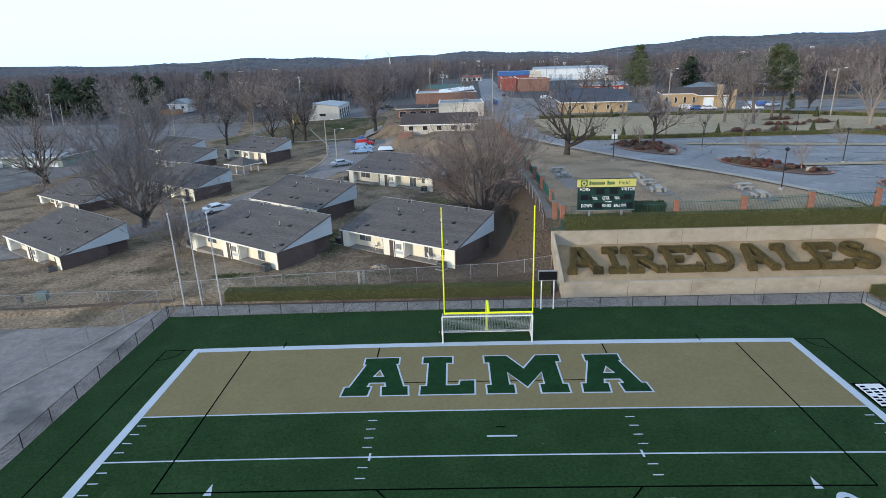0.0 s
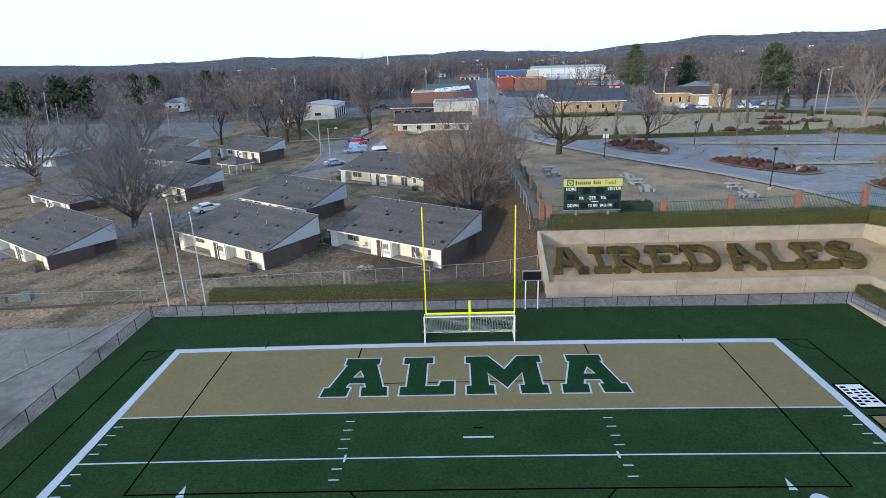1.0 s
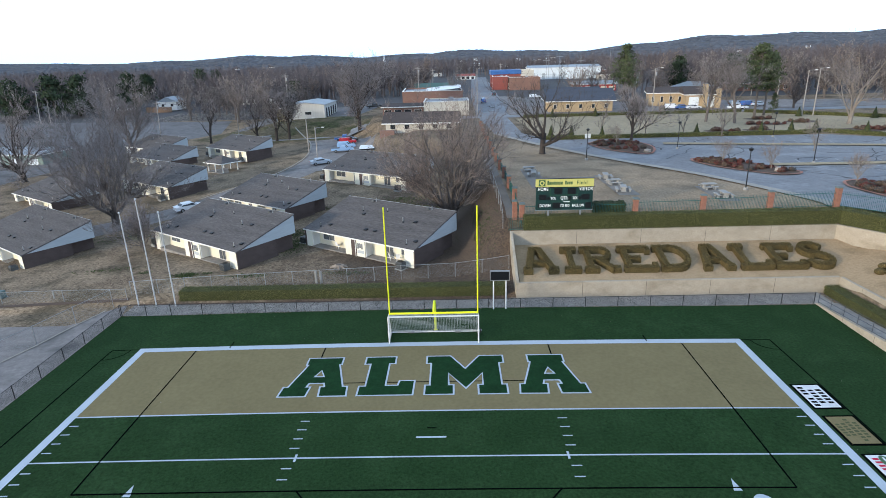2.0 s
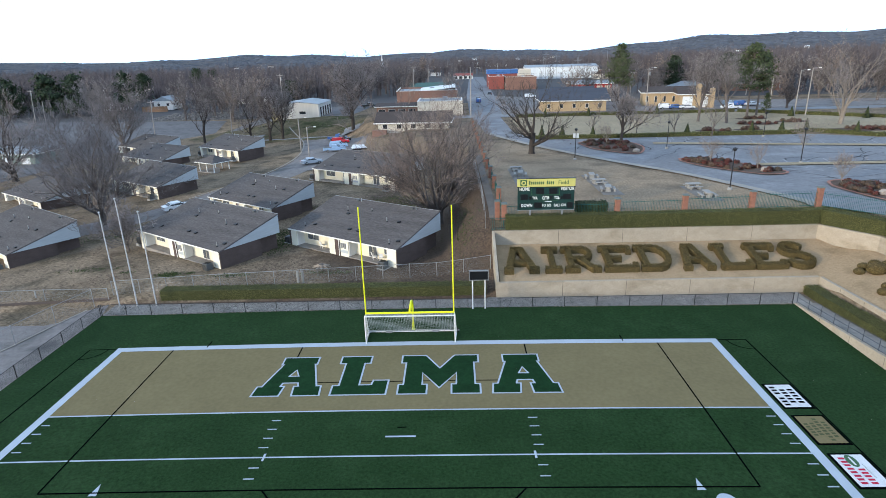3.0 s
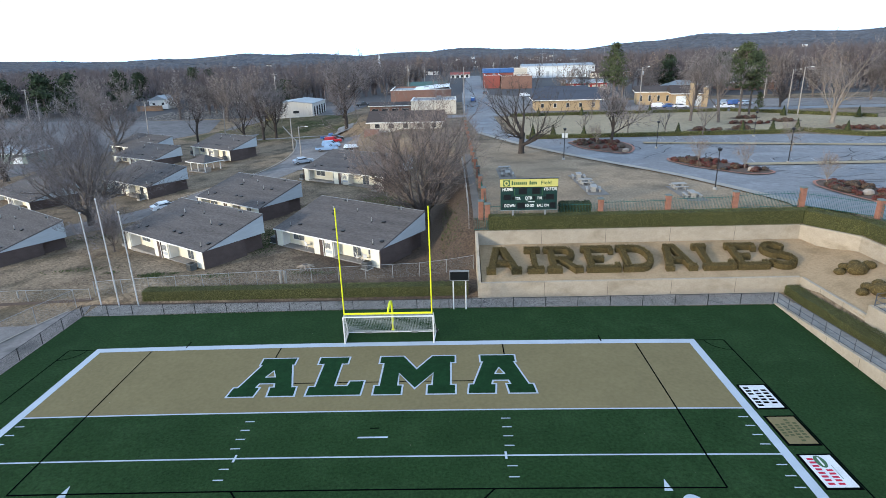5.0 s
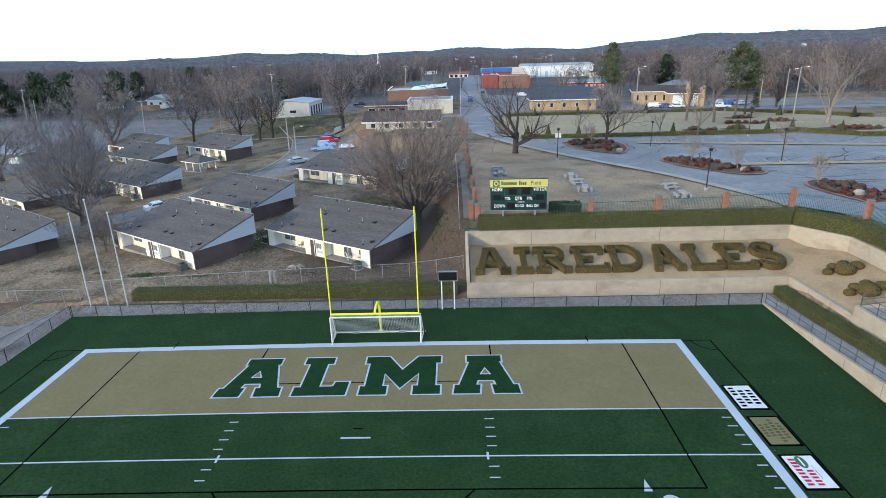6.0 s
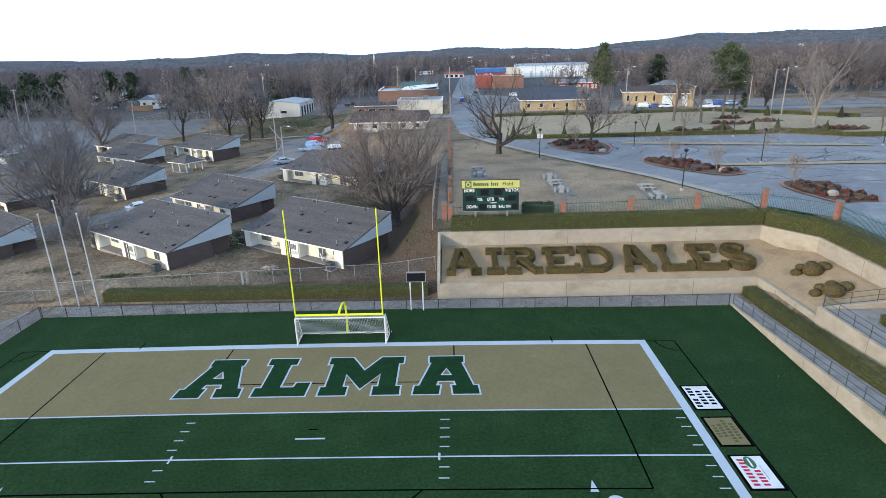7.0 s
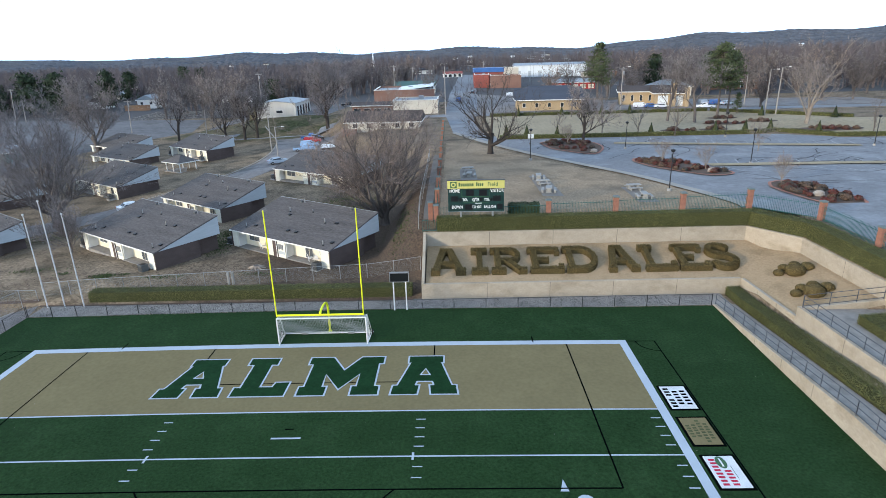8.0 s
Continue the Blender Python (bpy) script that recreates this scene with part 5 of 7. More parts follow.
def ac_unit(x, y, z, ang):
    e = thing("air_conditioner", Matrix.Translation((x, y, z)) @ Matrix.Rotation(ang, 4, "Z"), "grey outdoor air conditioning unit on a slab", "air conditioner", "air conditioners")
    part("slab", Geo().soft(-.55, .55, -.55, .55, -.25, .06, .02), CONC_TABLE, e)
    b = part("cabinet", Geo().soft(-.42, .42, -.42, .42, .06, .85, .05), AC_GREY, e)
    for k in range(6):
        part("louvre", Geo().box(-.44, .44, -.44, -.42, .16 + .1 * k, .19 + .1 * k), BOARD_BLACK, b)
    part("fan_grille", Geo().tube((0, 0, .85), (0, 0, .875), .33, .33, 14), BOARD_BLACK, b)


for (x, y, z, a, L, D) in HOUSES[:5] + HOUSES[6:7] + HOUSES[9:]:
    u, v = Vector((math.cos(a), math.sin(a))), Vector((-math.sin(a), math.cos(a)))
    for s in (-1.4, -L - .75):
        p = Vector((x, y)) + u * s + v * (-.75 if s > -5 else .6)
        ac_unit(p.x, p.y, z + .0, a)


def patio_chair(x, y, z, ang):
    e = thing("patio_chair", Matrix.Translation((x, y, z)) @ Matrix.Rotation(ang, 4, "Z"), "white metal patio chair on a porch", "chair", "patio chairs")
    part("seat", Geo().soft(-.25, .25, -.25, .25, .4, .45, .02), PAD_WHITE, e)
    part("backrest", Geo().add([(-.25, .24, .5), (.25, .24, .5), (.22, .36, .95), (-.22, .36, .95), (-.25, .27, .5), (.25, .27, .5), (.22, .39, .95), (-.22, .39, .95)],
                               [(3, 2, 1, 0), (4, 5, 6, 7), (0, 1, 5, 4), (2, 3, 7, 6), (1, 2, 6, 5), (3, 0, 4, 7)]), PAD_WHITE, e)
    for a, b in ((-.22, -.22), (.22, -.22), (-.22, .22), (.22, .22)):
        part("leg", Geo().tube((a, b, 0), (a, b, .42), .018, .018, 5), PAD_WHITE, e)


hx, hy, hz, ha = HOUSES[0][:4]
for s, w, r in ((-3.9, .75, 2.6), (-2.9, .8, 3.6), (-12.2, .8, 3.0)):
    p = Vector((hx + math.cos(ha) * s - math.sin(ha) * w, hy + math.sin(ha) * s + math.cos(ha) * w))
    patio_chair(p.x, p.y, hz + .12, ha + r)

# ---------------------------------------------------------------- trees
def limb(g, p, d, length, r, rnd, segs=4, bend=0.16, lift=0.05, n=5, tip=0.35):
    """One tapering crooked limb; returns its points with directions and radii."""
    out = [(p.copy(), d.copy(), r)]
    for i in range(segs):
        d = (d + Vector((rnd.gauss(0, bend), rnd.gauss(0, bend), rnd.gauss(0, bend * .6) + lift))).normalized()
        q = p + d * (length / segs)
        r2 = r * (1 - (1 - tip) / segs * 1.0) if i < segs - 1 else r * tip * 1.3
        g.tube(p, q, r, r2, n, False)
        p, r = q, r2
        out.append((p.copy(), d.copy(), r))
    return out


def spread_dir(d, ang, az):
    u = d.orthogonal().normalized()
    w = d.cross(u)
    return (d * math.cos(ang) + (u * math.cos(az) + w * math.sin(az)) * math.sin(ang)).normalized()


def blade(g, p, q, w):
    """The finest twig: a slim three-sided spike from p to q."""
    d = (q - p).normalized()
    u = d.orthogonal().normalized() * w
    v = d.cross(u)
    return g.add([p + u, p - u * .5 + v * .87, p - u * .5 - v * .87, q], [(0, 1, 3), (1, 2, 3), (2, 0, 3)])


def bare_tree(name, x, y, z, h, label, seed, fork=0.22, limbs=7, splay=0.6, trunk_r=None, wide=1.0, barkm=None, twigm=None, dense=1.0, leaves=None, category="tree", group="bare trees", fine=0.016, levels=4, up=.10):
    """A winter tree: a trunk, limbs that fork again and again, and a haze of twigs at their ends."""
    rnd = random.Random(seed)
    e = thing(name, Matrix.Translation((x, y, z)) @ Matrix.Rotation(rnd.uniform(0, 6.28), 4, "Z"), label, category, group)
    barkm, twigm = barkm or BARK, twigm or TWIG
    r = trunk_r or h * 0.026
    tg, lg, wg = Geo(), Geo(), Geo()
    tg.tube((0, 0, -.4), (0, 0, .35), r * 1.6, r * 1.1, 9, False)
    tr = limb(tg, Vector((0, 0, .3)), Vector((rnd.gauss(0, .05), rnd.gauss(0, .05), 1)).normalized(), h * fork, r * 1.1, rnd, 3, .05, .02, 9, .85)
    tips = []

    def twig(s, d, ln):
        if fine > .03:
            for k in range(4):
                d2 = spread_dir(d, rnd.uniform(0, .7), rnd.uniform(0, 6.28))
                u = d2.orthogonal().normalized() * fine
                wg.add([s + u, s - u, s + d2 * ln * rnd.uniform(.6, 1.2)], [(0, 1, 2)])
            return
        tw = limb(wg, s, d, ln, fine, rnd, 2, .22, .04, 3, .5)
        for _ in range(max(2, round(3 * dense))):
            i = rnd.randint(0, 1)
            p = tw[i][0].lerp(tw[i + 1][0], rnd.random())
            d2 = (spread_dir(tw[i][1], rnd.uniform(.35, .9), rnd.uniform(0, 6.28)) + Vector((0, 0, .12))).normalized()
            blade(wg, p, p + d2 * ln * rnd.uniform(.35, .75), fine * .6)

    def grow(p, d, ln, rr, level):
        segs = 2 if fine > .03 else 4 if level == 0 else 3
        br = limb(lg, p, d, ln, rr, rnd, segs, .11 + .02 * level, up * .35, (4 if level == 0 else 3) if fine > .03 else 6 if level < 2 else 4 if level < 3 else 3, .62)
        if level >= 1:
            for _ in range(max(1, round((2 + level) * dense * .6))):
                k = rnd.randint(1, segs)
                d2 = (spread_dir(br[k][1], rnd.uniform(.4, 1.0), rnd.uniform(0, 6.28)) + Vector((0, 0, .15))).normalized()
                twig(br[k][0], d2, h * rnd.uniform(.035, .075))
        if level >= levels:
            tips.append(br[-1][0])
            for _ in range(max(1, round(2 * dense))):
                twig(br[-1][0], (spread_dir(br[-1][1], rnd.uniform(.1, .6), rnd.uniform(0, 6.28)) + Vector((0, 0, .1))).normalized(), h * rnd.uniform(.04, .085))
            return
        if level < 2:
            for _ in range(2):
                k = rnd.randint(1, segs - 1)
                d2 = (spread_dir(br[k][1], rnd.uniform(.45, .9), rnd.uniform(0, 6.28)) + Vector((0, 0, up))).normalized()
                grow(br[k][0], d2, ln * rnd.uniform(.4, .75), max(fine * 1.2, br[k][2] * .5), min(levels, level + 2))
        az = rnd.uniform(0, 6.28)
        n = 3 if rnd.random() < .35 else 2
        for k in range(n):
            s = br[-1] if k < 2 else br[-2]
            ang = rnd.uniform(.12, .3) if k == 0 else rnd.uniform(.32, .62)
            d2 = (spread_dir(s[1], ang, az + 6.283 * k / n + rnd.gauss(0, .4)) + Vector((0, 0, up))).normalized()
            grow(s[0], d2, ln * rnd.uniform(.55, .95), max(fine * 1.2, s[2] * (.86 if k == 0 else .66)), level + 1)

    reach = sum(.73 ** k for k in range(levels + 1)) + .12
    for i in range(limbs):
        a = (0.12 if i == 0 else rnd.uniform(.35, 1.3)) * splay
        d = spread_dir(Vector((0, 0, 1)), a, 6.283 * i * .382 + rnd.gauss(0, .3))
        s = tr[-1 - (i % 3)][0] if i else tr[-1][0]
        ln = h * (1 - fork) * rnd.uniform(.6, 1.05) * (1.06 - .12 * a) * wide / reach
        grow(s.copy(), d, ln, r * rnd.uniform(.34, .56) * (1.2 if limbs < 7 else 1.0), 0)
    zs = sorted(q[2] for q in wg.v)
    k = h / zs[int(len(zs) * .975)]
    for q in (tg, lg, wg):
        q.v = [(a * k, b * k, c * k) for a, b, c in q.v]
    tips = [q * k for q in tips]
    part("trunk", tg, barkm, e)
    part("branchwork", lg, barkm, e)
    part("crown", wg, twigm, e, "fine bare twigs", kind="stuff")
    if leaves:
        lv = Geo()
        low = sorted(tips, key=lambda q: q.z)[:max(4, len(tips) // 2)]
        for _ in range(int(900 * leaves)):
            q = rnd.choice(low)
            lv.leaf(q + Vector((rnd.gauss(0, 1), rnd.gauss(0, 1), rnd.gauss(-.4, 1))) * h * .05, (0, 0, 1), .15, rnd)
        part("leaves", lv, BROWN_LEAF, e, "clinging dead brown leaves", kind="stuff")
    return e


BARK_DARK = mat("dark_bark", (0.06, 0.05, 0.045), None, 0.95, 6, 1.0, 0.6, stretch=(1, 1, 0.3))
TWIG_DARK = mat("dark_twigs", (0.085, 0.072, 0.066), None, 0.95, 2, 0.3, island=0.3)
BT = "large bare deciduous tree with a wide twiggy crown"
bare_tree("bare_tree", 1.4, 33.6, land(1.4, 33.6), 16.4, "large bare vase-shaped tree beside a row house", 21, .07, 16, .92, .48, 1.0, None, TWIG_RED, .85, fine=.012, levels=4, up=.10)
bare_tree("bare_tree", -50.6, 41.9, land(-50.6, 41.9), 17.5, BT + " among the houses", 22, .1, 11, .86, .5, 1.0, None, TWIG, .9, fine=.014, levels=4)
bare_tree("bare_tree", -60.5, 56.5, land(-60.5, 56.5), 17.5, BT + " among the houses", 23, .14, 10, .8, .45, 1.0, None, TWIG, .9, fine=.016, levels=4)
bare_tree("bare_tree", -92.2, 79.5, land(-92, 79), 18, "bare spreading tree by the paved yard", 24, .16, 11, 1.0, .55, 1.0, BARK_DARK, TWIG, .8, fine=.018, levels=4, up=.05)
bare_tree("bare_tree", -86, 113, land(-86, 113), 18.5, BT + " behind the houses", 25, .22, 8, .6, .5, 1.0, None, TWIG, 1.0, fine=.024)
bare_tree("bare_tree", -71, 129.3, land(-71, 129), 15, "slim bare tree with few limbs", 26, .3, 5, .65, .28, 1.0, BARK_DARK, TWIG, .4, fine=.022)
bare_tree("bare_tree", -57, 130, land(-57, 130), 16, "bare tree on the grassy bank", 27, .25, 6, .7, .33, 1.0, BARK_DARK, TWIG, .6, .25, fine=.024)
bare_tree("bare_tree", -51, 129, land(-51, 129), 17, "bare tree on the grassy bank", 28, .25, 7, .6, .36, 1.0, BARK_DARK, TWIG, .6, .5, fine=.024)
bare_tree("bare_tree", -47.5, 130, land(-47.5, 130), 14, "bare tree with a few brown leaves", 29, .25, 6, .6, .3, 1.0, BARK_DARK, TWIG, .9, .6, fine=.026)
bare_tree("bare_tree", -26.2, 130.2, land(-26.2, 130.2), 19.5, "tall bare tree with brown leaves on its lower limbs", 30, .3, 9, .6, .42, 1.0, BARK_DARK, TWIG, 1.0, .9, fine=.024, levels=4)
bare_tree("bare_tree", 17.8, 62.2, land(17.8, 62.2), 14.5, "spreading bare dark tree beside the parking lot", 31, .2, 6, .95, .42, 1.0, BARK_DARK, TWIG_DARK, .35, .15, fine=.018, levels=4)
bare_tree("bare_tree", 37, 73, land(37, 73), 10.5, "bare tree in a planted island", 32, .3, 6, .65, .22, 1.0, BARK_DARK, TWIG, .8, fine=.018)
bare_tree("bare_tree", 65.1, 105, land(65, 105), 15.5, "bare tree on the park lawn", 33, .3, 5, .5, .25, 1.0, BARK, TWIG, .35, fine=.02)
bare_tree("bare_tree", 70.1, 100.5, land(70, 100), 17, "pale bare tree on the park lawn", 34, .35, 5, .55, .28, 1.0, BARK, TWIG, .4, fine=.02)
bare_tree("bare_tree", 93.0, 93.5, land(93, 93), 18.5, "big pale-barked bare tree with spreading limbs", 38, .16, 5, .62, .5, 1.0, BARK_PALE, TWIG, .5, fine=.016, levels=4, up=.05)
bare_tree("bare_tree", -37.9, 26.1, land(-37.9, 26.1), 6.6, "small multi-stemmed bare tree beside a house", 36, .06, 10, .8, .1, 1.0, None, TWIG, .9, fine=.012)
for i, (x, y, h) in enumerate(((50.5, 81.6, 6.5), (57, 78.0, 7.0), (44, 86, 5), (34, 84, 5), (95.5, 75, 8), (103, 77, 7), (118, 84, 10), (52, 118, 7), (44, 120, 6), (74, 122, 7))):
    bare_tree("young_bare_tree", x, y, land(x, y), h, "young bare tree with fine upright twigs", 50 + i, .3, 6, .5, .09, 1.0, BARK, TWIG, .6, group="young bare trees", fine=.016, levels=2)
for i, (x, y, h) in enumerate(((44.0, 48.3, 4.0), (48.2, 41.9, 4.0), (53.0, 30.5, 3.8), (33.5, 70.8, 4.0), (64, 58, 5.5))):
    bare_tree("crape_myrtle", x, y, land(x, y) + .1, h, "small bare multi-stemmed tree in a planted island", 70 + i, .1, 9, .5, .06, 1.0, BARK_PALE, TWIG_RED, .8, group="island trees", fine=.011, levels=2)


def conifer(name, x, y, z, h, w, label, seed, crownm, bare=.1, clumps=90, sz=.55):
    rnd = random.Random(seed)
    e = thing(name, Matrix.Translation((x, y, z)), label, "evergreen tree", "evergreen trees")
    part("trunk", Geo().tube((0, 0, -.3), (0, 0, h * .92), h * .02, h * .004, 8), BARK, e)
    lg, lv = Geo(), Geo()
    for k in range(clumps):
        t = bare + (1 - bare) * rnd.random() ** .9
        a = rnd.uniform(0, 6.28)
        prof = math.sin(min(1, (1 - t) / (1 - bare) * 1.25 + .12) * math.pi * .55)
        rr = w * prof * rnd.uniform(.55, 1.05)
        zz = h * t
        tip = Vector((rr * math.cos(a), rr * math.sin(a), zz + rr * .1))
        lg.tube((0, 0, zz - rr * .15), tip, .05, .02, 4, False)
        for _ in range(30):
            s = rnd.uniform(.35, 1.08)
            p = Vector((0, 0, zz - rr * .15)).lerp(tip, s) + Vector((rnd.gauss(0, 1), rnd.gauss(0, 1), rnd.gauss(0, .6))) * sz * .8
            lv.leaf(p, (math.cos(a), math.sin(a), .6), sz * rnd.uniform(.3, .62), rnd)
    part("branchwork", lg, BARK, e)
    part("crown", lv, crownm, e, kind="stuff")
    return e


conifer("pine_tree", 81.0, 113, land(81, 113), 18.0, 5.6, "tall green pine with an open crown and bare lower trunk", 1, PINE, .40, 170, .5)
conifer("pine_tree", 85.0, 116, land(85, 116), 16.0, 4.2, "tall green pine with an open crown and bare lower trunk", 2, PINE, .42, 120, .5)
conifer("evergreen_tree", 64.6, 176, 5.5, 19.5, 5.5, "dark pointed evergreen behind the shops", 3, PINE, .25, 150, .6)
conifer("evergreen_tree", 94.5, 205, 5.5, 14.5, 5, "dark evergreen behind the office", 4, CEDAR, .2, 80, .9)
conifer("young_pine", 88.5, 118, land(88, 118), 5.5, 1.3, "young green pine on the park lawn", 5, PINE, .12, 45, .3)
for i, (x, y, h, w) in enumerate(((-205, 212, 15, 8), (-190, 210, 16, 8), (-194, 216, 14, 7), (-170, 208, 17.5, 7), (-160, 212, 17, 7), (-165, 216, 15.5, 7), (-150, 232, 17, 6), (-176, 300, 15, 7), (-152, 318, 17, 5), (-144, 322, 16, 5), (-70, 226, 11, 5), (128, 230, 15, 6))):
    conifer("evergreen_tree", x, y, land(x, y), h, w, "dark broad evergreen in the winter woods", 10 + i, CEDAR, .12, 70, 1.2)


def cone_shrub(x, y, h, m=CEDAR):
    rnd = random.Random(int(x * 10 + y))
    e = thing("cone_shrub", Matrix.Translation((x, y, land(x, y))), "dark clipped conical evergreen shrub", "shrub", "cone shrubs")
    part("core", Geo().tube((0, 0, 0), (0, 0, h * .96), h * .3, .02, 9), HEDGE_SHADE_CORE, e)
    lv = Geo()
    for _ in range(260):
        t, a = rnd.random() ** 1.4, rnd.uniform(0, 6.28)
        r = h * .32 * (1 - t)
        lv.leaf((r * math.cos(a), r * math.sin(a), h * t), (math.cos(a), math.sin(a), .4), .13, rnd)
    part("leaves", lv, m, e, kind="stuff")


for x, y, h in ((22.5, 81.6, 2.9), (26.8, 81.4, 2.8), (33.2, 81.0, 2.5), (53, 80.9, 2.6), (66.6, 81.2, 2.7), (73.0, 81.4, 2.7), (79.3, 83.4, 2.6), (85.5, 76.6, 2.7), (30, 125.3, 2.5), (42.2, 125, 2.6), (53.5, 125, 2.7), (61.5, 125, 2.8), (92, 112, 2.6), (106, 104, 2.8), (112, 74.8, 3.0)):
    cone_shrub(x, y, h)
hedge("hedge", [(21, 79.9), (75, 79.3), (79.6, 81.4), (87.2, 72.9), (113, 70.9), (113, 71.9), (87.7, 74.0), (80, 82.7), (74.6, 80.4), (21, 81.0)], land, .75, HEDGE, HEDGE_SHADE_CORE, "low clipped hedge between the parking lot and the park", density=26, size=.16, seed=14)
hedge("hedge", rect(22, 84, 126.2, 127.2), land, .8, HEDGE, HEDGE_SHADE_CORE, "low clipped hedge along the far side of the park", density=18, size=.2, seed=15)
hedge("hedge", [(84.5, 125.8), (110, 103.2), (110.8, 104), (85.3, 126.8)], land, .8, HEDGE, HEDGE_SHADE_CORE, "low clipped hedge along the far side of the park", density=18, size=.2, seed=16)


def shrub(x, y, z, r, leafm, seed, label="low rounded russet shrub in a planted bed"):
    rnd = random.Random(seed)
    e = thing("low_shrub", Matrix.Translation((x, y, z)), label, "shrub", "bed shrubs")
    part("core", Geo().blob((0, 0, r * .45), (r * .8, r * .8, r * .55), 8, 6, .15, seed), MULCH, e)
    lv = Geo()
    for _ in range(int(90 + 120 * r)):
        d = Vector((rnd.gauss(0, 1), rnd.gauss(0, 1), abs(rnd.gauss(0, 1)))).normalized()
        k = rnd.uniform(.8, 1.12)
        lv.leaf((d.x * r * k, d.y * r * k, .08 + d.z * r * .95 * k), d, .11, rnd)
    part("leaves", lv, leafm, e, kind="stuff")


GREY_LEAF = mat("grey_shrub_leaf", (0.075, 0.068, 0.060), (0.045, 0.042, 0.038), 0.85, 2, 0.5, island=0.4)


def boulder(x, y, z, r, seed):
    solid("boulder", Geo().blob((0, 0, r * .3), (r, r * .7, r * .6), 10, 7, .14, seed), STONE, "rounded tan boulder in a planted island", "boulder", group="boulders", m=Matrix.Translation((x, y, z)))


def island(outline, seed, n, rock, name):
    c = curve(outline + [outline[0]], 4)[:-1]
    sheet(name, c, MULCH, "planted island of dark leaf mulch", "planting bed", 3.0, .14)
    ring = sheet(name + "_kerb", band(c + [c[0], c[1]], .38), RED_KERB, "worn red-painted kerb round the planted island", "kerb", 3.0, .17)
    rnd = random.Random(seed)
    x0, x1, y0, y1 = min(p[0] for p in c), max(p[0] for p in c), min(p[1] for p in c), max(p[1] for p in c)
    made = 0
    cx, cy = sum(p[0] for p in c) / len(c), sum(p[1] for p in c) / len(c)
    while made < n:
        q = rnd.choice(c)
        t = rnd.uniform(.15, .82) ** .7
        x, y = cx + (q[0] - cx) * t, cy + (q[1] - cy) * t
        shrub(x, y, land(x, y) + .12, rnd.uniform(.38, .62), rnd.choice((RED_LEAF, RED_LEAF, BROWN_LEAF, GREY_LEAF)), seed * 100 + made)
        made += 1
    boulder(*rock, land(rock[0], rock[1]) + .12, .7, seed)


island([(28.4, 72.8), (29.4, 66.5), (31.2, 63.0), (35.2, 58.9), (37.4, 60.8), (39.2, 66.5), (38.6, 72.2), (35.5, 75.8), (31, 75.6)], 1, 40, (36.2, 60.6), "island_1")
island([(40.2, 50.2), (41.2, 45.8), (42.8, 42.6), (46.4, 37.6), (49.6, 37.4), (50.8, 39.4), (49.2, 44.0), (46.4, 50.0), (43.4, 52.6), (41.0, 52.6)], 2, 52, (48.2, 39.6), "island_2")
island([(51.0, 29.0), (51.4, 25.0), (52.8, 20.5), (55.8, 19.6), (57.6, 22), (56.4, 29), (54.6, 32.2), (52.2, 31.6)], 3, 36, (53.8, 24), "island_3")
for k, (cx, cy, rx, ry, n) in enumerate(((61, 86.5, 3.8, 2.4, 9), (69, 87, 3.2, 1.6, 6), (76, 97, 5, 2.5, 9), (86, 100, 4, 2.2, 9), (92, 83.5, 7.5, 3.0, 20), (80, 108, 4, 2, 6))):
    pts = [(cx + rx * math.cos(t) * (1 + .1 * math.sin(3 * t)), cy + ry * math.sin(t)) for t in np.linspace(0, 2 * math.pi, 20, endpoint=False)]
    sheet("planting_bed_%d" % (k + 1), pts, MULCH, "dark mulched bed on the park lawn", "planting bed", 3.0, .1)
    rnd = random.Random(k)
    for i in range(n):
        t, s = rnd.uniform(0, 6.28), rnd.uniform(0, .85)
        x, y = cx + rx * s * math.cos(t), cy + ry * s * math.sin(t)
        shrub(x, y, land(x, y) + .08, rnd.uniform(.45, .8), RED_LEAF if rnd.random() < .35 else BROWN_LEAF, 900 + k * 40 + i, "low brown winter shrub in a park bed")

# ---------------------------------------------------------------- town buildings
def opening(parent, face, a, b, z0, z1, at, name="window", material=None, frame_m=None):
    """A framed opening on a face of a box: face is 's' (towards -y) or 'w'/'e' (towards -x/+x)."""
    t = .06
    mk = (lambda u0, u1, d0, d1, w0, w1: Geo().box(u0, u1, at + d0, at + d1, w0, w1)) if face == "s" else (
        (lambda u0, u1, d0, d1, w0, w1: Geo().box(at + d0, at + d1, u0, u1, w0, w1)) if face == "w" else
        (lambda u0, u1, d0, d1, w0, w1: Geo().box(at - d1, at - d0, u0, u1, w0, w1)))
    f = part(name, mk(a, b, -.06, .02, z0, z1), frame_m or WHITE, parent)
    part("pane", mk(a + t, b - t, -.075, -.055, z0 + t, z1 - t), material or GLASS, f)
    return f


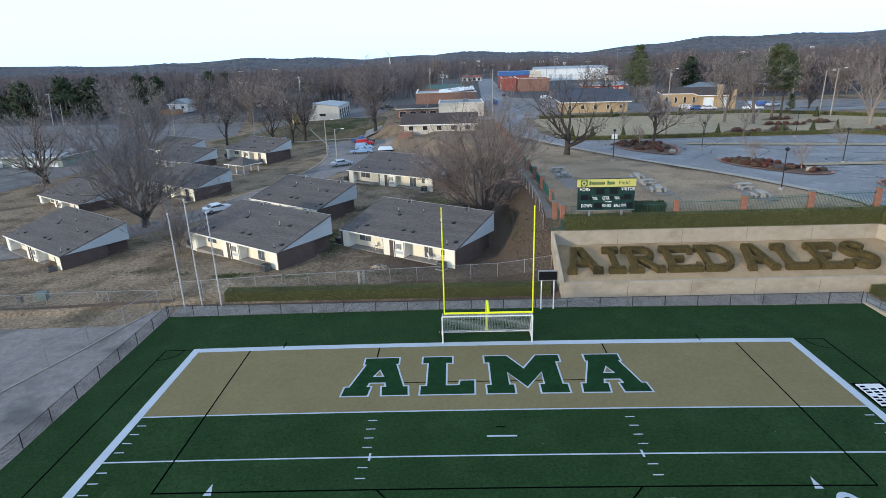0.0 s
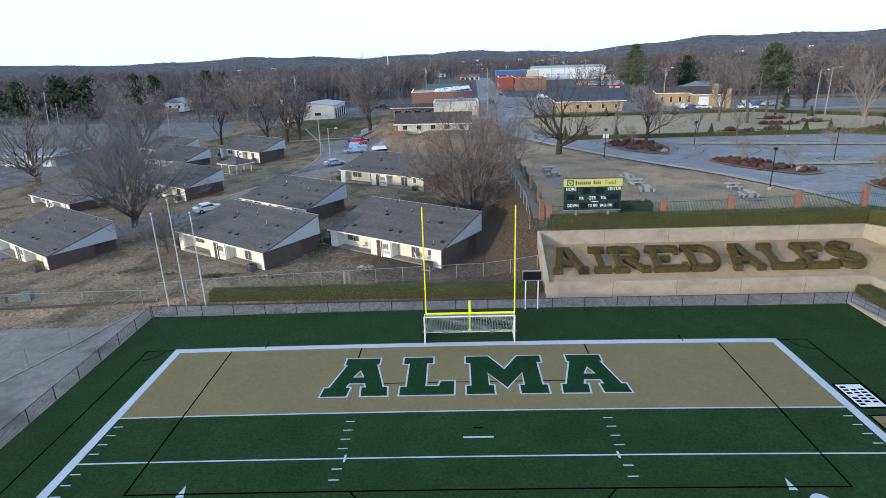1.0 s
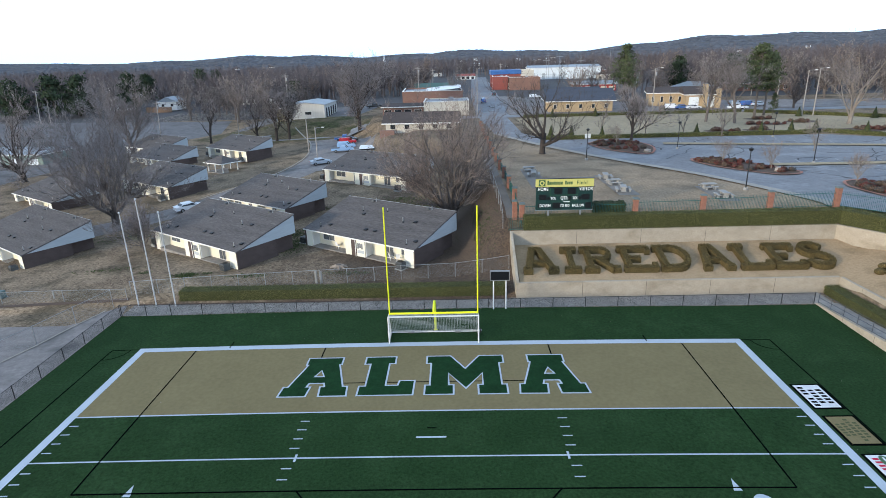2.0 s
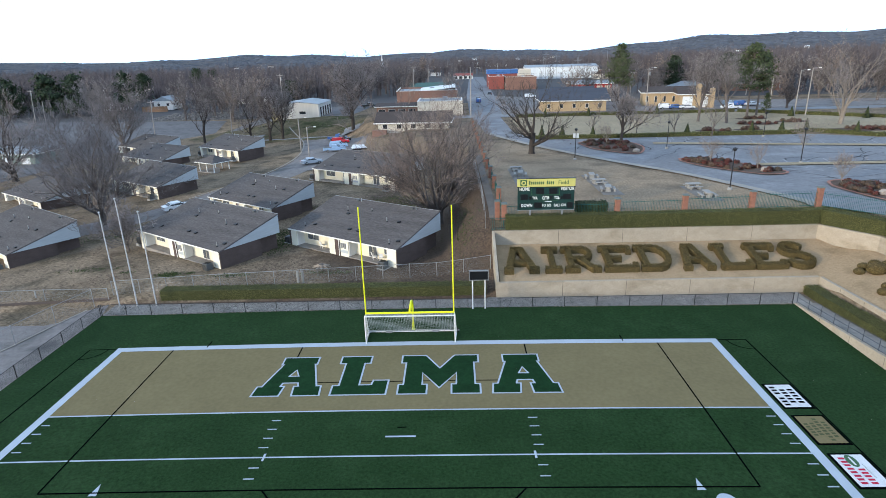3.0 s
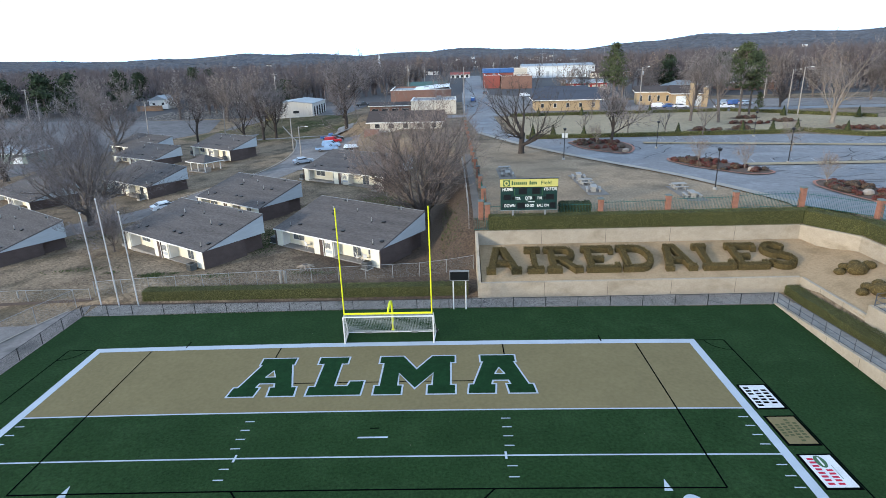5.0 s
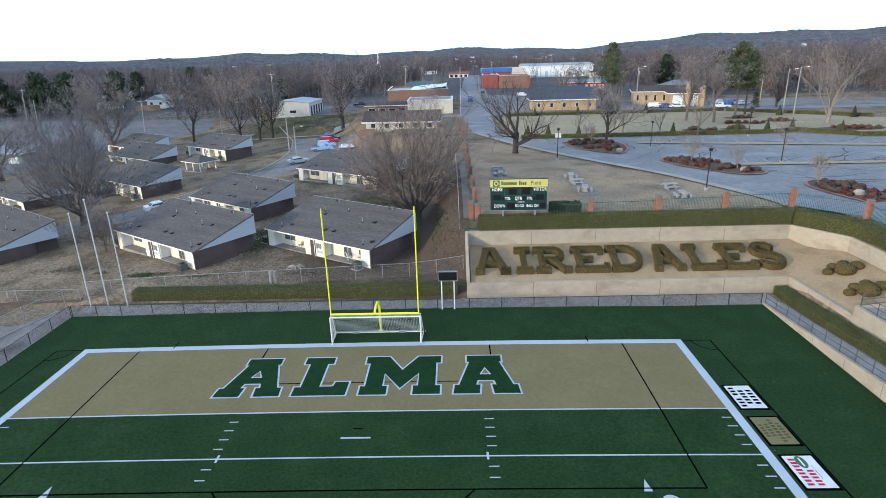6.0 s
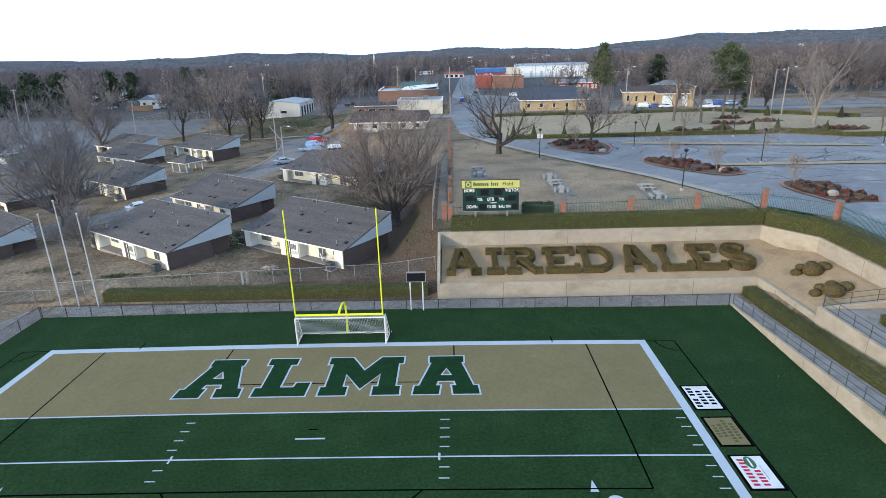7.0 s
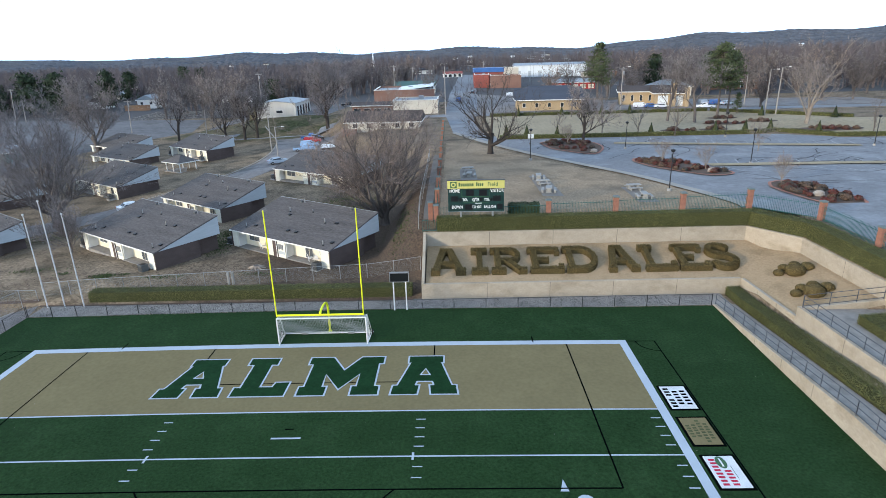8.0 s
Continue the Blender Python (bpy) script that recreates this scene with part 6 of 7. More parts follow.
def block(name, x, y, z, w, d, h, ang, wallm, roofm, label, category="building", roof="flat", rise=1.5, over=.4, parapet=.5, wins=(), group=""):
    """A building with its front left corner at x, y; wins: rows of (face, count, z0, z1, share of width, material)."""
    e = thing(name, Matrix.Translation((x, y, z)) @ Matrix.Rotation(ang, 4, "Z"), label, category, group)
    part("wall", Geo().box(0, w, 0, d, -1.0, h), wallm, e)
    if roof == "flat":
        r = part("roof", Geo().box(.3, w - .3, .3, d - .3, h - .1, h + .05), roofm, e)
        part("parapet", Geo().box(-.06, w + .06, -.06, .3, h, h + parapet).box(-.06, w + .06, d - .3, d + .06, h, h + parapet).box(-.06, .3, .3, d - .3, h, h + parapet).box(w - .3, w + .06, .3, d - .3, h, h + parapet), wallm, e)
        part("coping", Geo().box(-.12, w + .12, -.12, .34, h + parapet, h + parapet + .1).box(-.12, .34, .34, d, h + parapet, h + parapet + .1).box(w - .34, w + .12, .34, d, h + parapet, h + parapet + .1), WHITE, e)
        part("roof_unit", Geo().soft(w * .55, w * .55 + 1.6, d * .5, d * .5 + 1.3, h, h + 1.1, .05), GREY_STEEL, r)
    else:
        o = over
        if roof == "gable_x":
            vs = [(-o, -o, h), (w + o, -o, h), (w + o, d + o, h), (-o, d + o, h), (-o, d / 2, h + rise), (w + o, d / 2, h + rise)]
            fs = [(0, 1, 5, 4), (2, 3, 4, 5), (0, 4, 3), (1, 2, 5), (3, 2, 1, 0)]
        elif roof == "gable_y":
            vs = [(-o, -o, h), (w + o, -o, h), (w + o, d + o, h), (-o, d + o, h), (w / 2, -o, h + rise), (w / 2, d + o, h + rise)]
            fs = [(0, 4, 5, 3), (1, 2, 5, 4), (0, 1, 4), (2, 3, 5), (3, 2, 1, 0)]
        else:
            vs = [(-o, -o, h), (w + o, -o, h), (w + o, d + o, h), (-o, d + o, h), (d / 2, d / 2, h + rise), (w - d / 2, d / 2, h + rise)]
            fs = [(0, 1, 5, 4), (1, 2, 5), (2, 3, 4, 5), (3, 0, 4), (3, 2, 1, 0)]
        r = part("roof", Geo().add(vs, fs), roofm, e)
        part("eave_board", Geo().box(-o - .03, w + o + .03, -o - .04, -o, h - .22, h + .04).box(-o - .04, -o, -o, d + o, h - .22, h + .04).box(w + o, w + o + .04, -o, d + o, h - .22, h + .04), WHITE, e)
    for face, n, z0, z1, share, wm in wins:
        lng = w if face == "s" else d
        for i in range(n):
            c = lng * (i + .5) / n
            ww = lng / n * share / 2
            opening(e, face, c - ww, c + ww, z0, z1, 0 if face in "sw" else w, "door" if z0 < .3 else "window", wm)
    return e


PICNIC = mat("worn_lawn", (0.330, 0.250, 0.172), (0.228, 0.171, 0.118), .95, 3.0, .12, .4, third=(0.150, 0.116, 0.084), spec=.1, speck=(4.0, .32), edge=(.48, .74))
block("clinic", -15.3, 103.5, 4.8, 17.8, 10, 2.5, radians(-2), SHOP_TAN, ROOF_BROWN, "low building with a brown gable roof and white front", roof="gable_x", rise=2.3, over=.9, wins=(("s", 5, .95, 2.1, .36, GLASS),))
solid("brick_planter", Geo().soft(-16.6, -13.0, 101.0, 102.8, 3.5, 5.7, .05), SHOP_BRICK, "low brown brick planter wall beside the clinic", "planter")
block("shop", -20.3, 141, 5.0, 12.6, 12, 3.3, 0, SHOP_BRICK, ROOF_BROWN, "flat-roofed brown shop with a deep canopy", roof="gable_x", rise=.7, over=.6, wins=(("s", 4, .6, 2.4, .7, GLASS),))
block("shop", -7.4, 140, 5.1, 14, 16, 4.2, 0, SHOP_TAN, METAL_ROOF, "flat-roofed cream rendered shop on the main street", parapet=.3, wins=(("e", 3, .2, 3.0, .7, DARK),))
block("shop", -15.4, 158, 5.2, 20.5, 26, 6.0, radians(2), SHOP_BRICK, METAL_ROOF, "long old brick shop with a pale sloping roof", roof="flat", parapet=.6, wins=(("e", 4, .3, 3.0, .6, GLASS),))
solid("roof_sheet", Geo().add([(-8, 160, 11.5), (4.6, 160, 12.7), (4.6, 182, 12.9), (-8, 182, 11.7), (-8, 160, 11.4), (4.6, 160, 12.6), (4.6, 182, 12.8), (-8, 182, 11.6)], [(0, 1, 2, 3), (7, 6, 5, 4), (0, 4, 5, 1), (1, 5, 6, 2), (2, 6, 7, 3), (3, 7, 4, 0)]), WHITE_WALL, "pale metal roof sheet on the brick shop", "roof")
block("shop", -17, 240, 5.2, 20, 16, 3.6, 0, SHOP_TAN, mat("green_metal_roof", (0.025, 0.10, 0.08), None, .5, 1), "long shop with a dark green metal roof", roof="gable_x", rise=2.0, wins=(("s", 8, .4, 2.8, .6, GLASS),))
block("shop", 4.5, 430, 5.0, 15, 16, 2.6, 0, WHITE, SHOP_RED, "small white shop with a dark red roof down the street", roof="gable_x", rise=1.8, wins=(("s", 4, .4, 3.0, .6, GLASS),))
block("shop", 35, 350, 5.2, 20, 24, 7.5, 0, SHOP_TAN, METAL_ROOF, "grey rendered shop on the main street", wins=(("w", 4, .4, 3.0, .6, GLASS),))
block("bank", 31.5, 141, 5.55, 19.5, 13, 3.2, radians(-3), TAN_BRICK, ROOF_NAVY, "low tan brick office with a slate-blue hip roof", roof="gable_x", rise=3.3, over=1.0, wins=(("s", 5, .9, 2.2, .25, GLASS),))
block("shop", 23.0, 276, 5.3, 8.0, 22, 6.0, radians(-3), SHOP_RED, ROOF_BLUE, "red brick corner shop below a bright blue roof", parapet=.6, wins=(("w", 4, .4, 3.2, .5, GLASS),))
bh = thing("hall", Matrix.Translation((24, 302, 5.3)), "red brick hall with a bright blue metal roof front", "building")
part("wall", Geo().box(0, 17, 0, 12, -.5, 7.0), SHOP_RED, bh)
part("roof_front", Geo().soft(-.3, 17.3, -.4, 12.3, 7.0, 9.3, .2), ROOF_BLUE, bh)
block("shop", 31.2, 268, 5.3, 16, 18, 5.6, radians(-3), SHOP_BRICK, METAL_ROOF, "brown brick shop with a flat roof", parapet=.7, wins=(("w", 3, .4, 3.0, .5, GLASS),))
block("warehouse_hall", 57, 395, 5.2, 52, 30, 8.0, radians(-4), WHITE_WALL, METAL_ROOF, "long white metal warehouse behind the town", "warehouse", roof="gable_x", rise=1.6, wins=(("s", 7, .2, 4.5, .3, SIDING),))
block("shop", 61, 245, 5.2, 19, 14, 3.2, radians(-4), RED_PANEL, METAL_ROOF, "low shop with a red fascia and grey roof", roof="gable_x", rise=1.4, over=1.0, wins=(("s", 5, .3, 2.2, .7, SHOP_TAN),))
block("shop", 122, 216, 5.4, 24, 12, 3.2, radians(-8), SHOP_BRICK, ROOF_BROWN, "low brown house across the street", roof="hip", rise=2.2, wins=(("s", 6, .6, 2.3, .4, GLASS),))
block("bank", 37, 153, 5.55, 13, 11, 3.2, radians(-3), TAN_BRICK, ROOF_NAVY, "rear wing of the tan office with slate-blue roof", roof="gable_x", rise=3.2, over=.8)
of = block("fire_station", 66.5, 154, 5.6, 11, 13, 4.0, radians(-14), TAN_BRICK, ROOF_BROWN, "tan brick public building with brown roof and dark windows", roof="gable_x", rise=1.6, over=.7, wins=(("s", 4, 1.0, 2.9, .3, GLASS),))
of2 = block("fire_station", 75.0, 144, 5.6, 9.0, 12, 3.9, radians(-12), TAN_BRICK, ROOF_BROWN, "front wing of the tan public building with a white garage door", roof="gable_x", rise=2.2, over=.9, wins=(("s", 2, .05, 3.2, .66, WHITE_WALL),))
cottage_at = (-137, 232, 3.2)
part("tower", Geo().soft(4.6, 6.0, -1.0, 1.0, -.5, 7.0, .05), TAN_BRICK, of2, "tall tan brick fin wall")
part("tower", Geo().soft(8.6, 9.8, -1.4, 1.0, -.5, 5.6, .05), TAN_BRICK, of2, "tan brick fin wall")

# warehouse on the bank
wh = thing("warehouse", Matrix.Translation((-40.8, 150.9, 4.5)) @ Matrix.Rotation(radians(-1), 4, "Z"), "beige metal warehouse with a low grey roof and dark dock doors", "warehouse")
WW, WD, WHT = 13.5, 19, 4.4
part("wall", Geo().box(-WW, 0, 0, WD, -1.2, WHT).add([(-WW, 0, WHT), (0, 0, WHT), (-WW / 2, 0, WHT + .75), (-WW, .2, WHT), (0, .2, WHT), (-WW / 2, .2, WHT + .75)], [(0, 1, 2), (5, 4, 3), (0, 2, 5, 3), (1, 4, 5, 2)]), SHED_WALL, wh)
part("roof", Geo().add([(-WW - .3, -.3, WHT), (-WW / 2, -.3, WHT + .85), (.3, -.3, WHT), (-WW - .3, WD + .3, WHT), (-WW / 2, WD + .3, WHT + .85), (.3, WD + .3, WHT), (-WW - .3, -.3, WHT - .12), (.3, -.3, WHT - .12), (.3, WD + .3, WHT - .12), (-WW - .3, WD + .3, WHT - .12), (-WW / 2, -.3, WHT + .7)],
                       [(0, 1, 4, 3), (1, 2, 5, 4), (6, 10, 1, 0), (10, 7, 2, 1), (7, 8, 5, 2), (9, 6, 0, 3)]), METAL_ROOF, wh)
for k in range(5):
    opening(wh, "e", 1.6 + 3.5 * k, 3.6 + 3.5 * k, .0, 3.3, 0, "dock_door", DARK, WHITE_WALL)
opening(wh, "s", -6.6, -4.4, 1.2, 2.2, 0, "window")
for k in range(26):
    part("rib", Geo().box(-WW + .5 * k + .2, -WW + .5 * k + .24, -.03, 0, -.4, WHT), SHED_WALL, wh)
block("shed", -57.2, 152.6, 4.4, 2.6, 12, 3.6, radians(-4), mat("yellow_shed_wall", (.55, .50, .24), None, .7, 1), METAL_ROOF, "yellowish lean-to shed beside the warehouse", roof="gable_x", rise=.8)


def cottage(x, y, z, w, d, h, ang, wallm, roofm, label):
    e = block("cottage", x, y, z, w, d, h, ang, wallm, roofm, label, "house", roof="gable_y", rise=2.2, over=.5, wins=(("s", 2, .8, 2.0, .3, GLASS), ("e", 3, .8, 2.0, .3, GLASS)), group="cottages")
    part("gable_wall", Geo().add([(0, 0, h), (w, 0, h), (w / 2, 0, h + 2.0), (0, -.05, h), (w, -.05, h), (w / 2, -.05, h + 2.0)], [(2, 1, 0), (3, 4, 5)]), wallm, e)
    return e


fe = thing("board_fence", Matrix(), "short brown timber board fence before the cottage", "fence")
for k in range(24):
    part("board", Geo().box(-139 + .5 * k, -138.54 + .5 * k, 224.0, 224.06, 2.0, 4.4 + .05 * (k % 3)), FENCE_WOOD, fe)
cottage(*cottage_at, 8.5, 11, 3.0, radians(2), WHITE, METAL_ROOF, "white gabled cottage with a blue-grey metal roof")
cottage(-236, 175, 1.0, 10, 9, 3.0, radians(10), WHITE, ROOF_BROWN, "small white house beyond the paved yard")
cottage(-166, 240, 2.0, 9, 10, 3.2, radians(10), WHITE, ROOF_BROWN, "pale house half hidden by bare trees")
cottage(-112, 262, 2.0, 10, 9, 3.0, radians(5), SHOP_TAN, ROOF_BROWN, "brown-roofed house among bare trees")
cottage(-98, 262, 2.0, 9, 9, 3.2, radians(-12), WHITE, ROOF_BROWN, "pale house among bare trees")
block("maintenance_shed", -121, 100, -1.2, 20, 13, 3.6, radians(-4), mat("pale_green_panel", (.22, .30, .27), (.17, .235, .21), .6, 1, .2, stretch=(3, 3, .2)), METAL_ROOF, "low pale green metal shed behind a bare tree", "shed", roof="gable_x", rise=1.1, wins=(("s", 4, .1, 2.6, .5, WHITE_WALL),))
block("maintenance_shed", -150, 92, -1.4, 26, 12, 2.9, radians(-4), WHITE_WALL, METAL_ROOF, "long low white metal shed beside the paved yard", "shed", roof="gable_x", rise=1.0, wins=(("s", 5, .6, 1.8, .35, GLASS),))
g = Geo()
rnd = random.Random(88)
for _ in range(1000):
    x, y = rnd.uniform(-119, -82), rnd.uniform(186, 214)
    r = rnd.uniform(.15, .45)
    g.blob((x, y, land(x, y) + r * .2), (r, r * .8, r * .5), 5, 3, .25, rnd.randint(0, 999))
solid("rubble_bank", g, mat("grey_rubble", (0.20, 0.195, 0.19), (0.13, 0.126, 0.124), .9, 3, .3, island=.3), "bank of pale grey rubble beside the paved yard", "rubble", "stuff")
rnd = random.Random(71)
for k in range(30):
    t = rnd.choice((rnd.uniform(.0, .28), rnd.uniform(-.42, .6)))
    y = rnd.uniform(620, 1350)
    x = t * (y + 40)
    block("far_house", x, y, land(x, y) + 1.2, rnd.uniform(6, 11), rnd.uniform(6, 9), 3.0, rnd.uniform(-.5, .5), rnd.choice((WHITE, WHITE_WALL, SHOP_TAN)), rnd.choice((METAL_ROOF, ROOF_BROWN, ROOF_BROWN, WHITE_WALL)), "pale house far off on the wooded hillside", "house", roof="gable_x", rise=2.0, group="hillside houses")
rnd = random.Random(77)
for k in range(26):
    x, y = rnd.choice(((rnd.uniform(100, 330), rnd.uniform(170, 420)), (rnd.uniform(-120, 140), rnd.uniform(470, 900)), (rnd.uniform(-340, -150), rnd.uniform(300, 500))))
    cottage(x, y, land(x, y), rnd.uniform(10, 16), rnd.uniform(9, 12), 3.2, rnd.uniform(-.6, .6), rnd.choice((WHITE, SHOP_TAN, SHOP_BRICK)), rnd.choice((METAL_ROOF, ROOF_BROWN, ROOF_NAVY)), "distant low house among the bare trees")
block("shop", 88, 186, 5.4, 15, 10, 3.4, radians(0), SHOP_TAN, METAL_ROOF, "low house with a blue-grey roof", roof="hip", rise=2.4, wins=(("s", 5, .6, 2.3, .4, GLASS),))

ch = thing("church", Matrix.Translation((-62, 520, land(-62, 520))), "small church with a slim white steeple among trees", "church")
part("hall", Geo().box(-8, 8, 0, 20, -1, 6), SHOP_BRICK, ch)
part("roof", Geo().add([(-9, -1, 6), (9, -1, 6), (9, 21, 6), (-9, 21, 6), (0, -1, 11), (0, 21, 11)], [(0, 4, 5, 3), (1, 2, 5, 4), (0, 1, 4), (2, 3, 5)]), ROOF_BROWN, ch)
part("tower", Geo().soft(-1.8, 1.8, -2.5, 1.1, -1, 12, .1), WHITE, ch)
part("steeple", Geo().tube((0, -.7, 12), (0, -.7, 24), 1.5, .05, 8), WHITE_WALL, ch)

# picnic pavilion by the houses
pv = thing("pavilion", Matrix.Translation((-50.2, 84.6, land(-51, 85))) @ Matrix.Rotation(radians(-32), 4, "Z") @ Matrix.Scale(.86, 4), "small open pavilion with a grey hip roof on white posts", "pavilion")
part("slab", Geo().soft(-3.4, 3.4, -2.8, 2.8, -.3, .1, .03), CONC, pv)
for a in (-2.9, 0, 2.9):
    for b in (-2.3, 2.3):
        part("post", Geo().box(a - .1, a + .1, b - .1, b + .1, .1, 2.5), WHITE, pv)
part("roof", Geo().add([(-3.7, -3.1, 2.5), (3.7, -3.1, 2.5), (3.7, 3.1, 2.5), (-3.7, 3.1, 2.5), (-.5, 0, 4.1), (.5, 0, 4.1)], [(0, 1, 5, 4), (1, 2, 5), (2, 3, 4, 5), (3, 0, 4), (3, 2, 1, 0)]), SHINGLE, pv)
part("eave_board", Geo().box(-3.75, 3.75, -3.15, -3.08, 2.34, 2.52).box(3.68, 3.75, -3.08, 3.1, 2.34, 2.52), WHITE, pv)

# ---------------------------------------------------------------- picnic tables
def picnic_table(x, y, ang):
    z = land(x, y)
    e = thing("picnic_table", Matrix.Translation((x, y, z + .06)) @ Matrix.Rotation(ang, 4, "Z") @ Matrix.Scale(.9, 4), "pale concrete picnic table with two benches on a slab", "picnic table", "picnic tables")
    part("tabletop", Geo().soft(-1.0, 1.0, -.42, .42, .66, .76, .03), CONC_TABLE, e)
    for s in (-1, 1):
        part("bench", Geo().soft(-1.0, 1.0, s * .88 - .17, s * .88 + .17, .36, .46, .03), CONC_TABLE, e)
        part("leg", Geo().add([(s * .62 - .08, -.38, 0), (s * .62 + .08, -.38, 0), (s * .62 + .08, .38, 0), (s * .62 - .08, .38, 0), (s * .62 - .08, -.22, .66), (s * .62 + .08, -.22, .66), (s * .62 + .08, .22, .66), (s * .62 - .08, .22, .66)],
                              [(4, 5, 6, 7), (0, 1, 5, 4), (1, 2, 6, 5), (2, 3, 7, 6), (3, 0, 4, 7)]), CONC_TABLE, e)
        for q in (-1, 1):
            part("bench_leg", Geo().soft(q * .6 - .08, q * .6 + .08, s * .88 - .13, s * .88 + .13, 0, .36, .02), CONC_TABLE, e)


SLAB = mat("worn_slab", (0.215, 0.195, 0.175), (0.16, 0.145, 0.13), .9, 2, .4)
sheet("picnic_lawn", [(9.3, 18.6), (43.6, 19.4), (41.9, 24.6), (39.5, 30.2), (35.3, 38.4), (29.8, 47.6), (23.2, 60), (19.4, 67.6), (15.6, 75.6), (9.6, 76)], PICNIC, "thin straw-coloured lawn with worn earth", "lawn", 3.0, .03)
sheet("picnic_slab_1", [(21.9, 40), (24.2, 40.2), (24.6, 27), (22.0, 27)], SLAB, "concrete slab under the picnic tables", lift=.07)
sheet("picnic_slab_2", rect(12.0, 14.4, 32, 47), SLAB, "concrete slab under the picnic tables", lift=.07)
sheet("picnic_slab_3", [(32.7, 31), (35.0, 31), (35.0, 23), (32.6, 23)], SLAB, "concrete slab under the picnic tables", lift=.07)
for x, y, a in ((13.2, 44.9, .1), (13.3, 40.6, 1.45), (23.0, 37.7, 1.45), (23.0, 33.6, .1), (23.1, 29.3, 1.4), (33.9, 29.6, .05), (33.8, 25.0, 1.5)):
    picnic_table(x, y, a)

# ---------------------------------------------------------------- lamps and poles
def lot_lamp(x, y, h, box=False):
    e = thing("lot_lamp", Matrix.Translation((x, y, land(x, y))), "dark slim parking lot lamp post with a round top", "street lamp", "lot lamps")
    part("footing", Geo().tube((0, 0, -.1), (0, 0, .35), .28, .26, 10), CONC_TABLE, e)
    part("pole", Geo().tube((0, 0, .3), (0, 0, h), .075, .055, 8), BLACK_STEEL, e)
    hd = part("lantern", Geo().tube((0, 0, h), (0, 0, h + .28), .18, .3, 10), BLACK_STEEL, e)
    part("lantern_cap", Geo().tube((0, 0, h + .28), (0, 0, h + .42), .34, .06, 10), BLACK_STEEL, hd)
    if box:
        for s in (-1, 1):
            part("sign_box", Geo().box(s * .28 - .2, s * .28 + .2, -.14, -.08, h - 1.2, h - .45), WHITE, e, "white sign plate")


for x, y, h, bx in ((38.0, 28.4, 4.9, False), (24.0, 54.2, 4.9, True), (56.8, 46.0, 5.0, False), (66.5, 76.0, 4.6, False), (42.8, 64, 4.6, False), (86, 61.0, 5.0, False), (74, 20, 5, False)):
    lot_lamp(x, y, h, bx)


def utility_pole(x, y, h, arm=True, lamp=False, lean=0.0):
    z = land(x, y)
    e = thing("utility_pole", Matrix.Translation((x, y, z)) @ Matrix.Rotation(lean, 4, "Y"), "weathered timber utility pole with a crossarm", "utility pole", "utility poles")
    part("pole", Geo().tube((0, 0, -.5), (0, 0, h), .17, .11, 8), UTIL_WOOD, e)
    if arm:
        ca = part("crossarm", Geo().box(-1.2, 1.2, -.06, .06, h - .7, h - .55), UTIL_WOOD, e)
        for k in (-1.05, -.4, .4, 1.05):
            part("insulator", Geo().tube((k, 0, h - .55), (k, 0, h - .35), .05, .03, 6), GREY_STEEL, ca)
        part("transformer", Geo().tube((.3, -.2, h - 2.2), (.3, -.2, h - 1.2), .22, .22, 8), GREY_STEEL, e)
    if lamp:
        la = part("lamp_arm", Geo().pipe([(0, 0, h - .3), (.7, 0, h), (1.7, 0, h + .05)], .035, 5), GREY_STEEL, e)
        part("lamp_head", Geo().soft(1.5, 2.2, -.12, .12, h - .06, h + .1, .03), WHITE, la)


for p in ((9.0, 134.5, 14, False, False), (62, 136.2, 12.5, True, True), (-35, 102.4, 8.5, False, True), (-97, 151, 11, True, False, .05), (-165, 190, 13, True, False, .08), (-158, 186, 9, False, False, .06), (-57.7, 169, 15, True, False), (-62, 128, 10, False, False, .05), (-32, 170, 14, True, False), (-12, 196, 14, True, False), (96, 112.5, 12, False, True), (93.4, 113, 11.5, False, True), (101, 140, 9, False, False), (118, 190, 18, False, False), (-8, 250, 12, True, False), (30, 310, 13, True, False), (70, 180, 10, True, False), (-30.8, 93.5, 7, False, True)):
    utility_pole(*p)
for k, (x, y, h) in enumerate(((60, 330, 16), (72, 352, 18), (84, 345, 15), (68, 372, 19), (92, 380, 15), (110, 372, 22))):
    e = thing("substation_mast", Matrix.Translation((x, y, 5)), "slim grey steel mast behind the town", "mast", "masts")
    part("mast", Geo().tube((0, 0, -.5), (0, 0, h), .13, .06, 6), GREY_STEEL, e)
    part("crossarm", Geo().box(-2.2, 2.2, -.08, .08, h - 2.2, h - 2.0), GREY_STEEL, e)
wires = thing("power_lines", Matrix(), "thin dark power lines between the poles", "power line")
for (x0, y0, z0), (x1, y1, z1) in (((62, 136.2, 17.6), (130, 128, 16.5)), ((62, 136.2, 17.6), (9, 134.5, 18.5)), ((-57.7, 169, 18.5), (-32, 170, 18.5)), ((-32, 170, 18.5), (9, 134.5, 18.5)), ((-165, 190, 14.5), (-97, 151, 12))):
    pts = [(x0 + (x1 - x0) * t, y0 + (y1 - y0) * t, z0 + (z1 - z0) * t - 4 * 1.2 * t * (1 - t)) for t in np.linspace(0, 1, 9)]
    cb = part("cable", Geo().pipe(pts, .022, 3), BLACK_STEEL, wires, kind="stuff")

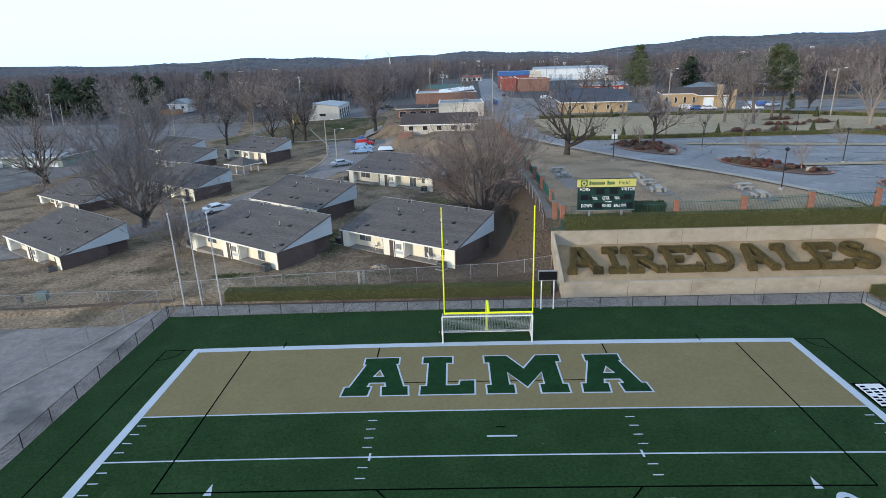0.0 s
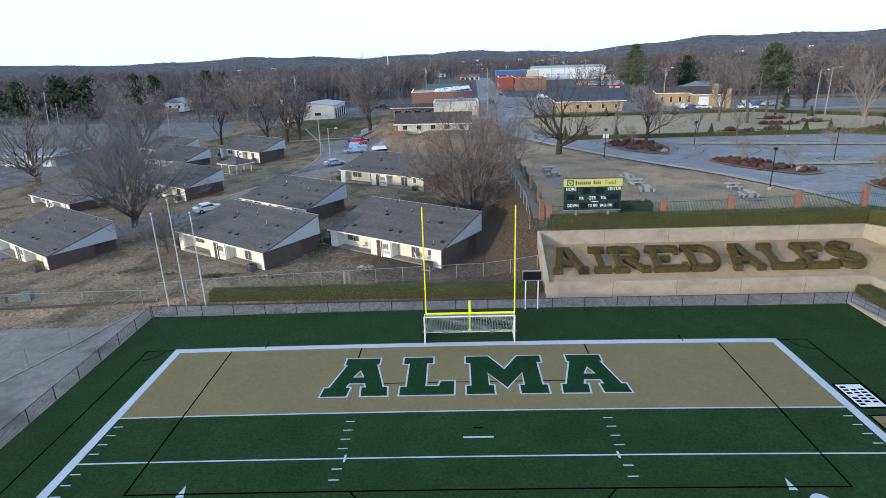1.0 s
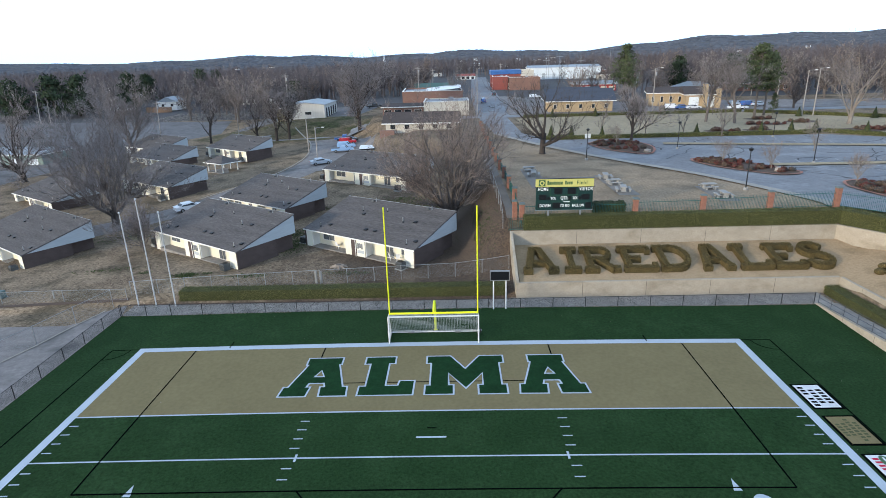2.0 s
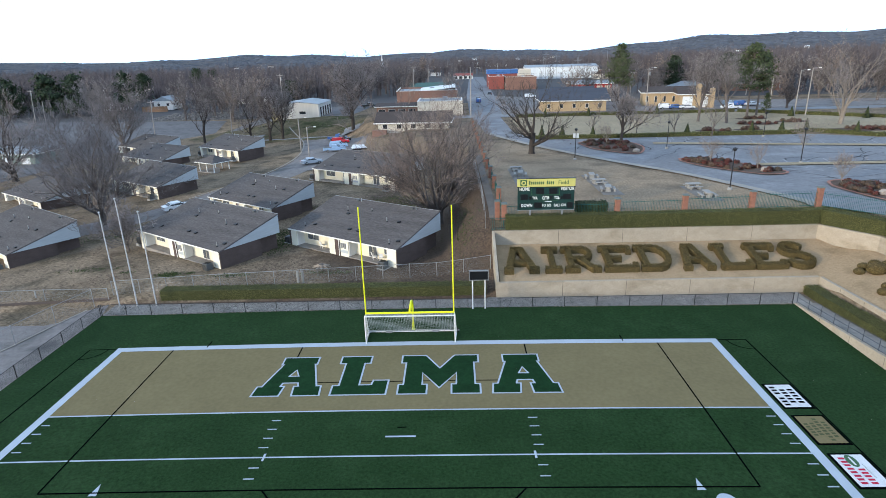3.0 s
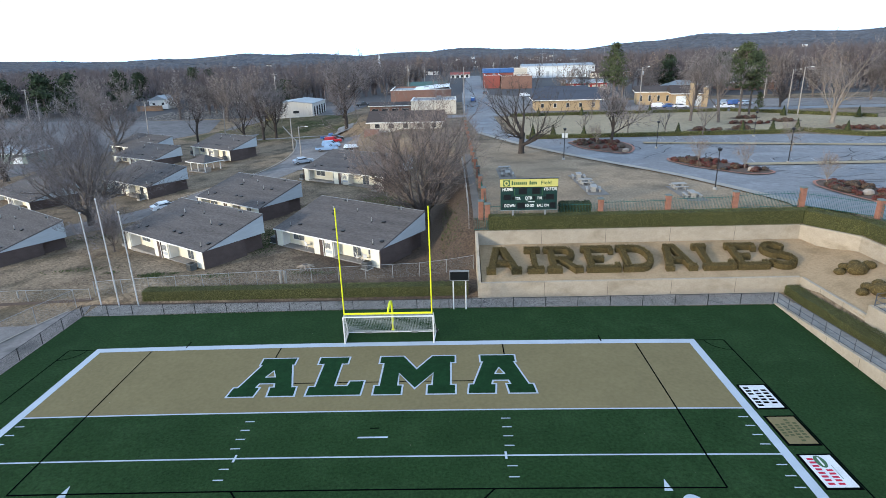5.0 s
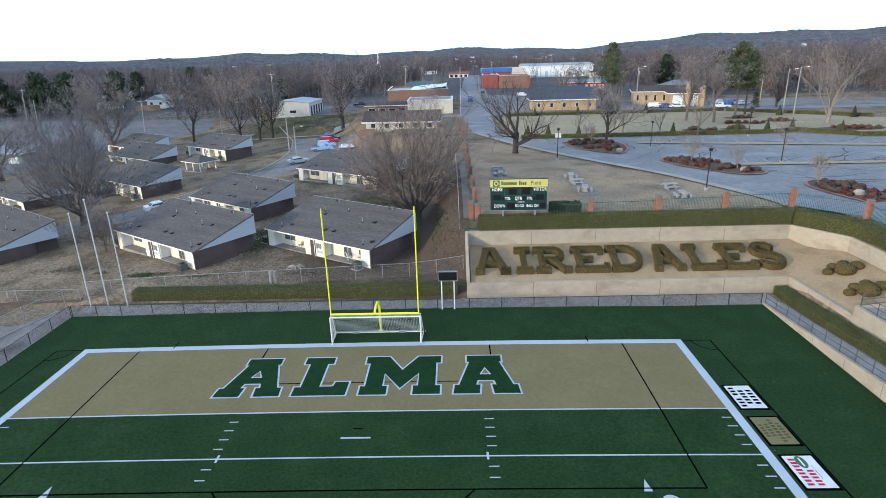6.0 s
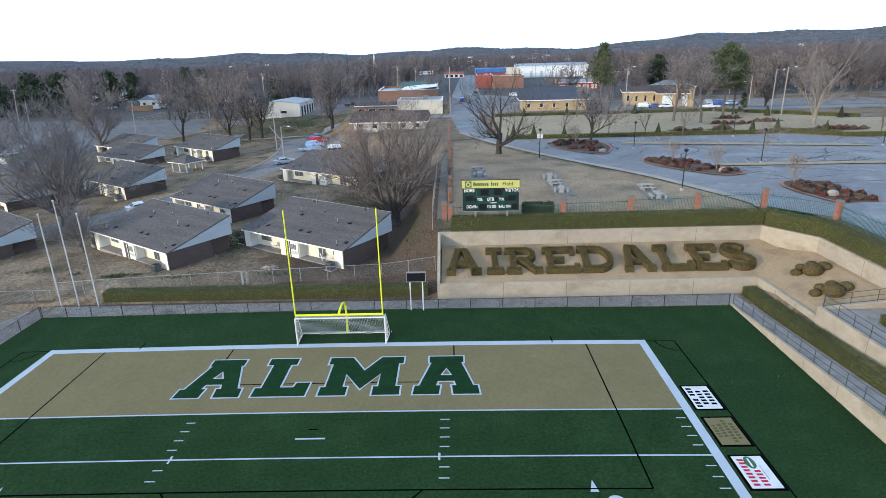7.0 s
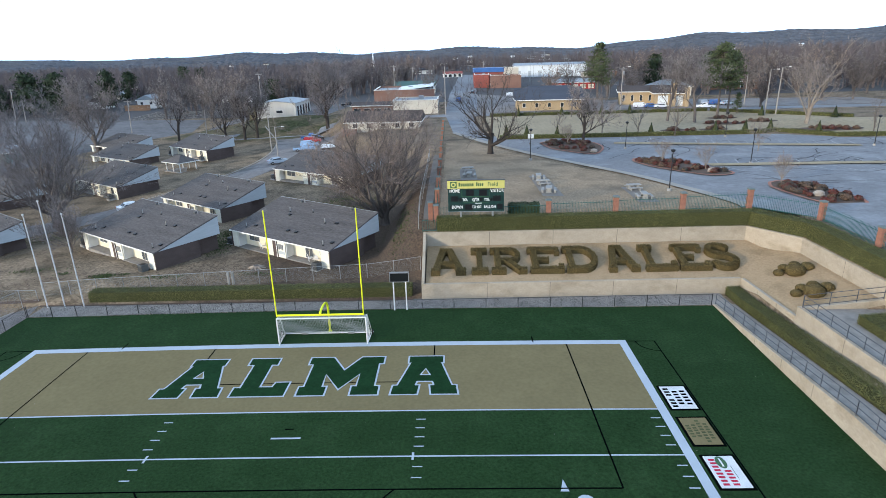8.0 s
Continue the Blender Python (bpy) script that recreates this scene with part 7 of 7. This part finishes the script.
# ---------------------------------------------------------------- vehicles
def car(x, y, z, ang, paintm, label, kind="sedan"):
    e = thing({"sedan": "car", "suv": "car", "pickup": "pickup_truck"}[kind], Matrix.Translation((x, y, z)) @ Matrix.Rotation(ang, 4, "Z"), label, "car" if kind != "pickup" else "truck", "parked vehicles")
    hw = .9
    if kind == "pickup":
        L2, prof = 2.75, [(-2.75, .45), (-2.75, 1.0), (-.75, 1.02), (-.65, 1.02), (-.45, 1.72), (.75, 1.74), (1.3, 1.12), (2.6, 1.02), (2.75, .8), (2.75, .42)]
        win = [(-.42, 1.12), (-.32, 1.62), (.68, 1.63), (1.12, 1.14)]
    elif kind == "suv":
        L2, prof = 2.35, [(-2.35, .45), (-2.35, 1.05), (-2.1, 1.68), (.55, 1.72), (1.2, 1.1), (2.2, .98), (2.35, .75), (2.35, .4)]
        win = [(-2.1, 1.1), (-1.92, 1.58), (.48, 1.62), (1.0, 1.12)]
    else:
        L2, prof = 2.3, [(-2.3, .4), (-2.3, .92), (-1.65, 1.02), (-1.0, 1.42), (.35, 1.44), (1.1, .98), (2.1, .84), (2.3, .62), (2.3, .36)]
        win = [(-1.5, 1.02), (-.92, 1.35), (.3, 1.37), (.92, 1.0)]
    n = len(prof)
    g = Geo()
    vs = [(a, -hw * (1 if h < 1.1 else .82), h) for a, h in prof] + [(a, hw * (1 if h < 1.1 else .82), h) for a, h in prof]
    g.add(vs, [tuple(range(n)), tuple(range(2 * n - 1, n - 1, -1))] + [(i, n + i, n + (i + 1) % n, (i + 1) % n) for i in range(n)])
    body = part("body", g, paintm, e)
    for s in (-1, 1):
        part("side_window", Geo().add([(a, s * (hw * (1.005 if h < 1.1 else .84) + .006), h) for a, h in win], [(0, 1, 2, 3) if s < 0 else (3, 2, 1, 0)]), GLASS, body)
        part("headlight", Geo().soft(L2 - .1, L2 + .02, s * .68 - .18, s * .68 + .18, .62, .76, .02), WHITE, body)
        part("tail_light", Geo().soft(-L2 - .02, -L2 + .06, s * .72 - .12, s * .72 + .12, .72, .92, .02), RED_PANEL, body)
        for a in (-L2 * .6, L2 * .62):
            w = part("wheel", Geo().tube((a, s * (hw - .16), .33), (a, s * (hw + .03), .33), .33, .33, 14), TYRE, e)
            part("rim", Geo().tube((a, s * hw, .33), (a, s * (hw + .045), .33), .2, .18, 10), CHROME, w)
    (a0, h0), (a1, h1) = win[2], win[3]
    part("windscreen", Geo().add([(a0 + .12, -.66, h0 + .06), (a0 + .12, .66, h0 + .06), (a1 + .2, .78, h1 + .04), (a1 + .2, -.78, h1 + .04)], [(0, 1, 2, 3)]), GLASS, body)
    (a0, h0), (a1, h1) = win[1], win[0]
    part("rear_window", Geo().add([(a0 - .1, .66, h0 + .05), (a0 - .1, -.66, h0 + .05), (a1 - .12, -.78, h1 + .04), (a1 - .12, .78, h1 + .04)], [(0, 1, 2, 3)]), GLASS, body)
    if kind == "pickup":
        part("truck_bed", Geo().box(-2.68, -.8, -.78, .78, .98, 1.035), BOARD_BLACK, body)
    part("bumper", Geo().soft(L2 - .05, L2 + .08, -hw + .05, hw - .05, .35, .55, .04), GREY_STEEL, body)


def paintwork(name, c):
    return mat(name, c, tuple(v * .9 for v in c), .25, 1, .4, spec=.6)


P_WHITE, P_BLUE, P_RED, P_SILVER, P_DARK = paintwork("car_white", (.75, .77, .80)), paintwork("car_blue", (.05, .12, .32)), paintwork("car_red", (.42, .02, .03)), paintwork("car_silver", (.42, .48, .55)), paintwork("car_dark", (.03, .035, .04))
P_PALE = paintwork("car_pale_blue", (.26, .40, .60))
for x, y, a, p, k, lab in ((-41.6, 47.8, .75, P_WHITE, "sedan", "white sedan parked in the lane behind a row house"), (-29.3, 121, .15, P_BLUE, "pickup", "dark blue pickup in the small lot"), (-27.0, 113.5, .15, P_RED, "suv", "red car in the small lot"),
                           (-26.0, 105.5, .15, P_PALE, "suv", "pale blue car in the small lot"), (-25.8, 99.3, .15, P_PALE, "pickup", "pale blue pickup in the small lot"), (-27.6, 82.6, .5, P_SILVER, "sedan", "silver car parked beside a row house"), (-27.6, 117.3, .15, P_DARK, "pickup", "dark pickup in the small lot"),
                           (69.5, 140.0, 0.0, P_WHITE, "suv", "white car before the public building"), (72.2, 139.4, .1, P_BLUE, "sedan", "blue car before the public building"), (75.2, 138.6, .0, P_WHITE, "sedan", "white and dark patrol car"), (86.5, 134, 3.0, P_WHITE, "pickup", "white pickup on the street"),
                           (91.5, 146, .4, P_SILVER, "suv", "silver car on the street"), (94.5, 144.5, .4, P_BLUE, "suv", "blue car on the street"), (97.5, 143.6, .4, P_SILVER, "sedan", "silver car on the street"),
                           (13.6, 186, 1.5, P_BLUE, "suv", "blue car parked on the main street"), (13.8, 193, 1.5, P_DARK, "suv", "dark car parked on the main street"), (20.6, 230, 1.5, P_DARK, "sedan", "dark car parked on the main street"), (36, 205, 0, P_WHITE, "suv", "white car by the shops"), (44, 207, .1, P_SILVER, "sedan", "silver car by the shops"),
                           (-28, 178, .3, P_DARK, "pickup", "dark pickup in the warehouse yard"), (-60, 176, .1, P_WHITE, "suv", "white van near the warehouse"), (-12, 200, .2, P_DARK, "sedan", "dark car behind the shops")):
    car(x, y, land(x, y) + .06, a, p, lab, k)
tr = thing("covered_trailer", Matrix.Translation((-19.6, 98.0, land(-19.6, 98))) @ Matrix.Rotation(.3, 4, "Z"), "small trailer under a white cover", "trailer")
part("cover", Geo().add([(-1.8, -.9, .9), (1.8, -.9, .9), (1.8, .9, .9), (-1.8, .9, .9), (-1.4, 0, 1.75), (1.4, 0, 1.6)], [(0, 1, 5, 4), (1, 2, 5), (2, 3, 4, 5), (3, 0, 4), (3, 2, 1, 0)]), WHITE_WALL, tr)
part("chassis", Geo().box(-1.7, 1.9, -.8, .8, .5, .88), BOARD_BLACK, tr)
for s in (-1, 1):
    part("wheel", Geo().tube((0, s * .75, .32), (0, s * .95, .32), .32, .32, 12), TYRE, tr)

# ---------------------------------------------------------------- yard clutter
stp = thing("tree_stump", Matrix.Translation((-11.3, 17.4, land(-11.3, 17.4))), "pale weathered tree stump with spreading roots", "stump")
part("stump", Geo().tube((0, 0, -.1), (0, 0, .32), .5, .36, 12), STUMP, stp)
for k in range(9):
    a = k * .7
    part("root", Geo().tube((.3 * math.cos(a), .3 * math.sin(a), .2), (1.05 * math.cos(a), .9 * math.sin(a), .0), .14, .05, 6), STUMP, stp)
part("cut_face", Geo().tube((0, 0, .32), (0, 0, .335), .3, .3, 12), BARK, stp)
ub = thing("utility_cabinet", Matrix.Translation((-46.8, 13.0, land(-46.8, 13.0))) @ Matrix.Scale(.9, 4), "green-grey utility cabinet on the dirt strip", "utility cabinet")
part("cabinet", Geo().soft(-.7, .7, -.45, .45, 0, .95, .06), mat("cabinet_green", (.12, .17, .165), None, .6, 2), ub)
part("plinth", Geo().soft(-.8, .8, -.55, .55, -.2, .06, .02), CONC_TABLE, ub)
bx2 = thing("cable_pedestal", Matrix.Translation((-48.8, 12.5, land(-48.8, 12.5))) @ Matrix.Scale(.8, 4), "small dark cable pedestal on the dirt strip", "pedestal")
part("body", Geo().soft(-.3, .3, -.25, .25, -.1, .7, .05), AC_GREY, bx2)
part("lid", Geo().soft(-.33, .33, -.28, .28, .7, .78, .03), BOARD_BLACK, bx2)
mp = thing("meter_post", Matrix.Translation((-12.6, 13.2, land(-12.6, 13.2))), "pair of pale utility posts at the chain-link fence", "post")
for s in (-.25, .25):
    part("post", Geo().soft(s - .12, s + .12, -.1, .1, -.1, 1.3, .04), CONC_TABLE, mp)
wp = solid("white_post", Geo().soft(-.06, .06, -.06, .06, -.1, .75, .02), CONC_TABLE, "short white marker post on the dirt strip", "post", m=Matrix.Translation((-40.0, 11.9, land(-40.0, 11.9))))

LITTER = mat("damp_gravel", (0.20, 0.165, 0.13), (0.12, 0.098, 0.078), 0.9, 6, 0.5, island=0.4)
# pebbles and leaf litter along the fence foot and in the yard
rnd = random.Random(9)
g = Geo()
for _ in range(1100):
    x = rnd.uniform(-25, 35)
    y = 7.27 + rnd.gauss(0, .06)
    r = rnd.uniform(.02, .05)
    g.blob((x, y, max(0, crown(x)) + r * .3), (r, r, r * .6), 5, 3, .2, rnd.randint(0, 999))
solid("gravel_strip", g, LITTER, "thin strip of pale gravel and leaves at the fence foot", "gravel", "stuff")
g = Geo()
for _ in range(90000):
    x, y = rnd.uniform(-62, 8.5), rnd.uniform(10, 56)
    heavy = smooth(-27, -16, x) * smooth(13.5, 16, y + .1 * x + 1.2) * (1 - smooth(40, 55, y))
    if noise.noise((x * .16, y * .16, 2)) + .55 * noise.noise((x * .7, y * .7, 4)) + rnd.gauss(0, .12) + .42 * heavy > .30:
        g.leaf((x, y, land(x, y) + .03), (0, 0, 3), rnd.uniform(.05, .11), rnd)
solid("fallen_leaves", g, BROWN_LEAF, "scattered brown fallen leaves in the yards", "leaf litter", "stuff")
g = Geo()
for _ in range(70):
    x, y = rnd.uniform(-26, 34), rnd.uniform(-16, 7)
    g.leaf((x, y, crown(x) + .02), (0, 0, 1), rnd.uniform(.018, .034), rnd)
solid("leaf_scraps", g, STONE, "few pale leaf scraps on the turf", "leaf litter", "stuff")
g = Geo()
rnd = random.Random(19)
for cx, cy, sx, sy, n in ((-27.7, 15.9, .75, .38, 420), (-25.6, 16.2, .3, .2, 60), (-38.5, 19.5, 2.2, .4, 130), (-33.5, 17.5, .4, .2, 50), (-18.6, 26.0, 1.0, 2.0, 900), (-19.5, 30.5, 1.6, 1.2, 900),
                          (-30.0, 36.0, 2.5, 1.0, 700), (-36, 40, 2.0, 1.2, 700), (-14, 44, 3.0, 1.2, 900), (-6, 48, 2.5, 1.5, 900), (-3, 44, 3, 2, 700), (4.5, 20, 1.0, 2.0, 500), (3.5, 27, 1.2, 2.5, 600), (-21, 15.2, 1.2, .3, 160), (-10, 15.6, 1.5, .3, 160), (-45, 34, 3, 1, 500)):
    for _k in range(n):
        x, y = rnd.gauss(cx, sx), rnd.gauss(cy, sy)
        a, z, q = rnd.uniform(0, 6.28), land(x, y), rnd.uniform(.05, .13)
        g.add([(x + .09 * math.cos(a), y + .09 * math.sin(a), z + .01), (x - .09 * math.cos(a), y - .09 * math.sin(a), z + .01), (x + rnd.gauss(0, .12), y + rnd.gauss(0, .12), z + q)], [(0, 1, 2)])
solid("grass_tufts", g, mat("dull_green_grass", (.060, .082, .026), None, .9, 2, island=.4), "dull green grass tufts in the dirt yards", "grass", "stuff")

# ---------------------------------------------------------------- winter woods
def wood_tree(g, x, y, z, h, rnd, n, wid):
    """A bare tree seen from afar: a trunk and thin branches that fan out to a rounded crown."""
    g.tube((x, y, z - .5), (x, y, z + h * .5), wid * 2.0, wid, 3, False)
    cw, cz, ch = h * rnd.uniform(.3, .42), z + h * .62, h * .4
    for _ in range(n):
        a, u = rnd.uniform(0, 6.28), rnd.uniform(-.75, 1)
        r = math.sqrt(max(0, 1 - u * u)) * rnd.uniform(.75, 1.05)
        q = Vector((x + cw * r * math.cos(a), y + cw * r * math.sin(a), cz + ch * u))
        p = Vector((x, y, z + h * rnd.uniform(.2, .55)))
        if p.z > q.z:
            p.z = q.z - .1 * h
        s = Vector((-math.sin(a), math.cos(a), .2)) * wid * rnd.uniform(.5, 1.0)
        g.add([p - s, p + s, q], [(0, 1, 2)])
        for _k in range(4):
            m = p.lerp(q, rnd.uniform(.55, 1.0))
            e2 = m + Vector((rnd.gauss(0, 1), rnd.gauss(0, 1), rnd.gauss(.4, .7))).normalized() * h * rnd.uniform(.07, .15)
            g.add([m - s * .55, m + s * .55, e2], [(0, 1, 2)])


def clear(x, y):
    if 4 < x < 36 and y < 480:
        return True
    if -45 < x < 72 and y < 235 or 72 <= x < 140 and y < 182:
        return True
    if 30 < x < 112 and 235 < y < 440:
        return True
    if -14 < x < 30 and y < 470:
        return True
    return False


rnd = random.Random(3)
g = Geo()
n = 0
while n < 4200:
    y = 200 + 620 * rnd.random() ** 1.1
    x = rnd.uniform(-1.05, 1.0) * (y + 40) * .95
    if clear(x, y) or (x < -40 and y < 215 and x > -240) or (y < 246 and -.62 < x / (y + 40) < -.43):
        continue
    d = math.hypot(x, y + 40)
    wood_tree(g, x, y, land(x, y), rnd.uniform(12, 20) * (1 + .15 * noise.noise((x * .02, y * .02, 1))), rnd, 34 if d < 420 else 17, .085 + d * .00032)
    n += 1
solid("winter_woods", g, WOODS, "dense grey-brown bare woods behind the town", "woods", "stuff")
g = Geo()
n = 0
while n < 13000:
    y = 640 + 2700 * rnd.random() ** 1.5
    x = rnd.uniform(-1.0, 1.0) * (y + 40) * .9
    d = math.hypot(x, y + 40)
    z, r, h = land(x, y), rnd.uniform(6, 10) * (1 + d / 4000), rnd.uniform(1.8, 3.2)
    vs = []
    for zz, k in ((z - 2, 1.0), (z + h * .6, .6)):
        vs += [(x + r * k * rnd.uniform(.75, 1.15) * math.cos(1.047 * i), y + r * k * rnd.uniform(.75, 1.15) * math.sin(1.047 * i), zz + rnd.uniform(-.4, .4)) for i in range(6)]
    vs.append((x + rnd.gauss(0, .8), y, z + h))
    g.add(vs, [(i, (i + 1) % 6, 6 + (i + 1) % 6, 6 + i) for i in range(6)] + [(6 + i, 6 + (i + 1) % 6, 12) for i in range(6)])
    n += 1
solid("hill_woods", g, HAZE_HILL, "far wooded hills in winter", "woods", "stuff")
for p in bpy.data.objects["hill_woods"].data.polygons:
    p.use_smooth = True
rnd = random.Random(33)
for k in range(46):
    x, y = rnd.choice(((rnd.uniform(-170, -14), rnd.uniform(186, 290)), (rnd.uniform(-110, -20), rnd.uniform(172, 215)), (rnd.uniform(-40, 4), rnd.uniform(175, 330)), (rnd.uniform(36, 190), rnd.uniform(205, 330)), (rnd.uniform(100, 170), rnd.uniform(125, 230)), (rnd.uniform(-150, -60), rnd.uniform(196, 240))))
    if -160 < x < -108 and y < 238:
        y += 45
    bare_tree("bare_tree", x, y, land(x, y), rnd.uniform(11, 18), "bare winter tree near the town", 300 + k, .25, 7, .62, .28, 1.0, None, rnd.choice((TWIG, TWIG, TWIG, TWIG_RED)), .7, fine=.036, levels=3)

for k, (x, y, h, tw, lv) in enumerate(((144, 232, 15, TWIG_RED, None), (118, 172, 13, TWIG, None), (126, 186, 15, TWIG_RED, None), (134, 170, 14, TWIG, None), (112, 192, 14, TWIG, None), (150, 190, 16, TWIG_RED, None), (104, 176, 11, TWIG, None), (160, 172, 15, TWIG, None), (142, 152, 13, TWIG, None),
                                       (98, 190, 15, TWIG, None), (84, 196, 16, TWIG_RED, None), (72, 190, 14, TWIG, None), (78, 178, 12, TWIG, None), (58, 196, 13, TWIG, None), (50, 190, 12, TWIG_RED, None), (170, 150, 15, TWIG, None), (103, 134, 9, TWIG_RED, 1.0), (-78, 196, 15, TWIG, None), (-150, 206, 15, TWIG, None), (-66, 192, 15, TWIG, None))):
    bare_tree("bare_tree", x, y, land(x, y), h, "bare winter tree with brown leaves near the street" if lv else "bare winter tree beyond the yards", 500 + k, .22, 9, .6, .3, 1.0, None, tw, .9, lv, fine=.034, levels=3)
